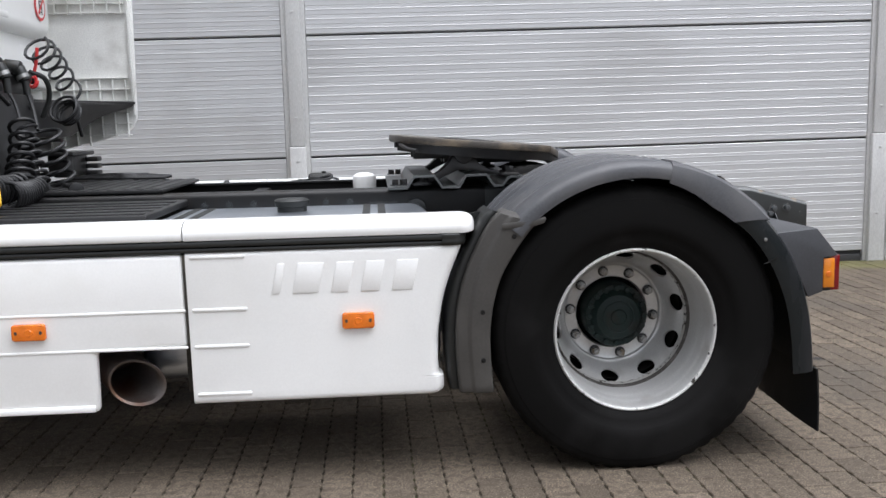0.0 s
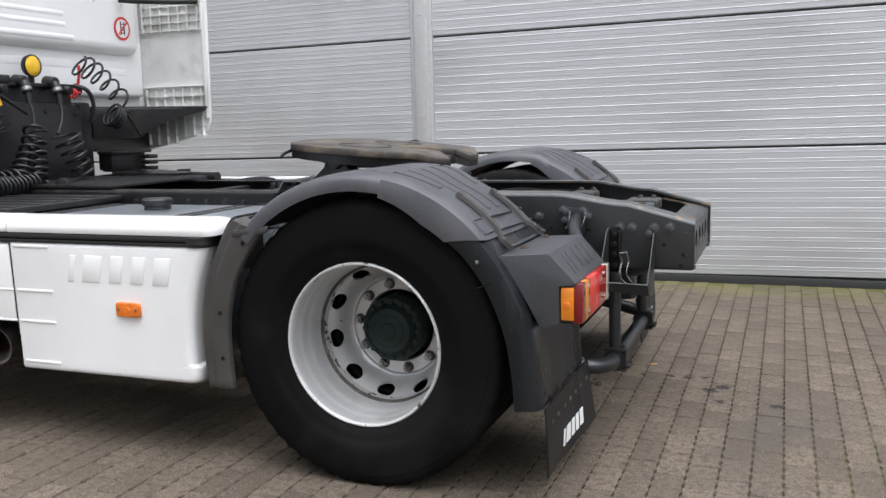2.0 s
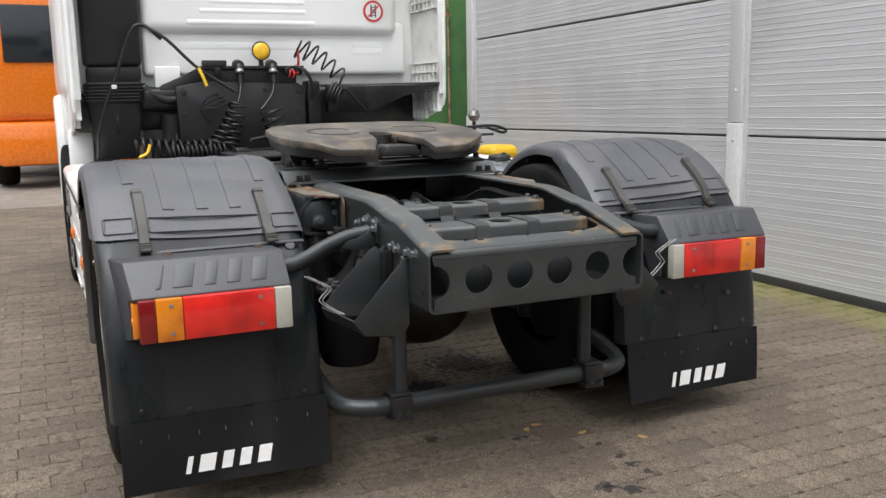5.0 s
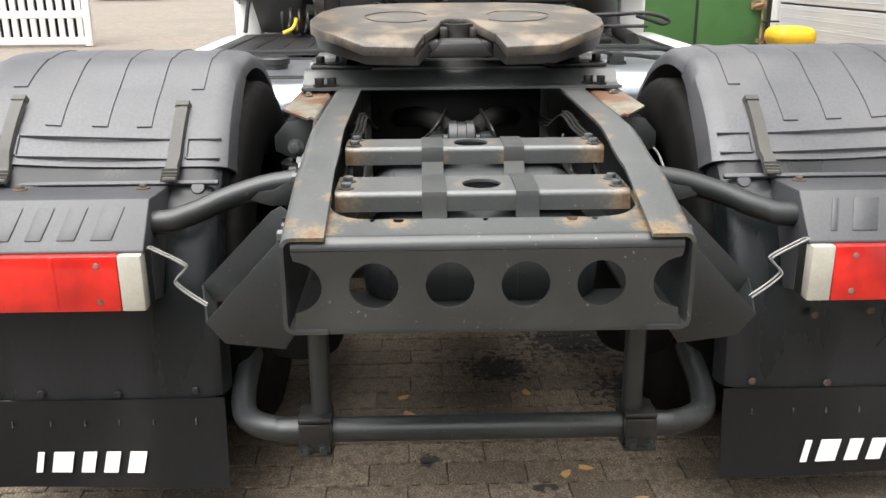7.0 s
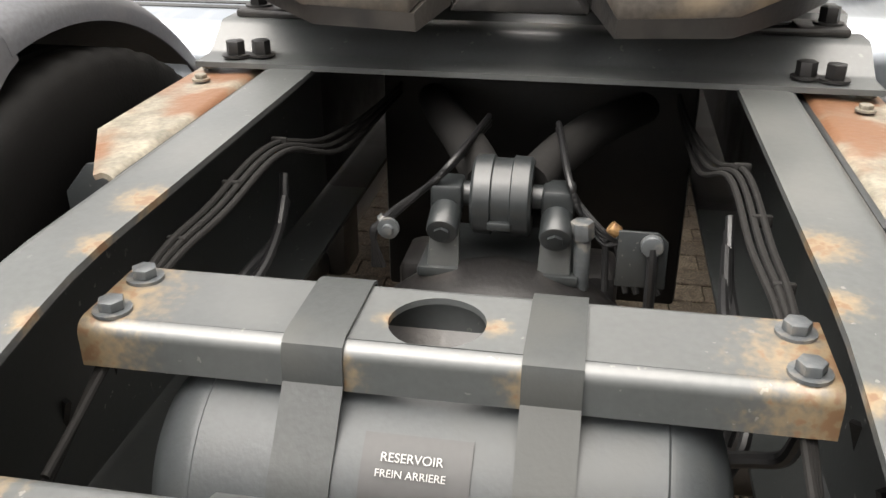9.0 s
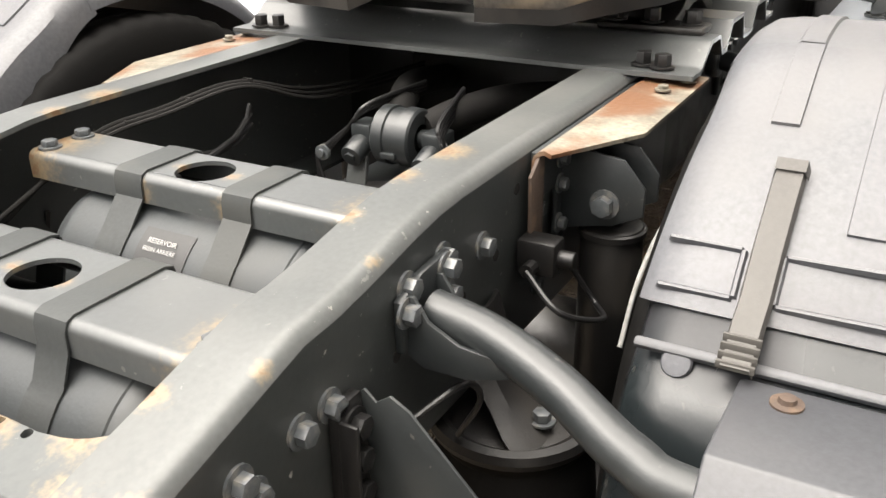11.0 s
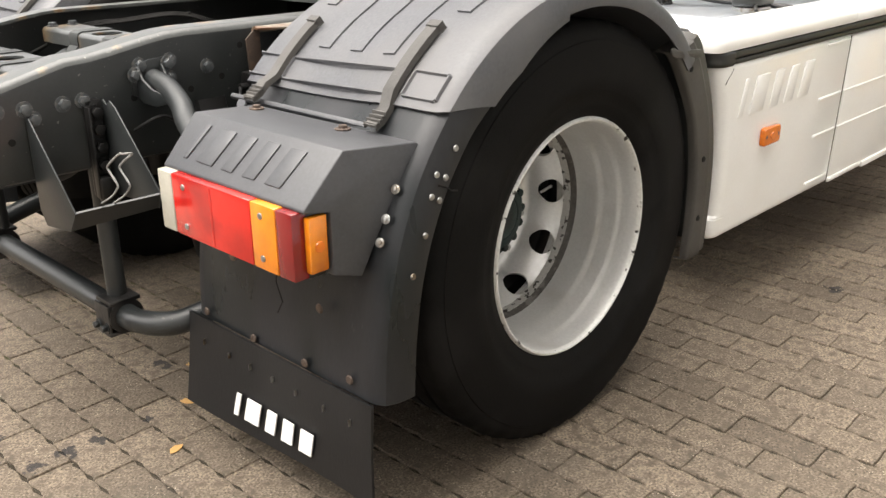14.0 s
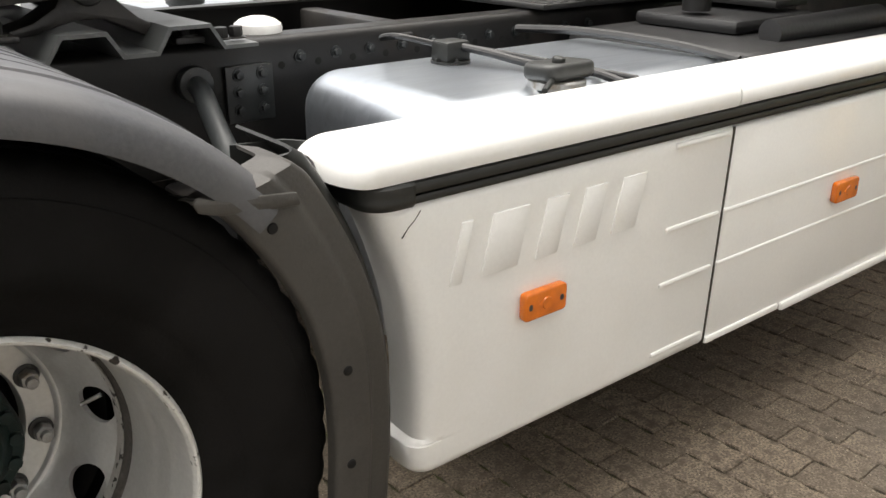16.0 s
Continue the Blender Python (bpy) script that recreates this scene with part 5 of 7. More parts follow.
def tyre(y0, y1, centre, s):
    """A truck tyre between two side planes, with tread grooves."""
    w, m, R = (y1 - y0) / 2, (y0 + y1) / 2, 0.496
    prof = [(-w * 0.80, 0.285), (-w * 0.93, 0.315), (-w, 0.375), (-w * 0.985, 0.42), (-w * 0.94, 0.455), (-w * 0.90, 0.478), (-w * 0.84, R - 0.006), (-w * 0.76, R)]
    for g in (-0.42, 0.0, 0.42):
        prof += [(w * (g - 0.06), R), (w * (g - 0.045), R - 0.012), (w * (g + 0.045), R - 0.012), (w * (g + 0.06), R)]
    prof += [(w * 0.76, R), (w * 0.84, R - 0.006), (w * 0.90, 0.478), (w * 0.925, 0.468), (w * 0.94, 0.455), (w * 0.955, 0.4535), (w * 0.985, 0.42), (w, 0.375), (w * 0.985, 0.345), (w * 0.975, 0.343),
             (w * 0.93, 0.315), (w * 0.925, 0.312), (w * 0.86, 0.290), (w * 0.80, 0.280)]
    bm = blank()
    lathe(bm, prof, (centre[0], s * m, centre[2]), (0, s, 0), 156)
    bm.verts.index_update()
    for v in bm.verts:
        d = v.co - Vector((centre[0], s * m, centre[2]))
        r = math.hypot(d.x, d.z)
        k = round(math.atan2(d.z, d.x) / (2 * math.pi) * 156) % 3
        if k == 0 and r > 0.465 and abs(d.y) > w * 0.7:
            f = 1 - (0.005 if r > 0.485 else 0.003) / r
            v.co = Vector((centre[0] + d.x * f, v.co.y, centre[2] + d.z * f))
    return bm


def rear_wheel(s):
    cx, HUBZ = (-0.018, 0.488) if s > 0 else (0.0, 0.492)
    wh = part("wheel", tyre(0.915, 1.232, (cx, 0, HUBZ), s), RUBBER, truck, "black truck tyre on a silver steel rim")
    wh.name = "tyre"
    bm = blank()
    lathe(bm, [(1.200, 0.2722), (1.206, 0.2735), (1.211, 0.2765), (1.212, 0.2800), (1.208, 0.2840), (1.198, 0.2870), (1.17, 0.2885), (1.11, 0.287)], (cx, 0, HUBZ), (0, s, 0), 96)
    part("rim_flange", bm, RIMEDGE, wh, "worn silver rim edge")
    bm = blank()
    lathe(bm, [(1.201, 0.2724), (1.190, 0.2702), (1.178, 0.2690), (1.162, 0.2682), (1.154, 0.2668), (1.148, 0.2648), (1.140, 0.2638), (1.112, 0.2630), (1.104, 0.2616), (1.097, 0.2592), (1.088, 0.2578), (1.050, 0.2560), (1.036, 0.2545), (1.027, 0.2520), (1.018, 0.2502), (1.000, 0.2490), (0.968, 0.2484)], (cx, 0, HUBZ), (0, s, 0), 96)
    part("rim_barrel", bm, RIM, wh)
    # Shade of the gap behind the weld and dirt, both in the colour.
    bm = blank()
    lathe(bm, [(1.030, 0.2522), (1.021, 0.2498), (1.013, 0.2476), (1.009, 0.2452)], (cx, 0, HUBZ), (0, s, 0), 96)
    part("rim_corner", bm, RIMGAP, wh, "dark ring behind the weld, gap shade and dirt")
    bm = blank()
    lathe(bm, [(1.008, 0.2460), (1.015, 0.2450), (1.016, 0.2434), (1.012, 0.2424), (1.000, 0.2420), (0.985, 0.2424)], (cx, 0, HUBZ), (0, s, 0), 96)
    part("rim_weld", bm, RIMWELD, wh, "flaking weld seam inside the rim")
    # disc with ten hand holes: each sector is a flat pattern with an oval hole, wrapped round the axis
    prof = [(0.997, 0.2450), (0.9945, 0.2422), (0.987, 0.2392), (0.969, 0.2262), (0.946, 0.2135), (0.920, 0.2035), (0.904, 0.1955), (0.899, 0.188)]

    def depth_at(r):
        for (d0, r0), (d1, r1) in zip(prof, prof[1:]):
            if r1 <= r <= r0:
                return d0 + (d1 - d0) * (r - r0) / (r1 - r0)
        return prof[0][0] if r > prof[0][1] else prof[-1][0]

    bm = blank()
    turn_by = radians(14.0) if s > 0 else radians(-6.75)
    r_in, r_out, half_w = 0.188, 0.245, math.pi / 10
    r_mid = (r_in + r_out) / 2
    edge = [(-1 + 2 * i / 10, -1) for i in range(10)] + [(1, -1 + 2 * i / 8) for i in range(8)] + [(1 - 2 * i / 10, 1) for i in range(10)] + [(-1, 1 - 2 * i / 8) for i in range(8)]
    for k in range(10):
        t = bmesh.new()
        am = turn_by + 2 * math.pi * (k + 0.5) / 10
        loops = []
        for w in (0.0, 0.12, 0.35, 0.65, 1.0):
            ring = []
            for u, v in edge:
                q = math.atan2(v, u)
                oa, orr = am + 0.0335 / 0.2262 * math.cos(q), 0.2255 + 0.0172 * math.sin(q)
                a, r = oa + (am + half_w * u - oa) * w, orr + (r_mid + (r_out - r_in) / 2 * v - orr) * w
                ring.append(t.verts.new((cx + r * math.cos(a), s * depth_at(r), HUBZ + r * math.sin(a))))
            loops.append(ring)
        for p, q in zip(loops, loops[1:]):
            for i in range(len(edge)):
                i2 = (i + 1) % len(edge)
                t.faces.new((p[i], p[i2], q[i2], q[i]))
        merge(bm, t)
    lathe(bm, [(0.899, 0.188), (0.8985, 0.1855), (0.895, 0.1820), (0.890, 0.1790), (0.888, 0.1745), (0.888, 0.137), (0.882, 0.133), (0.85, 0.132)], (cx, 0, HUBZ), (0, s, 0), 120)
    bmesh.ops.remove_doubles(bm, verts=bm.verts, dist=0.0004)
    bmesh.ops.recalc_face_normals(bm, faces=bm.faces)
    bmesh.ops.solidify(bm, geom=bm.faces[:], thickness=0.008)
    part("wheel_disc", bm, RIM, wh, "silver wheel disc with ten hand holes")
    for k in range(10):
        a = 2 * math.pi * (k + (0.39 if s > 0 else 0.833)) / 10
        c = Vector((cx + 0.159 * math.cos(a), 0, HUBZ + 0.159 * math.sin(a)))
        bm = blank()
        y = s * 0.888
        cyl(bm, c + Vector((0, y, 0)), c + Vector((0, y + s * 0.005, 0)), 0.0195, seg=24, bevel=0.001)
        part("nut_washer", bm, BLACKSTEEL, wh, "dark greasy washer")
        bm = blank()
        cyl(bm, c + Vector((0, y + s * 0.005, 0)), c + Vector((0, y + s * 0.026, 0)), 0.0145, seg=6, bevel=0.0015)
        cyl(bm, c + Vector((0, y + s * 0.026, 0)), c + Vector((0, y + s * 0.038, 0)), 0.009, seg=12, bevel=0.001)
        part("wheel_nut", bm, STEEL, wh)
    bm = blank()
    lathe(bm, [(0.80, 0.118), (0.950, 0.118), (0.958, 0.113), (0.960, 0.098), (0.968, 0.092), (0.984, 0.080), (0.990, 0.060), (0.988, 0.056), (0.992, 0.050), (0.992, 0.030), (0.996, 0.026), (0.997, 0.0)], (cx, 0, HUBZ), (0, s, 0), 48)
    part("hub", bm, HUBGREEN, wh, "dark green bolted hub")
    for k in range(16):
        a = 2 * math.pi * k / 16
        p = Vector((cx + 0.103 * math.cos(a), s * 0.955, HUBZ + 0.103 * math.sin(a)))
        bm = blank()
        cyl(bm, p, p + Vector((0, s * 0.014, 0)), 0.011, seg=8, bevel=0.002)
        part("hub_bolt", bm, HUBGREEN, wh)
    # Black disc and sleeves close the wheel behind its holes and bore.
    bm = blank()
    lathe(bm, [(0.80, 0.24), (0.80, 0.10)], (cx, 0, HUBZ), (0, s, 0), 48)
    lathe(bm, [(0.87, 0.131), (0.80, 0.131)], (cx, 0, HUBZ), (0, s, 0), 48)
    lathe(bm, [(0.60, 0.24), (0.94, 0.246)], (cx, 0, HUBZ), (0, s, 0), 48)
    part("brake_drum", bm, MATTBLACK, wh)
    bm = blank()
    lathe(bm, [(0.846, 0.226), (0.852, 0.2285), (0.846, 0.231)], (cx, 0, HUBZ), (0, s, 0), 48)
    part("drum_edge", bm, STEEL, wh)
    bm = blank()
    a = radians(174)
    cyl(bm, (cx + 0.236 * math.cos(a), s * 0.958, HUBZ + 0.236 * math.sin(a)), (cx + 0.206 * math.cos(a + 0.05), s * 0.945, HUBZ + 0.206 * math.sin(a + 0.05)), 0.004, seg=8)
    part("valve", bm, STEEL, wh)
    inner = part("tyre", tyre(0.548, 0.862, (cx, 0, HUBZ), s), RUBBER, truck, "inner tyre of the twin wheel")
    return wh


for s in SIDES:
    rear_wheel(s)


def front_wheel(s):
    bm = tyre(0.93, 1.225, (-3.65, 0, HUBZ), s)
    wh = part("tyre", bm, RUBBER, truck, "front tyre on a white rim")
    bm = blank()
    lathe(bm, [(1.14, 0.265), (1.165, 0.280), (1.15, 0.288), (1.13, 0.258), (1.10, 0.245), (1.12, 0.215), (1.155, 0.19), (1.16, 0.13), (1.15, 0.125), (1.20, 0.11), (1.215, 0.09), (1.215, 0.0)], (-3.65, 0, HUBZ), (0, s, 0), 64)
    part("rim", bm, FARWHITE, wh, "white front rim with a raised hub")


for s in SIDES:
    front_wheel(s)

# ---- rear fenders ----
R_TOP = 0.583
CROSS = [(1.246, 0.074), (1.248, 0.060), (1.247, 0.032), (1.240, 0.014), (1.222, 0.003), (1.195, 0.0), (1.0, -0.004), (0.80, -0.002), (0.645, 0.0), (0.618, 0.004), (0.601, 0.016), (0.593, 0.034), (0.590, 0.062)]


def arc_path(a0, a1, R=R_TOP, step=3.0):
    """Points and outward directions of the wheel arch, by the angle behind the top."""
    n = max(2, int(abs(a1 - a0) / step))
    out = []
    for k in range(n + 1):
        a = radians(a0 + (a1 - a0) * k / n)
        out.append((R * math.sin(a), HUBZ + R * math.cos(a), math.sin(a), math.cos(a)))
    return out


def line_path(points, steps=5):
    """The same for a free line in the side view; outward is to the line's left."""
    p = smooth_line([(x, 0, z) for x, z in points], steps)
    out = []
    for i, c in enumerate(p):
        d = (p[min(i + 1, len(p) - 1)] - p[max(i - 1, 0)]).normalized()
        out.append((c.x, c.z, -d.z, d.x))
    return out


def shell(path, s, cross, thick=0.005, lip=1.0):
    bm = blank()
    rows = [[(x - nx * (e * (lip if e > 0.02 else 1)), s * y, z - nz * (e * (lip if e > 0.02 else 1))) for y, e in cross] for x, z, nx, nz in path]
    grid(bm, rows, thick)
    return bm


def strip(bm, path, s, y0, y1, h, thick=0.004):
    """A raised band on the fender's skin."""
    rows = [[(x - nx * 0.002, s * y0, z - nz * 0.002), (x + nx * h, s * (y0 + 0.003), z + nz * h), (x + nx * h, s * (y1 - 0.003), z + nz * h), (x - nx * 0.002, s * y1, z - nz * 0.002)] for x, z, nx, nz in path]
    t = blank()
    grid(t, rows)
    bmesh.ops.holes_fill(t, edges=t.edges[:], sides=8)
    return merge(bm, t)


def skin(a, y):
    """Radius of the fender's rear half: it dips towards the chassis."""
    u = min(1.0, max(0.0, (a - 11) / 15))
    low = 0.587 - 0.022 * u * u * (3 - 2 * u)
    high = 0.587 + 0.004 * max(0.0, (a - 18) / 33)
    k = min(1.0, max(0.0, (y - 0.80) / 0.30))
    return low + (high - low) * k * k


def moulding(bm, s, a0, a1, y0, y1, h, soft):
    """A low raised field on the fender's skin, with eased sides."""
    rows = []
    n = max(1, int(abs(a1 - a0) / 2.5))
    g = math.degrees(soft / 0.58)
    for a, up in [(a0, 0)] + [(a0 + g + (a1 - a0 - 2 * g) * k / n, 1) for k in range(n + 1)] + [(a1, 0)]:
        row = []
        for y, v in ((y0, 0), (y0 + soft, 1), (y1 - soft, 1), (y1, 0)):
            r = skin(a, y) + (h if up and v else -0.001)
            row.append((r * math.sin(radians(a)), s * y, HUBZ + r * math.cos(radians(a))))
        rows.append(row)
    t = blank()
    grid(t, rows)
    return merge(bm, t)


REAR_LINE = [(0.375, 0.930), (0.445, 0.868), (0.515, 0.775), (0.565, 0.675), (0.598, 0.575), (0.618, 0.46), (0.628, 0.332)]
for s in SIDES:
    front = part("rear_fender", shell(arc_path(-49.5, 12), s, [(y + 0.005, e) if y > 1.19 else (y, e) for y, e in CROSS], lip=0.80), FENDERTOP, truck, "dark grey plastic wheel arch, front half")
    bm = blank()
    for y0, y1, a0, a1 in ((1.100, 1.138, -50, 10), (0.991, 1.029, -50, 10), (0.881, 0.920, -50, 10), (0.774, 0.811, -50, 10), (0.668, 0.702, -50, 10)):
        strip(bm, arc_path(a0, a1, R_TOP + 0.002), s, y0, y1, 0.0025)
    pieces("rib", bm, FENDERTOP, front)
    bm = blank()
    p = arc_path(-47, -36, R_TOP - 0.035)
    grid(bm, [[(x, s * 1.2485, z), (x + nx * 0.004, s * 1.2495, z + nz * 0.004)] for x, z, nx, nz in p], 0.002)
    part("scuff", bm, FLAPGREY, front)

    bm = blank()
    rows = []
    for k in range(21):
        a = 11 + 40.0 * k / 20
        w = max(0.0, (a - 18) / 33)
        row = []
        for y, e in CROSS[:6] + [(1.15, 0.0), (1.10, 0.0), (1.05, 0.0), (1.0, 0.0), (0.95, 0.0), (0.90, 0.0), (0.85, 0.0), (0.80, 0.0)] + CROSS[8:]:
            e2 = e * (1.0 + 0.40 * min(1.0, (a - 11) / 24) if e > 0.02 else 1.0)
            b = radians(a - 92 * e2 * w * (1 if y > 0.9 else 0.3))
            rr = skin(a, y) - e2
            row.append((rr * math.sin(b), s * (y + 0.006 * (y > 1.19) - 0.014 * w * (y < 0.62)), HUBZ + rr * math.cos(b)))
        rows.append(row)
    grid(bm, rows, 0.006)
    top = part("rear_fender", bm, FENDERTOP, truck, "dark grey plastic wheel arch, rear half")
    bm = blank()
    for y0, y1, a1 in ((1.102, 1.138, 27.0), (0.992, 1.030, 39.8), (0.883, 0.922, 39.5), (0.777, 0.815, 39.6), (0.670, 0.703, 25.6)):
        moulding(bm, s, 11.0, a1, y0, y1, 0.0036, 0.0012)
    for y0, y1 in ((0.604, 0.685), (0.726, 1.081), (1.126, 1.214)):
        for aa in (42.9, 48.5):
            moulding(bm, s, aa, aa + 0.85, y0, y1, 0.0050, 0.0028)
        for y in (y0, y1) if y0 > 0.7 else (y1,):
            moulding(bm, s, 43.2, 49.0, y - 0.0045, y + 0.0045, 0.0050, 0.0028)
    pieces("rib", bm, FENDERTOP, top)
    for y in (0.709, 1.101):
        bm = blank()
        pth = arc_path(33.0, 49, skin(40, y) + 0.006) + [(0.462, 0.852, 0.6, 0.8), (0.484, 0.832, 0.5, 0.86), (0.505, 0.822, 0.3, 0.95)]
        strip(bm, pth, s, y - 0.017, y + 0.017, 0.010)
        strip(bm, arc_path(32.2, 33.8, skin(33, y) + 0.004), s, y - 0.019, y + 0.019, 0.015)
        ridge_bm = blank()
        for k in range(4):
            box(ridge_bm, (0.478 + 0.008 * k, s * (y - 0.019), 0.844 - 0.006 * k), (0.482 + 0.008 * k, s * (y + 0.019), 0.853 - 0.006 * k), 0.001)
        strap_ob = part("strap", bm, FLAPGREY, top, "worn grey rubber strap")
        pieces("strap_ridge", ridge_bm, FLAPGREY, strap_ob)

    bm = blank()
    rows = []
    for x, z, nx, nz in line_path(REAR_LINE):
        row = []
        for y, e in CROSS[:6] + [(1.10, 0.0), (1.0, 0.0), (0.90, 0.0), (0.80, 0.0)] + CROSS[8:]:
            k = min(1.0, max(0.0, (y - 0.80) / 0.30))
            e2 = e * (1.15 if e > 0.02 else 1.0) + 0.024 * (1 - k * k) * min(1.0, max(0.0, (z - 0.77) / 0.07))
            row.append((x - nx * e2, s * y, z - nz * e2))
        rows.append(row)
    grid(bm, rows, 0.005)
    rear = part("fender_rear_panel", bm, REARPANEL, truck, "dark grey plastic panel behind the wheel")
    bm = blank()
    box(bm, (0.470, s * 0.60, 0.810), (0.482, s * 1.222, 0.822), 0.004, turn=(0, 40, 0))
    pieces("rib", bm, FENDER, rear)
    bm = blank()
    pts = ((0.430, 0.797), (0.480, 0.757), (0.457, 0.747), (0.494, 0.718), (0.474, 0.707), (0.512, 0.648), (0.545, 0.577))
    for x, z in (pts if s > 0 else pts[:1]):
        lathe(bm, [(0.0, 0.0066), (0.003, 0.0056), (0.0045, 0.0)], (x, s * 1.2495, z), (0, s, 0), 12)
    pieces("rivet", bm, STEEL, rear, "small steel rivet")
    if s > 0:
        for x, z in ((0.547, 0.737), (0.573, 0.687), (0.589, 0.646)):
            bm = blank()
            lathe(bm, [(0.0, 0.0092), (0.002, 0.0092), (0.003, 0.0055), (0.006, 0.0048), (0.007, 0.0)], (x, 1.212, z), (0.86, 0.22, 0.40), 16)
            part("washer_bolt", bm, STEEL, rear, "steel bolt head on a washer")
    bm = blank()
    for z, y in ((0.352, 0.66), (0.345, 0.842), (0.350, 1.02), (0.365, 1.16), (0.49, 1.08), (0.52, 0.79), (0.53, 0.92))[:7 if s > 0 else 4]:
        lathe(bm, [(0.0, 0.010), (0.003, 0.008), (0.004, 0.0)], (0.633, s * y, z), (1, 0, 0), 12)
    cap = blank()
    lathe(cap, [(0.0, 0.017), (0.004, 0.015), (0.005, 0.0)], (0.482, s * 0.648, 0.806), (0.85, 0, 0.5), 14)
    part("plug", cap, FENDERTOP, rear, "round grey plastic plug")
    pieces("rivet", bm, DECK if s < 0 else RUSTDARK, rear, "dark rusty bolt head")
    bm = blank()
    tube(bm, [(0.475, s * 1.2498, 0.735), (0.455, s * 1.2498, 0.728), (0.44, s * 1.2498, 0.718), (0.425, s * 1.2498, 0.715)], 0.0018, 6)
    if s > 0:
        tube(bm, [(0.636, s * 0.955, 0.545), (0.637, s * 0.948, 0.51), (0.637, s * 0.965, 0.47), (0.637, s * 0.945, 0.44)], 0.0012, 6)
    pieces("crack", bm, MATTBLACK, rear)

    # panel ahead of the wheel: one stepped moulding whose bands follow the arch
    back = 0.0 if s > 0 else -0.003
    curve = lambda pts: smooth_line([(x + back, 0, z) for x, z in pts], 5)
    fore = curve([(-0.638, 0.312), (-0.647, 0.410), (-0.647, 0.505), (-0.634, 0.620), (-0.602, 0.730), (-0.565, 0.815), (-0.517, 0.898), (-0.491, 0.921)])
    ridge = curve([(-0.562, 0.312), (-0.569, 0.415), (-0.573, 0.515), (-0.566, 0.610), (-0.544, 0.702), (-0.5045, 0.791), (-0.461, 0.866), (-0.430, 0.902)])
    aft = curve([(-0.492, 0.312), (-0.500, 0.430), (-0.500, 0.520), (-0.487, 0.614), (-0.460, 0.702), (-0.411, 0.786), (-0.368, 0.845), (-0.338, 0.876)])
    # across: 0 at the fore edge, 1 at the ridge between the bands, 2 at the wheel
    steps = ((2.0, 1.222), (1.99, 1.238), (1.96, 1.2445), (1.88, 1.247), (1.16, 1.247), (1.10, 1.2462), (1.04, 1.2435), (0.98, 1.2385), (0.90, 1.2370), (0.56, 1.2355), (0.46, 1.2325),
             (0.425, 1.2260), (0.415, 1.2120), (0.41, 1.195), (0.40, 1.170))

    def across(o, m, i, u):
        return o + (m - o) * u if u <= 1 else m + (i - m) * (u - 1)

    bm = blank()
    rows = []
    k0 = (fore[0], ridge[0], aft[0])
    rows.append([(p.x, s * (y - 0.020), p.z - 0.007) for p, y in ((across(*k0, u), y) for u, y in steps)])
    rows.append([(p.x, s * (y - 0.005), p.z - 0.006) for p, y in ((across(*k0, u), y) for u, y in steps)])
    for k in zip(fore, ridge, aft):
        rows.append([(p.x, s * y, p.z) for p, y in ((across(*k, u), y) for u, y in steps)])
    for dx, dy, dz in ((0.012, 0.016, 0.006), (0.030, 0.045, 0.006)):
        rows.append([(p.x + dx, s * (y - dy), p.z + dz) for p, y in ((across(*k, u), y) for u, y in steps)])
    grid(bm, rows, 0.005)
    lip = blank()
    grid(lip, [[(p.x, s * y, p.z) for p, y in ((across(*k, u), y) for u, y in ((0.44, 1.196), (0.30, 1.200), (0.12, 1.196), (0.03, 1.186), (0.0, 1.165), (0.0, 1.08), (0.0, 1.02)))] for k in zip(fore, ridge, aft)], 0.005)
    fl = part("fender_front_panel", bm, FLAPGREY, truck, "weathered grey stepped plastic panel ahead of the wheel", 50)
    # Flange of the grey panel, coloured black for the shade of its recess.
    part("edge_flange", lip, TRIM, fl, "recessed edge flange, the recess's shade in its black", 50)
    bm = blank()
    prism(bm, [(-0.458, 0.878), (-0.462, 0.858), (-0.400, 0.862), (-0.345, 0.868), (-0.318, 0.876), (-0.311, 0.890), (-0.318, 0.898), (-0.345, 0.889), (-0.400, 0.884)], 0.008, lambda a, b, d: (a + back, s * (1.2445 + d), b), 0.004)
    part("tab", bm, FLAPGREY, fl)
    bm = blank()
    for x, z in ((-0.419, 0.834), (-0.527, 0.584), (-0.527, 0.420)):
        lathe(bm, [(0.0, 0.0085), (0.003, 0.007), (0.004, 0.0)], (x + back, s * 1.2465, z), (0, s, 0), 12)
    pieces("rivet", bm, MATTBLACK, fl)

    # lamp hood on the rear panel
    bm = blank()
    side = [(0.470, 0.800), (0.495, 0.814), (0.642, 0.822), (0.724, 0.729), (0.724, 0.723), (0.672, 0.716), (0.672, 0.598), (0.615, 0.582), (0.575, 0.66), (0.52, 0.76)]
    prism(bm, side, 0.470, lambda a, b, d: (a, s * (1.172 + 0.18 * max(0.0, 0.715 - a) if d > 0.2 else 0.714), b), 0.014, 3)
    hood = part("lamp_hood", bm, FENDER, truck, "dark grey plastic lamp hood with a raised maker's mark")
    bm = blank()
    nx, nz = 0.093, 0.082
    ln = math.hypot(nx, nz)

    def on_hood(a, b, d):
        u = b
        return (0.642 + 0.082 * u + d * nx / ln, s * a, 0.822 - 0.093 * u + d * nz / ln)

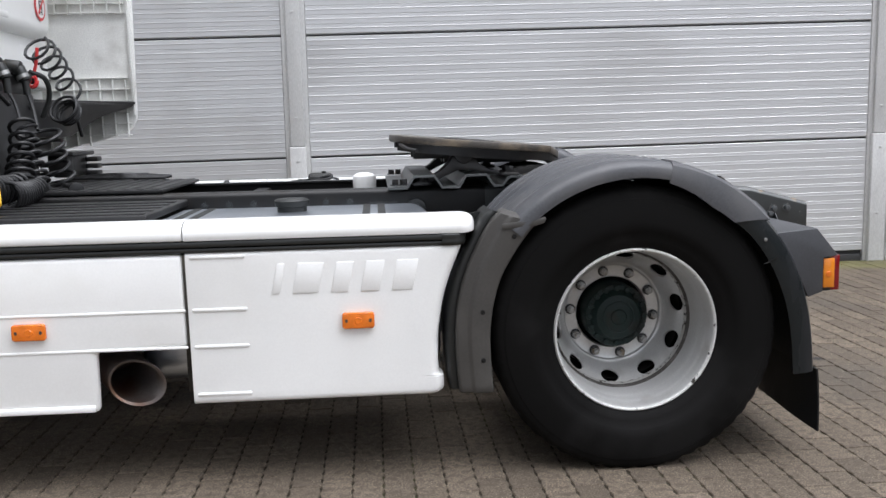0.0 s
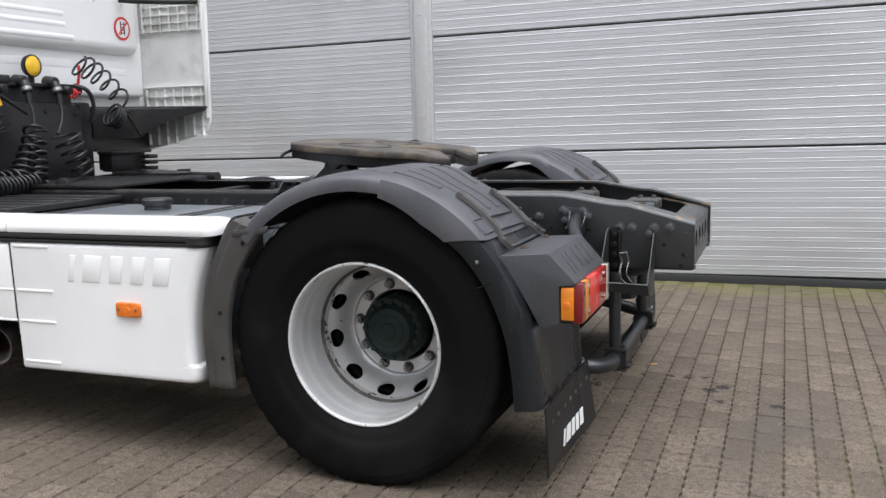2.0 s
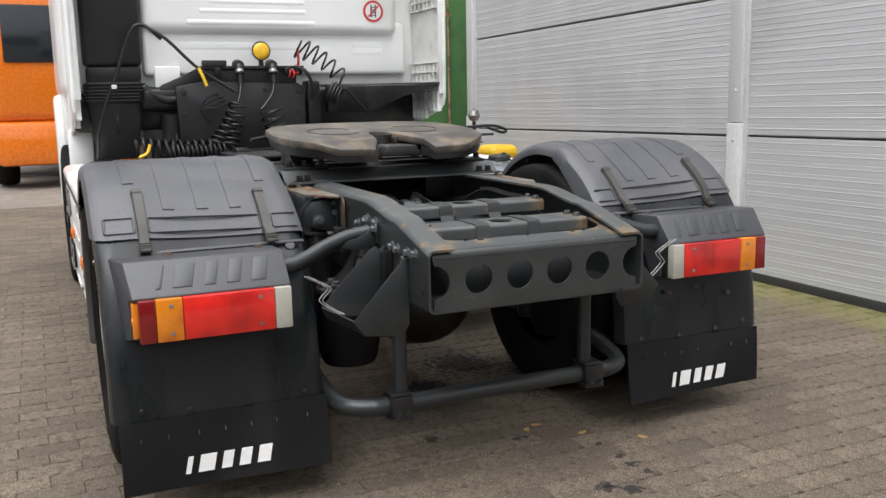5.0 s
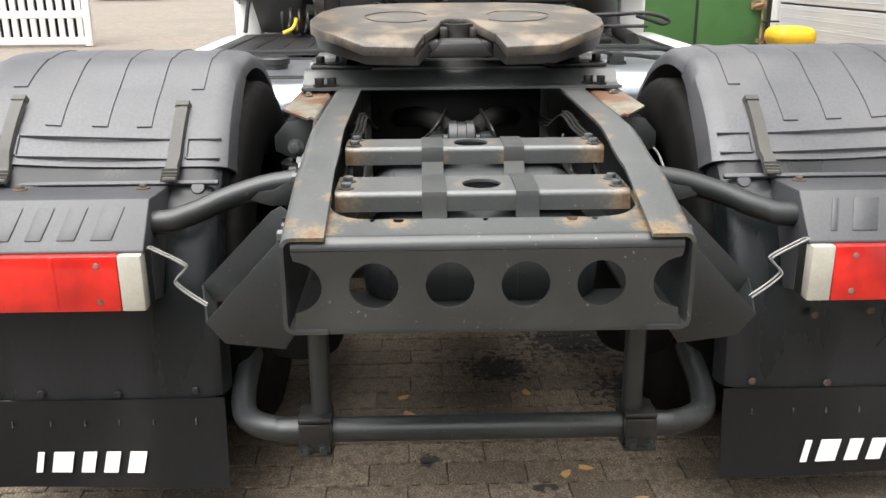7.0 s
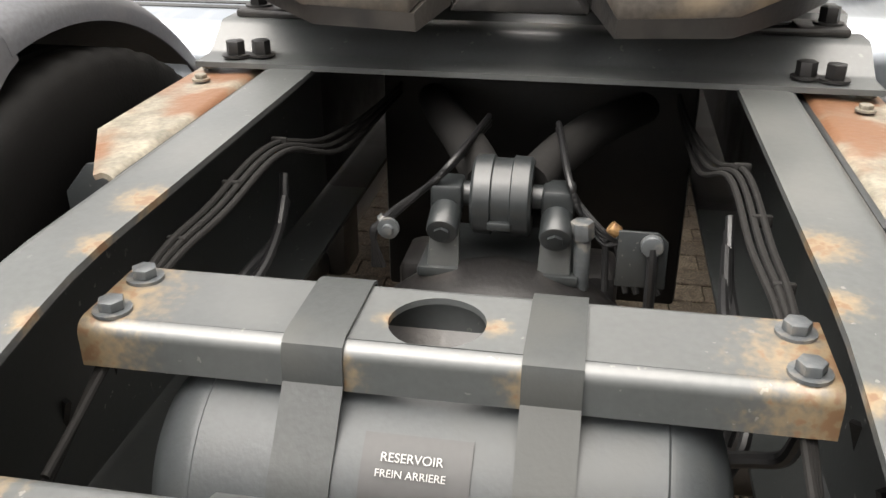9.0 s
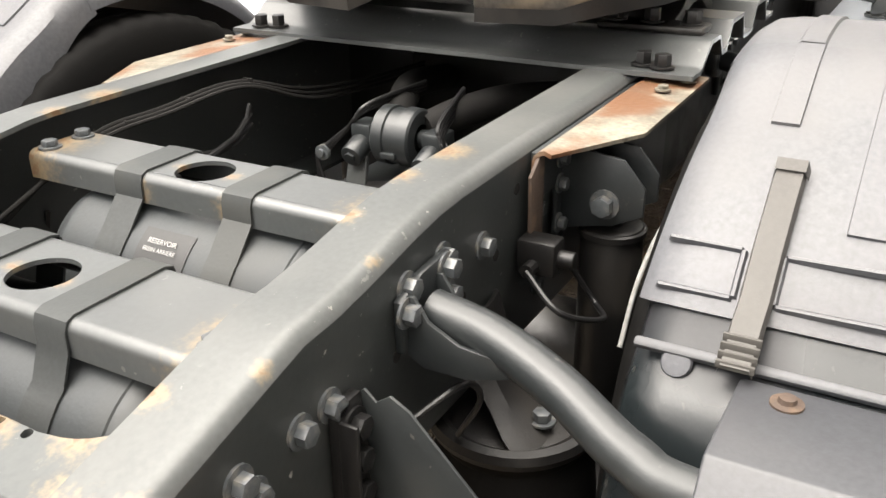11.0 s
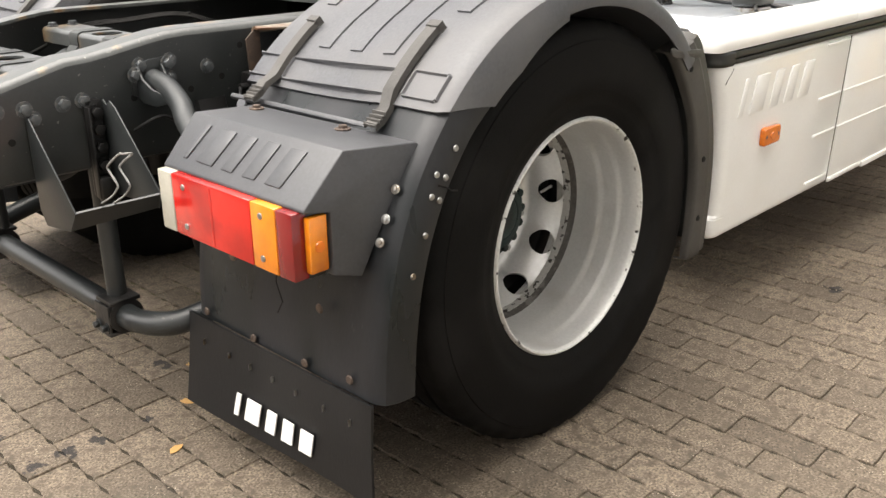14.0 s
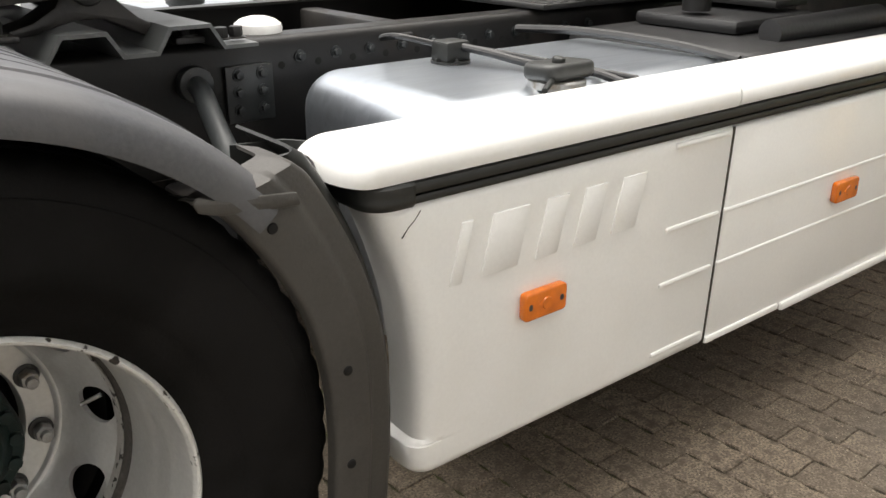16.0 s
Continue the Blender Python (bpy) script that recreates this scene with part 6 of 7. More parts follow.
    if s > 0:
        wordmark(bm, 0.765, 1.105, 0.80, 0.16, lambda a, b, d: on_hood(a, b, d), 0.0030, lean=-0.03)
    else:
        wordmark(bm, 1.105, 0.765, 0.80, 0.16, lambda a, b, d: on_hood(a, b, d), 0.0030, lean=-0.03)
    pieces("raised_mark", bm, FENDER, hood, "raised maker's mark as plain blocks")
    bm = blank()
    for y in (0.763, 1.044):
        lathe(bm, [(0.0, 0.016), (0.003, 0.016), (0.004, 0.009), (0.009, 0.008), (0.010, 0.0)], (0.524, s * y, 0.8155), (0, 0, 1), 16)
    pieces("hood_bolt", bm, RUSTDARK, hood, "rusty bolt on a washer")

    # tail lamp
    bm = blank()
    box(bm, (0.672, s * 0.714, 0.596), (0.712, s * 1.161, 0.726), 0.006)
    lamp = part("tail_lamp", bm, TRIM, truck, "tail lamp with red, amber and clear lenses")
    for y0, y1, mat, nm in ((0.716, 0.767, CLEAR, "clear_lens"), (0.768, 1.035, RED, "red_lens"), (1.036, 1.111, AMBER, "amber_lens"), (1.112, 1.159, DARKRED, "red_lens")):
        bm = blank()
        box(bm, (0.705, s * y0, 0.598), (0.742, s * y1, 0.724), 0.004, 2)
        if mat is RED:
            box(bm, (0.730, s * 0.899, 0.600), (0.7435, s * 0.911, 0.722), 0.003, 2)
        part(nm, bm, mat, lamp)
    bm = blank()
    for y in (0.811, 1.068):
        for z in (0.621, 0.702):
            lathe(bm, [(0.0, 0.0065), (0.002, 0.006), (0.003, 0.0)], (0.742, s * y, z), (1, 0, 0), 10)
    pieces("lens_screw", bm, STEEL, lamp)
    bm = blank()
    box(bm, (0.676, s * 1.158, 0.610), (0.716, s * 1.174, 0.714), 0.003)
    part("side_lens", bm, AMBER, lamp)
    bm = blank()
    lathe(bm, [(0.0, 0.011), (0.002, 0.010), (0.003, 0.0)], (0.695, s * 1.174, 0.658), (0, s, 0), 14)
    part("side_lens_boss", bm, MARKER, lamp)

    # mudflap
    def flap_x(y, z):
        h = 0.335 - z
        return 0.640 + 0.030 * math.sin(3.0 * h) + 0.012 * (h / 0.22) ** 2 * math.cos(6.0 * (y - 0.6))

    bm = blank()
    rows = []
    for k in range(9):
        z = 0.335 - 0.028 * k
        rows.append([(flap_x(y, z), s * (y + 0.03 * (0.335 - z) * (y - 0.9)), z) for y in [0.592 + 0.0455 * j for j in range(15)]])
    grid(bm, rows, 0.006)
    flap = part("mudflap", bm, FLAP, truck, "black rubber mudflap with a white maker's mark")
    bm = blank()
    if s > 0:
        wordmark(bm, 0.785, 1.060, 0.150, 0.205, lambda a, b, d: (flap_x(a, b) + 0.0045 + d, s * a, b), 0.003, bevel=0.0)
    else:
        wordmark(bm, 1.050, 0.780, 0.155, 0.208, lambda a, b, d: (flap_x(a, b) + 0.0045 + d, s * a, b), 0.003, bevel=0.0)
    pieces("white_mark", bm, PAINTWHITE, flap, "white maker's mark as plain blocks")
    bm = blank()
    for y in (0.66, 0.76, 0.84, 0.92, 1.0, 1.09, 1.17):
        box(bm, (flap_x(y, 0.28), s * y, 0.273), (flap_x(y, 0.28) + 0.0066, s * (y + 0.0014), 0.287), 0.0003, 1)
    pieces("white_tick", bm, STEEL, flap)


# ---- side skirts: they lean inwards a little towards the ground ----
def tuck(s, z):
    return 0.015 * (0.81 - z) / 0.5


def skirt_panel(s, outline, y_out=1.232, t=0.040, bevel=0.017):
    bm = blank()
    prism(bm, outline, -t, lambda a, b, d: (a, s * (y_out + d - tuck(s, b)), b), bevel, 3)
    return bm


SKIRT_EDGE = [(-0.604, 0.812), (-0.644, 0.715), (-0.671, 0.63), (-0.690, 0.51), (-0.691, 0.41), (-0.688, 0.374), (-0.674, 0.364), (-0.671, 0.325), (-0.676, 0.301)]
for s in SIDES:
    bm = blank()
    rows = []
    edge = [(x + (0.003 if s > 0 else 0.013), z) for x, z in SKIRT_EDGE]
    zs = [(0.3015, 0.030), (0.3025, 0.012), (0.306, 0.005), (0.313, 0.001), (0.322, 0.0), (0.345, 0.0), (0.363, 0.0), (0.3635, 0.0025), (0.366, 0.0025), (0.368, 0.0), (0.374, 0.0)] + [(0.383 + 0.038 * k, 0.0) for k in range(11)] + [(0.797, 0.0), (0.805, 0.0015), (0.810, 0.006), (0.811, 0.020)]
    for z, inn in zs:
        xr = edge[-1][0] if z < edge[-1][1] else edge[0][0]
        for (xa, za), (xb, zb) in zip(edge, edge[1:]):
            if zb <= z <= za:
                xr = xa + (xb - xa) * (z - za) / (zb - za)
        if z < 0.330:
            xr -= 0.016 * ((0.330 - z) / 0.03) ** 2
        y = 1.232 - tuck(s, z) - inn
        flat = y + (0.0025 if inn == 0.0025 else 0.0)
        row = [(-1.4945, y - 0.022), (-1.4945, flat - 0.006), (-1.493, flat - 0.0015), (-1.489, flat), (-1.20, flat), (-0.95, flat), (xr - 0.11, flat), (xr - 0.06, flat), (xr - 0.05, y)]
        row += [(xr - 0.034 * (1 - math.sin(radians(w))), y - 0.034 * (1 - math.cos(radians(w)))) for w in range(0, 91, 15)]
        row += [(xr, y - 0.06), (xr - 0.004, y - 0.10)]
        rows.append([(x, s * yy, z) for x, yy in row])
    grid(bm, rows, 0.006)
    sk = part("side_skirt", bm, WHITE, truck, "white plastic side skirt panel with raised ridges")
    bm = blank()
    for z in (0.797, 0.622, 0.499, 0.336):
        box(bm, (-1.480, s * (1.226 - tuck(s, z)), z - 0.006), (-1.302, s * (1.2365 - tuck(s, z)), z + 0.006), 0.005)
    pieces("ridge", bm, WHITE, sk)
    bm = blank()
    if s < 0:
        wordmark(bm, -1.222, -0.738, 0.668, 0.768, lambda a, b, d: (a, s * (1.2305 + d - tuck(s, b)), b), 0.0048)
    else:
        wordmark(bm, -0.738, -1.222, 0.655, 0.762, lambda a, b, d: (a, s * (1.2305 + d - tuck(s, b)), b), 0.0048)
    pieces("raised_mark", bm, WHITE, sk, "raised maker's mark as plain blocks")
    if s < 0:
        outline = [(-1.501, 0.808), (-2.62, 0.806), (-2.66, 0.31), (-2.60, 0.287), (-1.800, 0.289), (-1.795, 0.495), (-1.501, 0.500)]
    else:
        outline = [(-1.501, 0.808), (-2.62, 0.806), (-2.66, 0.31), (-2.60, 0.292), (-1.501, 0.300)]
    sk2 = part("side_skirt", skirt_panel(s, outline), WHITE, truck, "white plastic side skirt panel towards the cab")
    bm = blank()
    for z in (0.622, 0.499):
        box(bm, (-2.60, s * (1.226 - tuck(s, z)), z - 0.005), (-1.50, s * (1.2355 - tuck(s, z)), z + 0.005), 0.004)
    box(bm, (-2.62, s * (1.226 - tuck(s, 0.3)), 0.292), (-1.81, s * (1.240 - tuck(s, 0.3)), 0.315), 0.006)
    if s > 0:
        box(bm, (-1.80, s * (1.226 - tuck(s, 0.3)), 0.300), (-1.50, s * (1.238 - tuck(s, 0.3)), 0.318), 0.006)
    pieces("ridge", bm, WHITE, sk2)
    if s > 0:
        bm = blank()
        tube(bm, smooth_line([(-0.643, 1.2303, 0.762), (-0.655, 1.2306, 0.777), (-0.666, 1.2309, 0.786), (-0.678, 1.2312, 0.800)], 4), 0.0011, 6)
        part("scratch", bm, SEAMDARK, sk, "thin dark scratch")
    # rubber band and white cap
    bm = blank()
    turn = [(-0.625 + 0.040 * math.sin(radians(w)), 1.196 + 0.040 * math.cos(radians(w)), math.sin(radians(w)), math.cos(radians(w))) for w in range(0, 91, 10)]
    way = [(-2.62, 1.236, 0, 1), (-1.5, 1.236, 0, 1)] + turn + [(-0.585, 1.12, 1, 0)]
    for z0, z1, o in ((0.8115, 0.827, 0.0), (0.829, 0.8485, 0.004)):
        sec = [(-0.03, z0), (-0.006, z0), (-0.0015, z0 + 0.002), (0.0, z0 + 0.006), (0.0, z1 - 0.006), (-0.0015, z1 - 0.002), (-0.006, z1), (-0.03, z1)]
        grid(bm, [[(x + nx * (e + o), s * (y + ny * (e + o)), z) for e, z in sec] for x, y, nx, ny in way])
    box(bm, (-2.62, s * 1.15, 0.815), (-0.612, s * 1.215, 0.845), 0.004)
    # thicker moulded corner piece
    sec = [(-0.02, 0.810), (0.001, 0.811), (0.006, 0.817), (0.0075, 0.826), (0.006, 0.830), (0.0075, 0.836), (0.007, 0.846), (0.003, 0.850), (-0.02, 0.851)]
    grid(bm, [[(x + nx * e, s * (y + ny * e), z) for e, z in sec] for x, y, nx, ny in [(-0.660, 1.236, 0, 1), (-0.657, 1.2375, 0, 1)] + turn + [(-0.585, 1.15, 1, 0)]])
    pieces("rubber_band", bm, TRIM, sk, "black rubber band under the cap")
    # Dark strip carries the shade of the open seam.
    bm = blank()
    box(bm, (-1.53, s * 1.105, 0.32), (-1.45, s * 1.120, 0.80), 0.002)
    low = 0.305 if s > 0 else 0.505
    prism(bm, [(-1.502, 0.806), (-1.494, 0.806), (-1.494, low), (-1.502, low)], 0.003, lambda a, b, d: (a, s * (1.2275 + d - tuck(s, b)), b), 0.0)
    part("seam_backing", bm, SEAMDARK, sk, "seam between the panels, its gap shade a dark strip")
    bm = blank()
    arc = [(1.100, 0.88), (1.100, 0.905), (1.108, 0.910), (1.125, 0.9125), (1.16, 0.9135), (1.185, 0.912), (1.208, 0.9065), (1.226, 0.898), (1.236, 0.887), (1.240, 0.875), (1.240, 0.862), (1.236, 0.851), (1.15, 0.850), (1.10, 0.88)]
    prism(bm, arc[1:-1], 1.122, lambda a, b, d: (-2.62 + d, s * a, b), 0.003, 2)
    rows = []
    end_r = 0.050
    for x in [-1.494, -1.492, -1.2, -0.9, -0.6] + [-0.545 - end_r + end_r * math.sin(radians(w)) for w in (0, 15, 30, 45, 57, 68, 77, 84, 88)]:
        u = max(0.0, (x + 0.545 + end_r) / end_r)
        inn = 1 - math.sqrt(max(0.0, 1 - u * u))
        if x < -1.493:
            inn = 0.02
        rows.append([(x, s * (a - inn * 0.62 * (a - 1.10)), b - (b - 0.862) * inn * 0.55) for a, b in arc])
    grid(bm, rows)
    bmesh.ops.holes_fill(bm, edges=bm.edges[:], sides=20)
    part("cap", bm, WHITE, sk, "white rounded cap rail")
    # side markers
    for x in (-0.942, -1.998) if s < 0 else (-0.953, -2.014):
        ym = 1.232 - tuck(s, 0.571)
        bm = blank()
        prism(bm, rounded(x - 0.053, 0.544, x + 0.053, 0.598, 0.010), 0.017, lambda a, b, d: (a, s * (ym + d), b), 0.004, 3)
        mk = part("side_marker", bm, MARKER, truck, "orange side marker lamp")
        bm = blank()
        lathe(bm, [(0.0165, 0.0125), (0.0195, 0.011), (0.0195, 0.007), (0.018, 0.0)], (x, s * ym, 0.571), (0, s, 0), 18)
        prism(bm, [(x - 0.019, 0.571), (x, 0.558), (x + 0.019, 0.571), (x, 0.584)], 0.0015, lambda a, b, d: (a, s * (ym + 0.0168 + d), b), 0.0)
        part("lens_boss", bm, MARKER, mk)
        bm = blank()
        for dx in (-0.039, 0.039):
            prism(bm, rounded(x + dx - 0.0045, 0.565, x + dx + 0.0045, 0.577, 0.004), 0.0006, lambda a, b, d: (a, s * (ym + 0.0168 + d), b), 0.0)
        pieces("screw_hole", bm, RUSTDARK, mk)

# step openings behind the cab, their shade drawn as flat black patches
s = -1
for z0, z1, x0, x1 in ((0.655, 0.785, -2.42, -2.12), (0.345, 0.485, -2.45, -2.16)):
    bm = blank()
    box(bm, (x0, -1.2345, z0), (x1, -1.220, z1), 0.001, 1)
    st = part("step_recess", bm, MATTBLACK, truck, "flat black patch for the shade of a step opening")
    bm = blank()
    box(bm, (x0, -1.242, z0 - 0.012), (x1, -1.232, z0 + 0.022), 0.004)
    for x in (x0, x1):
        box(bm, (x - 0.006, -1.240, z0), (x + 0.006, -1.232, z1), 0.003)
    part("step_frame", bm, STEEL, st)

# exhaust in its cut-out: a slash-cut pipe that leans to the rear
bm = blank()
axis = Vector((0.56, -0.82, -0.12)).normalized()
side_v = Vector((axis.y, -axis.x, 0)).normalized()
up_v = side_v.cross(axis)
mouth = Vector((-1.69, -1.170, 0.376))
rings = []
for back, rr, cut in ((0.45, 0.076, False), (0.02, 0.077, True), (0.0, 0.080, True), (-0.012, 0.078, True), (-0.006, 0.070, True), (0.06, 0.068, True), (0.30, 0.067, False)):
    ring = []
    for k in range(36):
        a = 2 * math.pi * k / 36
        p = mouth - axis * back + rr * (math.cos(a) * side_v + math.sin(a) * up_v)
        if cut:
            p = p + axis * ((mouth.y + back * 0.9 - p.y) / axis.y)
        ring.append(bm.verts.new(p))
    rings.append(ring)
for p, q in zip(rings, rings[1:]):
    for k in range(36):
        bm.faces.new((p[k], p[(k + 1) % 36], q[(k + 1) % 36], q[k]))
ex = part("exhaust_pipe", bm, EXHAUST, truck, "heat-stained steel exhaust tip")
bm = blank()
cyl(bm, mouth - axis * 0.32, mouth - axis * 0.30, 0.069, seg=24)
part("sooty_bore", bm, MATTBLACK, ex)
bm = blank()
box(bm, (-1.83, -0.80, 0.31), (-1.47, -0.76, 0.80), 0.01)
box(bm, (-1.83, -1.19, 0.500), (-1.47, -0.76, 0.52), 0.005)
part("heat_shield", bm, EXHAUST, ex, "brownish heat shield plate")
bm = blank()
lathe(bm, [(-0.45, 0.0), (-0.45, 0.20), (-0.43, 0.22), (0.43, 0.22), (0.45, 0.20), (0.45, 0.0)], (-2.15, -0.78, 0.52), (1, 0, 0), 40)
part("silencer", bm, EXHAUST, truck, "dull steel silencer drum")


# ---- fuel tanks behind the skirts ----
def fuel_tank(s, x0, x1, y0, top):
    bm = blank()
    box(bm, (x0, s * y0, 0.34), (x1, s * 1.085, top), 0.085, 6)
    tk = part("fuel_tank", bm, ALU, truck, "brushed aluminium fuel tank with rounded corners")
    return tk


tk = fuel_tank(1, -1.80, -0.865, 0.525, 0.898)
bm = blank()
lathe(bm, [(-0.004, 0.058), (0.010, 0.058), (0.013, 0.054), (0.014, 0.0)], (-1.185, 1.02, 0.899), (0, 0, 1), 40)
part("filler_neck", bm, STEEL, tk, "bare steel filler neck")
bm = blank()
prism(bm, rounded(-1.252, 0.972, -1.122, 1.072, 0.030, 6), 0.034, lambda a, b, d: (a, b, 0.912 + d + 0.06 * (b - 1.02)), 0.012, 4)
cyl(bm, (-1.165, 1.040, 0.944), (-1.165, 1.042, 0.958), 0.013, seg=18, bevel=0.004)
tube(bm, [(-1.13, 1.06, 0.918), (-1.10, 1.075, 0.912), (-1.085, 1.085, 0.908)], 0.006, 8)
part("filler_cap", bm, TRIM, tk, "black hinged filler cap with rounded corners")
bm = blank()
box(bm, (-1.225, 0.655, 0.900), (-1.155, 0.715, 0.948), 0.008)
cyl(bm, (-1.19, 0.685, 0.896), (-1.19, 0.685, 0.904), 0.045)
for k in range(5):
    a = 1.26 * k
    hexbolt(bm, (-1.19 + 0.038 * math.cos(a), 0.685 + 0.038 * math.sin(a), 0.903), (0, 0, 1), 0.005, 0.004)
part("fuel_sender", bm, TRIM, tk, "black fuel gauge sender")
bm = blank()
tube(bm, smooth_line([(-1.20, 0.70, 0.935), (-1.22, 0.78, 0.928), (-1.26, 0.88, 0.912), (-1.30, 1.0, 0.910), (-1.32, 1.08, 0.895)]), 0.009, 10)
tube(bm, smooth_line([(-1.23, 0.69, 0.93), (-1.27, 0.80, 0.922), (-1.32, 0.95, 0.910), (-1.36, 1.08, 0.900)]), 0.006, 8)
tube(bm, smooth_line([(-1.16, 0.66, 0.94), (-1.10, 0.60, 0.955), (-1.12, 0.52, 0.94), (-1.25, 0.46, 0.93)]), 0.007, 8)
tube(bm, smooth_line([(-1.62, 0.45, 0.915), (-1.66, 0.65, 0.925), (-1.69, 0.90, 0.92), (-1.72, 1.08, 0.90)]), 0.011, 8)
pieces("fuel_line", bm, HOSE, tk, "black hose lying over the tank")
tk = fuel_tank(-1, -1.70, -0.655, 0.43, 0.892)
bm = blank()
lathe(bm, [(0.0, 0.056), (0.020, 0.056), (0.024, 0.064), (0.045, 0.066), (0.052, 0.058), (0.055, 0.0)], (-1.19, -0.72, 0.888), (0, 0, 1), 12)
part("filler_cap", bm, TRIM, tk, "black hinged filler cap with rounded corners")
bm = blank()
for x in (-1.55, -0.88):
    arc = [(0.43, 0.70), (0.43, 0.81), (0.452, 0.868), (0.515, 0.8945), (1.0, 0.8945), (1.065, 0.868), (1.088, 0.81), (1.088, 0.5)]
    for o in (-0.028, 0.028):
        grid(bm, [[(x + o - 0.014, -y, z) for y, z in arc], [(x + o + 0.014, -y, z) for y, z in arc]], 0.004)
pieces("tank_strap", bm, TRIM, tk)

# black brackets between tank and wheel
for s in SIDES:
    bm = blank()
    grid(bm, [[(-0.455, s * 1.065, 0.903), (-0.53, s * 1.09, 0.905), (-0.60, s * 1.125, 0.895)], [(-0.455, s * 1.065, 0.72), (-0.53, s * 1.09, 0.72), (-0.60, s * 1.125, 0.72)]], 0.006)
    part("splash_plate", bm, TRIM, truck)
    bm = blank()
    tube(bm, smooth_line([(-0.705, s * 0.40, 0.862), (-0.690, s * 0.47, 0.850), (-0.65, s * 0.62, 0.80), (-0.62, s * 0.76, 0.765), (-0.60, s * 1.0, 0.755)]), 0.022, 16)
    cyl(bm, (-0.705, s * 0.382, 0.862), (-0.705, s * 0.410, 0.862), 0.040, seg=20, bevel=0.004)
    box(bm, (-0.90, s * 0.381, 0.76), (-0.78, s * 0.394, 0.89), 0.004)
    for x in (-0.87, -0.81):
        for z in (0.79, 0.83, 0.87):
            hexbolt(bm, (x, s * 0.394, z), (0, s, 0), 0.010, 0.010)
    part("fender_stay", bm, CHASSIS, truck, "grey tube from rail to fender")

# dark deck plates ahead of the tanks
bm = blank()
box(bm, (-2.55, -1.09, 0.898), (-1.64, -0.40, 0.925), 0.008)
part("deck_plate", bm, DECK, truck, "dark grey plastic deck cover")
bm = blank()
for k in range(5):
    box(bm, (-2.5, -1.05 + 0.12 * k, 0.924), (-1.66, -1.00 + 0.12 * k, 0.929), 0.002)
pieces("deck_tread", bm, DECK, truck)
bm = blank()
box(bm, (-2.6, -0.36, 0.95), (-1.75, 0.42, 0.966), 0.004)
part("deck_plate", bm, DECK, truck, "dark ribbed walkway plate")
bm = blank()
for i in range(14):
    box(bm, (-2.58 + 0.06 * i, -0.35, 0.966), (-2.55 + 0.06 * i, 0.41, 0.969), 0.001, 1)
pieces("deck_tread", bm, DECK, truck)
bm = blank()
box(bm, (-2.6, 0.44, 0.40), (-1.82, 1.09, 0.90), 0.03)
box(bm, (-2.45, 0.50, 0.90), (-2.05, 0.85, 0.94), 0.015)
cyl(bm, (-2.05, 0.95, 0.92), (-2.55, 0.98, 0.93), 0.035)
part("battery_box", bm, DECK, truck, "black box ahead of the fuel tank")


# ---- cab ----
bm = blank()
box(bm, (-4.75, -1.19, 1.30), (-2.72, 1.19, 3.3), 0.10, 4)
box(bm, (-4.70, -1.17, 0.95), (-3.9, 1.17, 1.4), 0.05, 3)
cab = part("cab", bm, WHITE, truck, "white sleeper cab")
bm = blank()
box(bm, (-2.80, -0.72, 1.70), (-2.592, 0.985, 3.2), 0.075, 5)
box(bm, (-2.80, -0.72, 1.44), (-2.655, 1.06, 1.80), 0.03, 3)
part("back_wall", bm, WHITE, cab, "white pressed back wall")
bm = blank()
for z, y0, y1 in ((1.775, -0.46, 0.40), (1.845, -0.38, 0.34), (1.905, -0.32, 0.33), (2.03, -0.38, 0.33), (2.12, -0.38, 0.33), (1.63, -0.5, 0.42), (1.60, 0.66, 0.88), (1.64, 0.66, 0.88)):
    box(bm, (-2.64 if z > 1.7 else -2.67, y0, z - 0.026), (-2.5892 if z > 1.7 else -2.6530, y1, z + 0.026), 0.022, 4)
for y in (0.55, 0.80):
    box(bm, (-2.64, y, 2.0), (-2.584, y + 0.03, 3.0), 0.012, 3)
pieces("pressed_rib", bm, WHITE, cab)
bm = blank()
lathe(bm, [(0.0, 0.072), (0.002, 0.072), (0.002, 0.0)], (-2.589, 0.80, 1.862), (1, 0, 0), 32)
part("sticker", bm, REDPRINT, cab, "round red and white no-climbing sticker")
bm = blank()
lathe(bm, [(0.0025, 0.057), (0.0035, 0.057), (0.0035, 0.0)], (-2.589, 0.80, 1.862), (1, 0, 0), 32)
part("sticker_field", bm, PAINTWHITE, cab)
bm = blank()
for y in (-0.016, 0.016):
    box(bm, (-2.5855, 0.80 + y - 0.004, 1.822), (-2.584, 0.80 + y + 0.004, 1.905), 0.0)
for z in (1.835, 1.853, 1.871, 1.889):
    box(bm, (-2.5855, 0.785, z - 0.003), (-2.584, 0.815, z + 0.003), 0.0)
part("sticker_ladder", bm, BLACKPRINT, cab)
bm = blank()
box(bm, (-2.584, 0.747, 1.857), (-2.5825, 0.853, 1.867), 0.0, turn=(45, 0, 0))
part("sticker_bar", bm, REDPRINT, cab)
bm = blank()
box(bm, (-2.70, -0.66, 1.33), (-2.63, -0.50, 1.50), 0.012)
part("hinge_cover", bm, WHITE, cab)
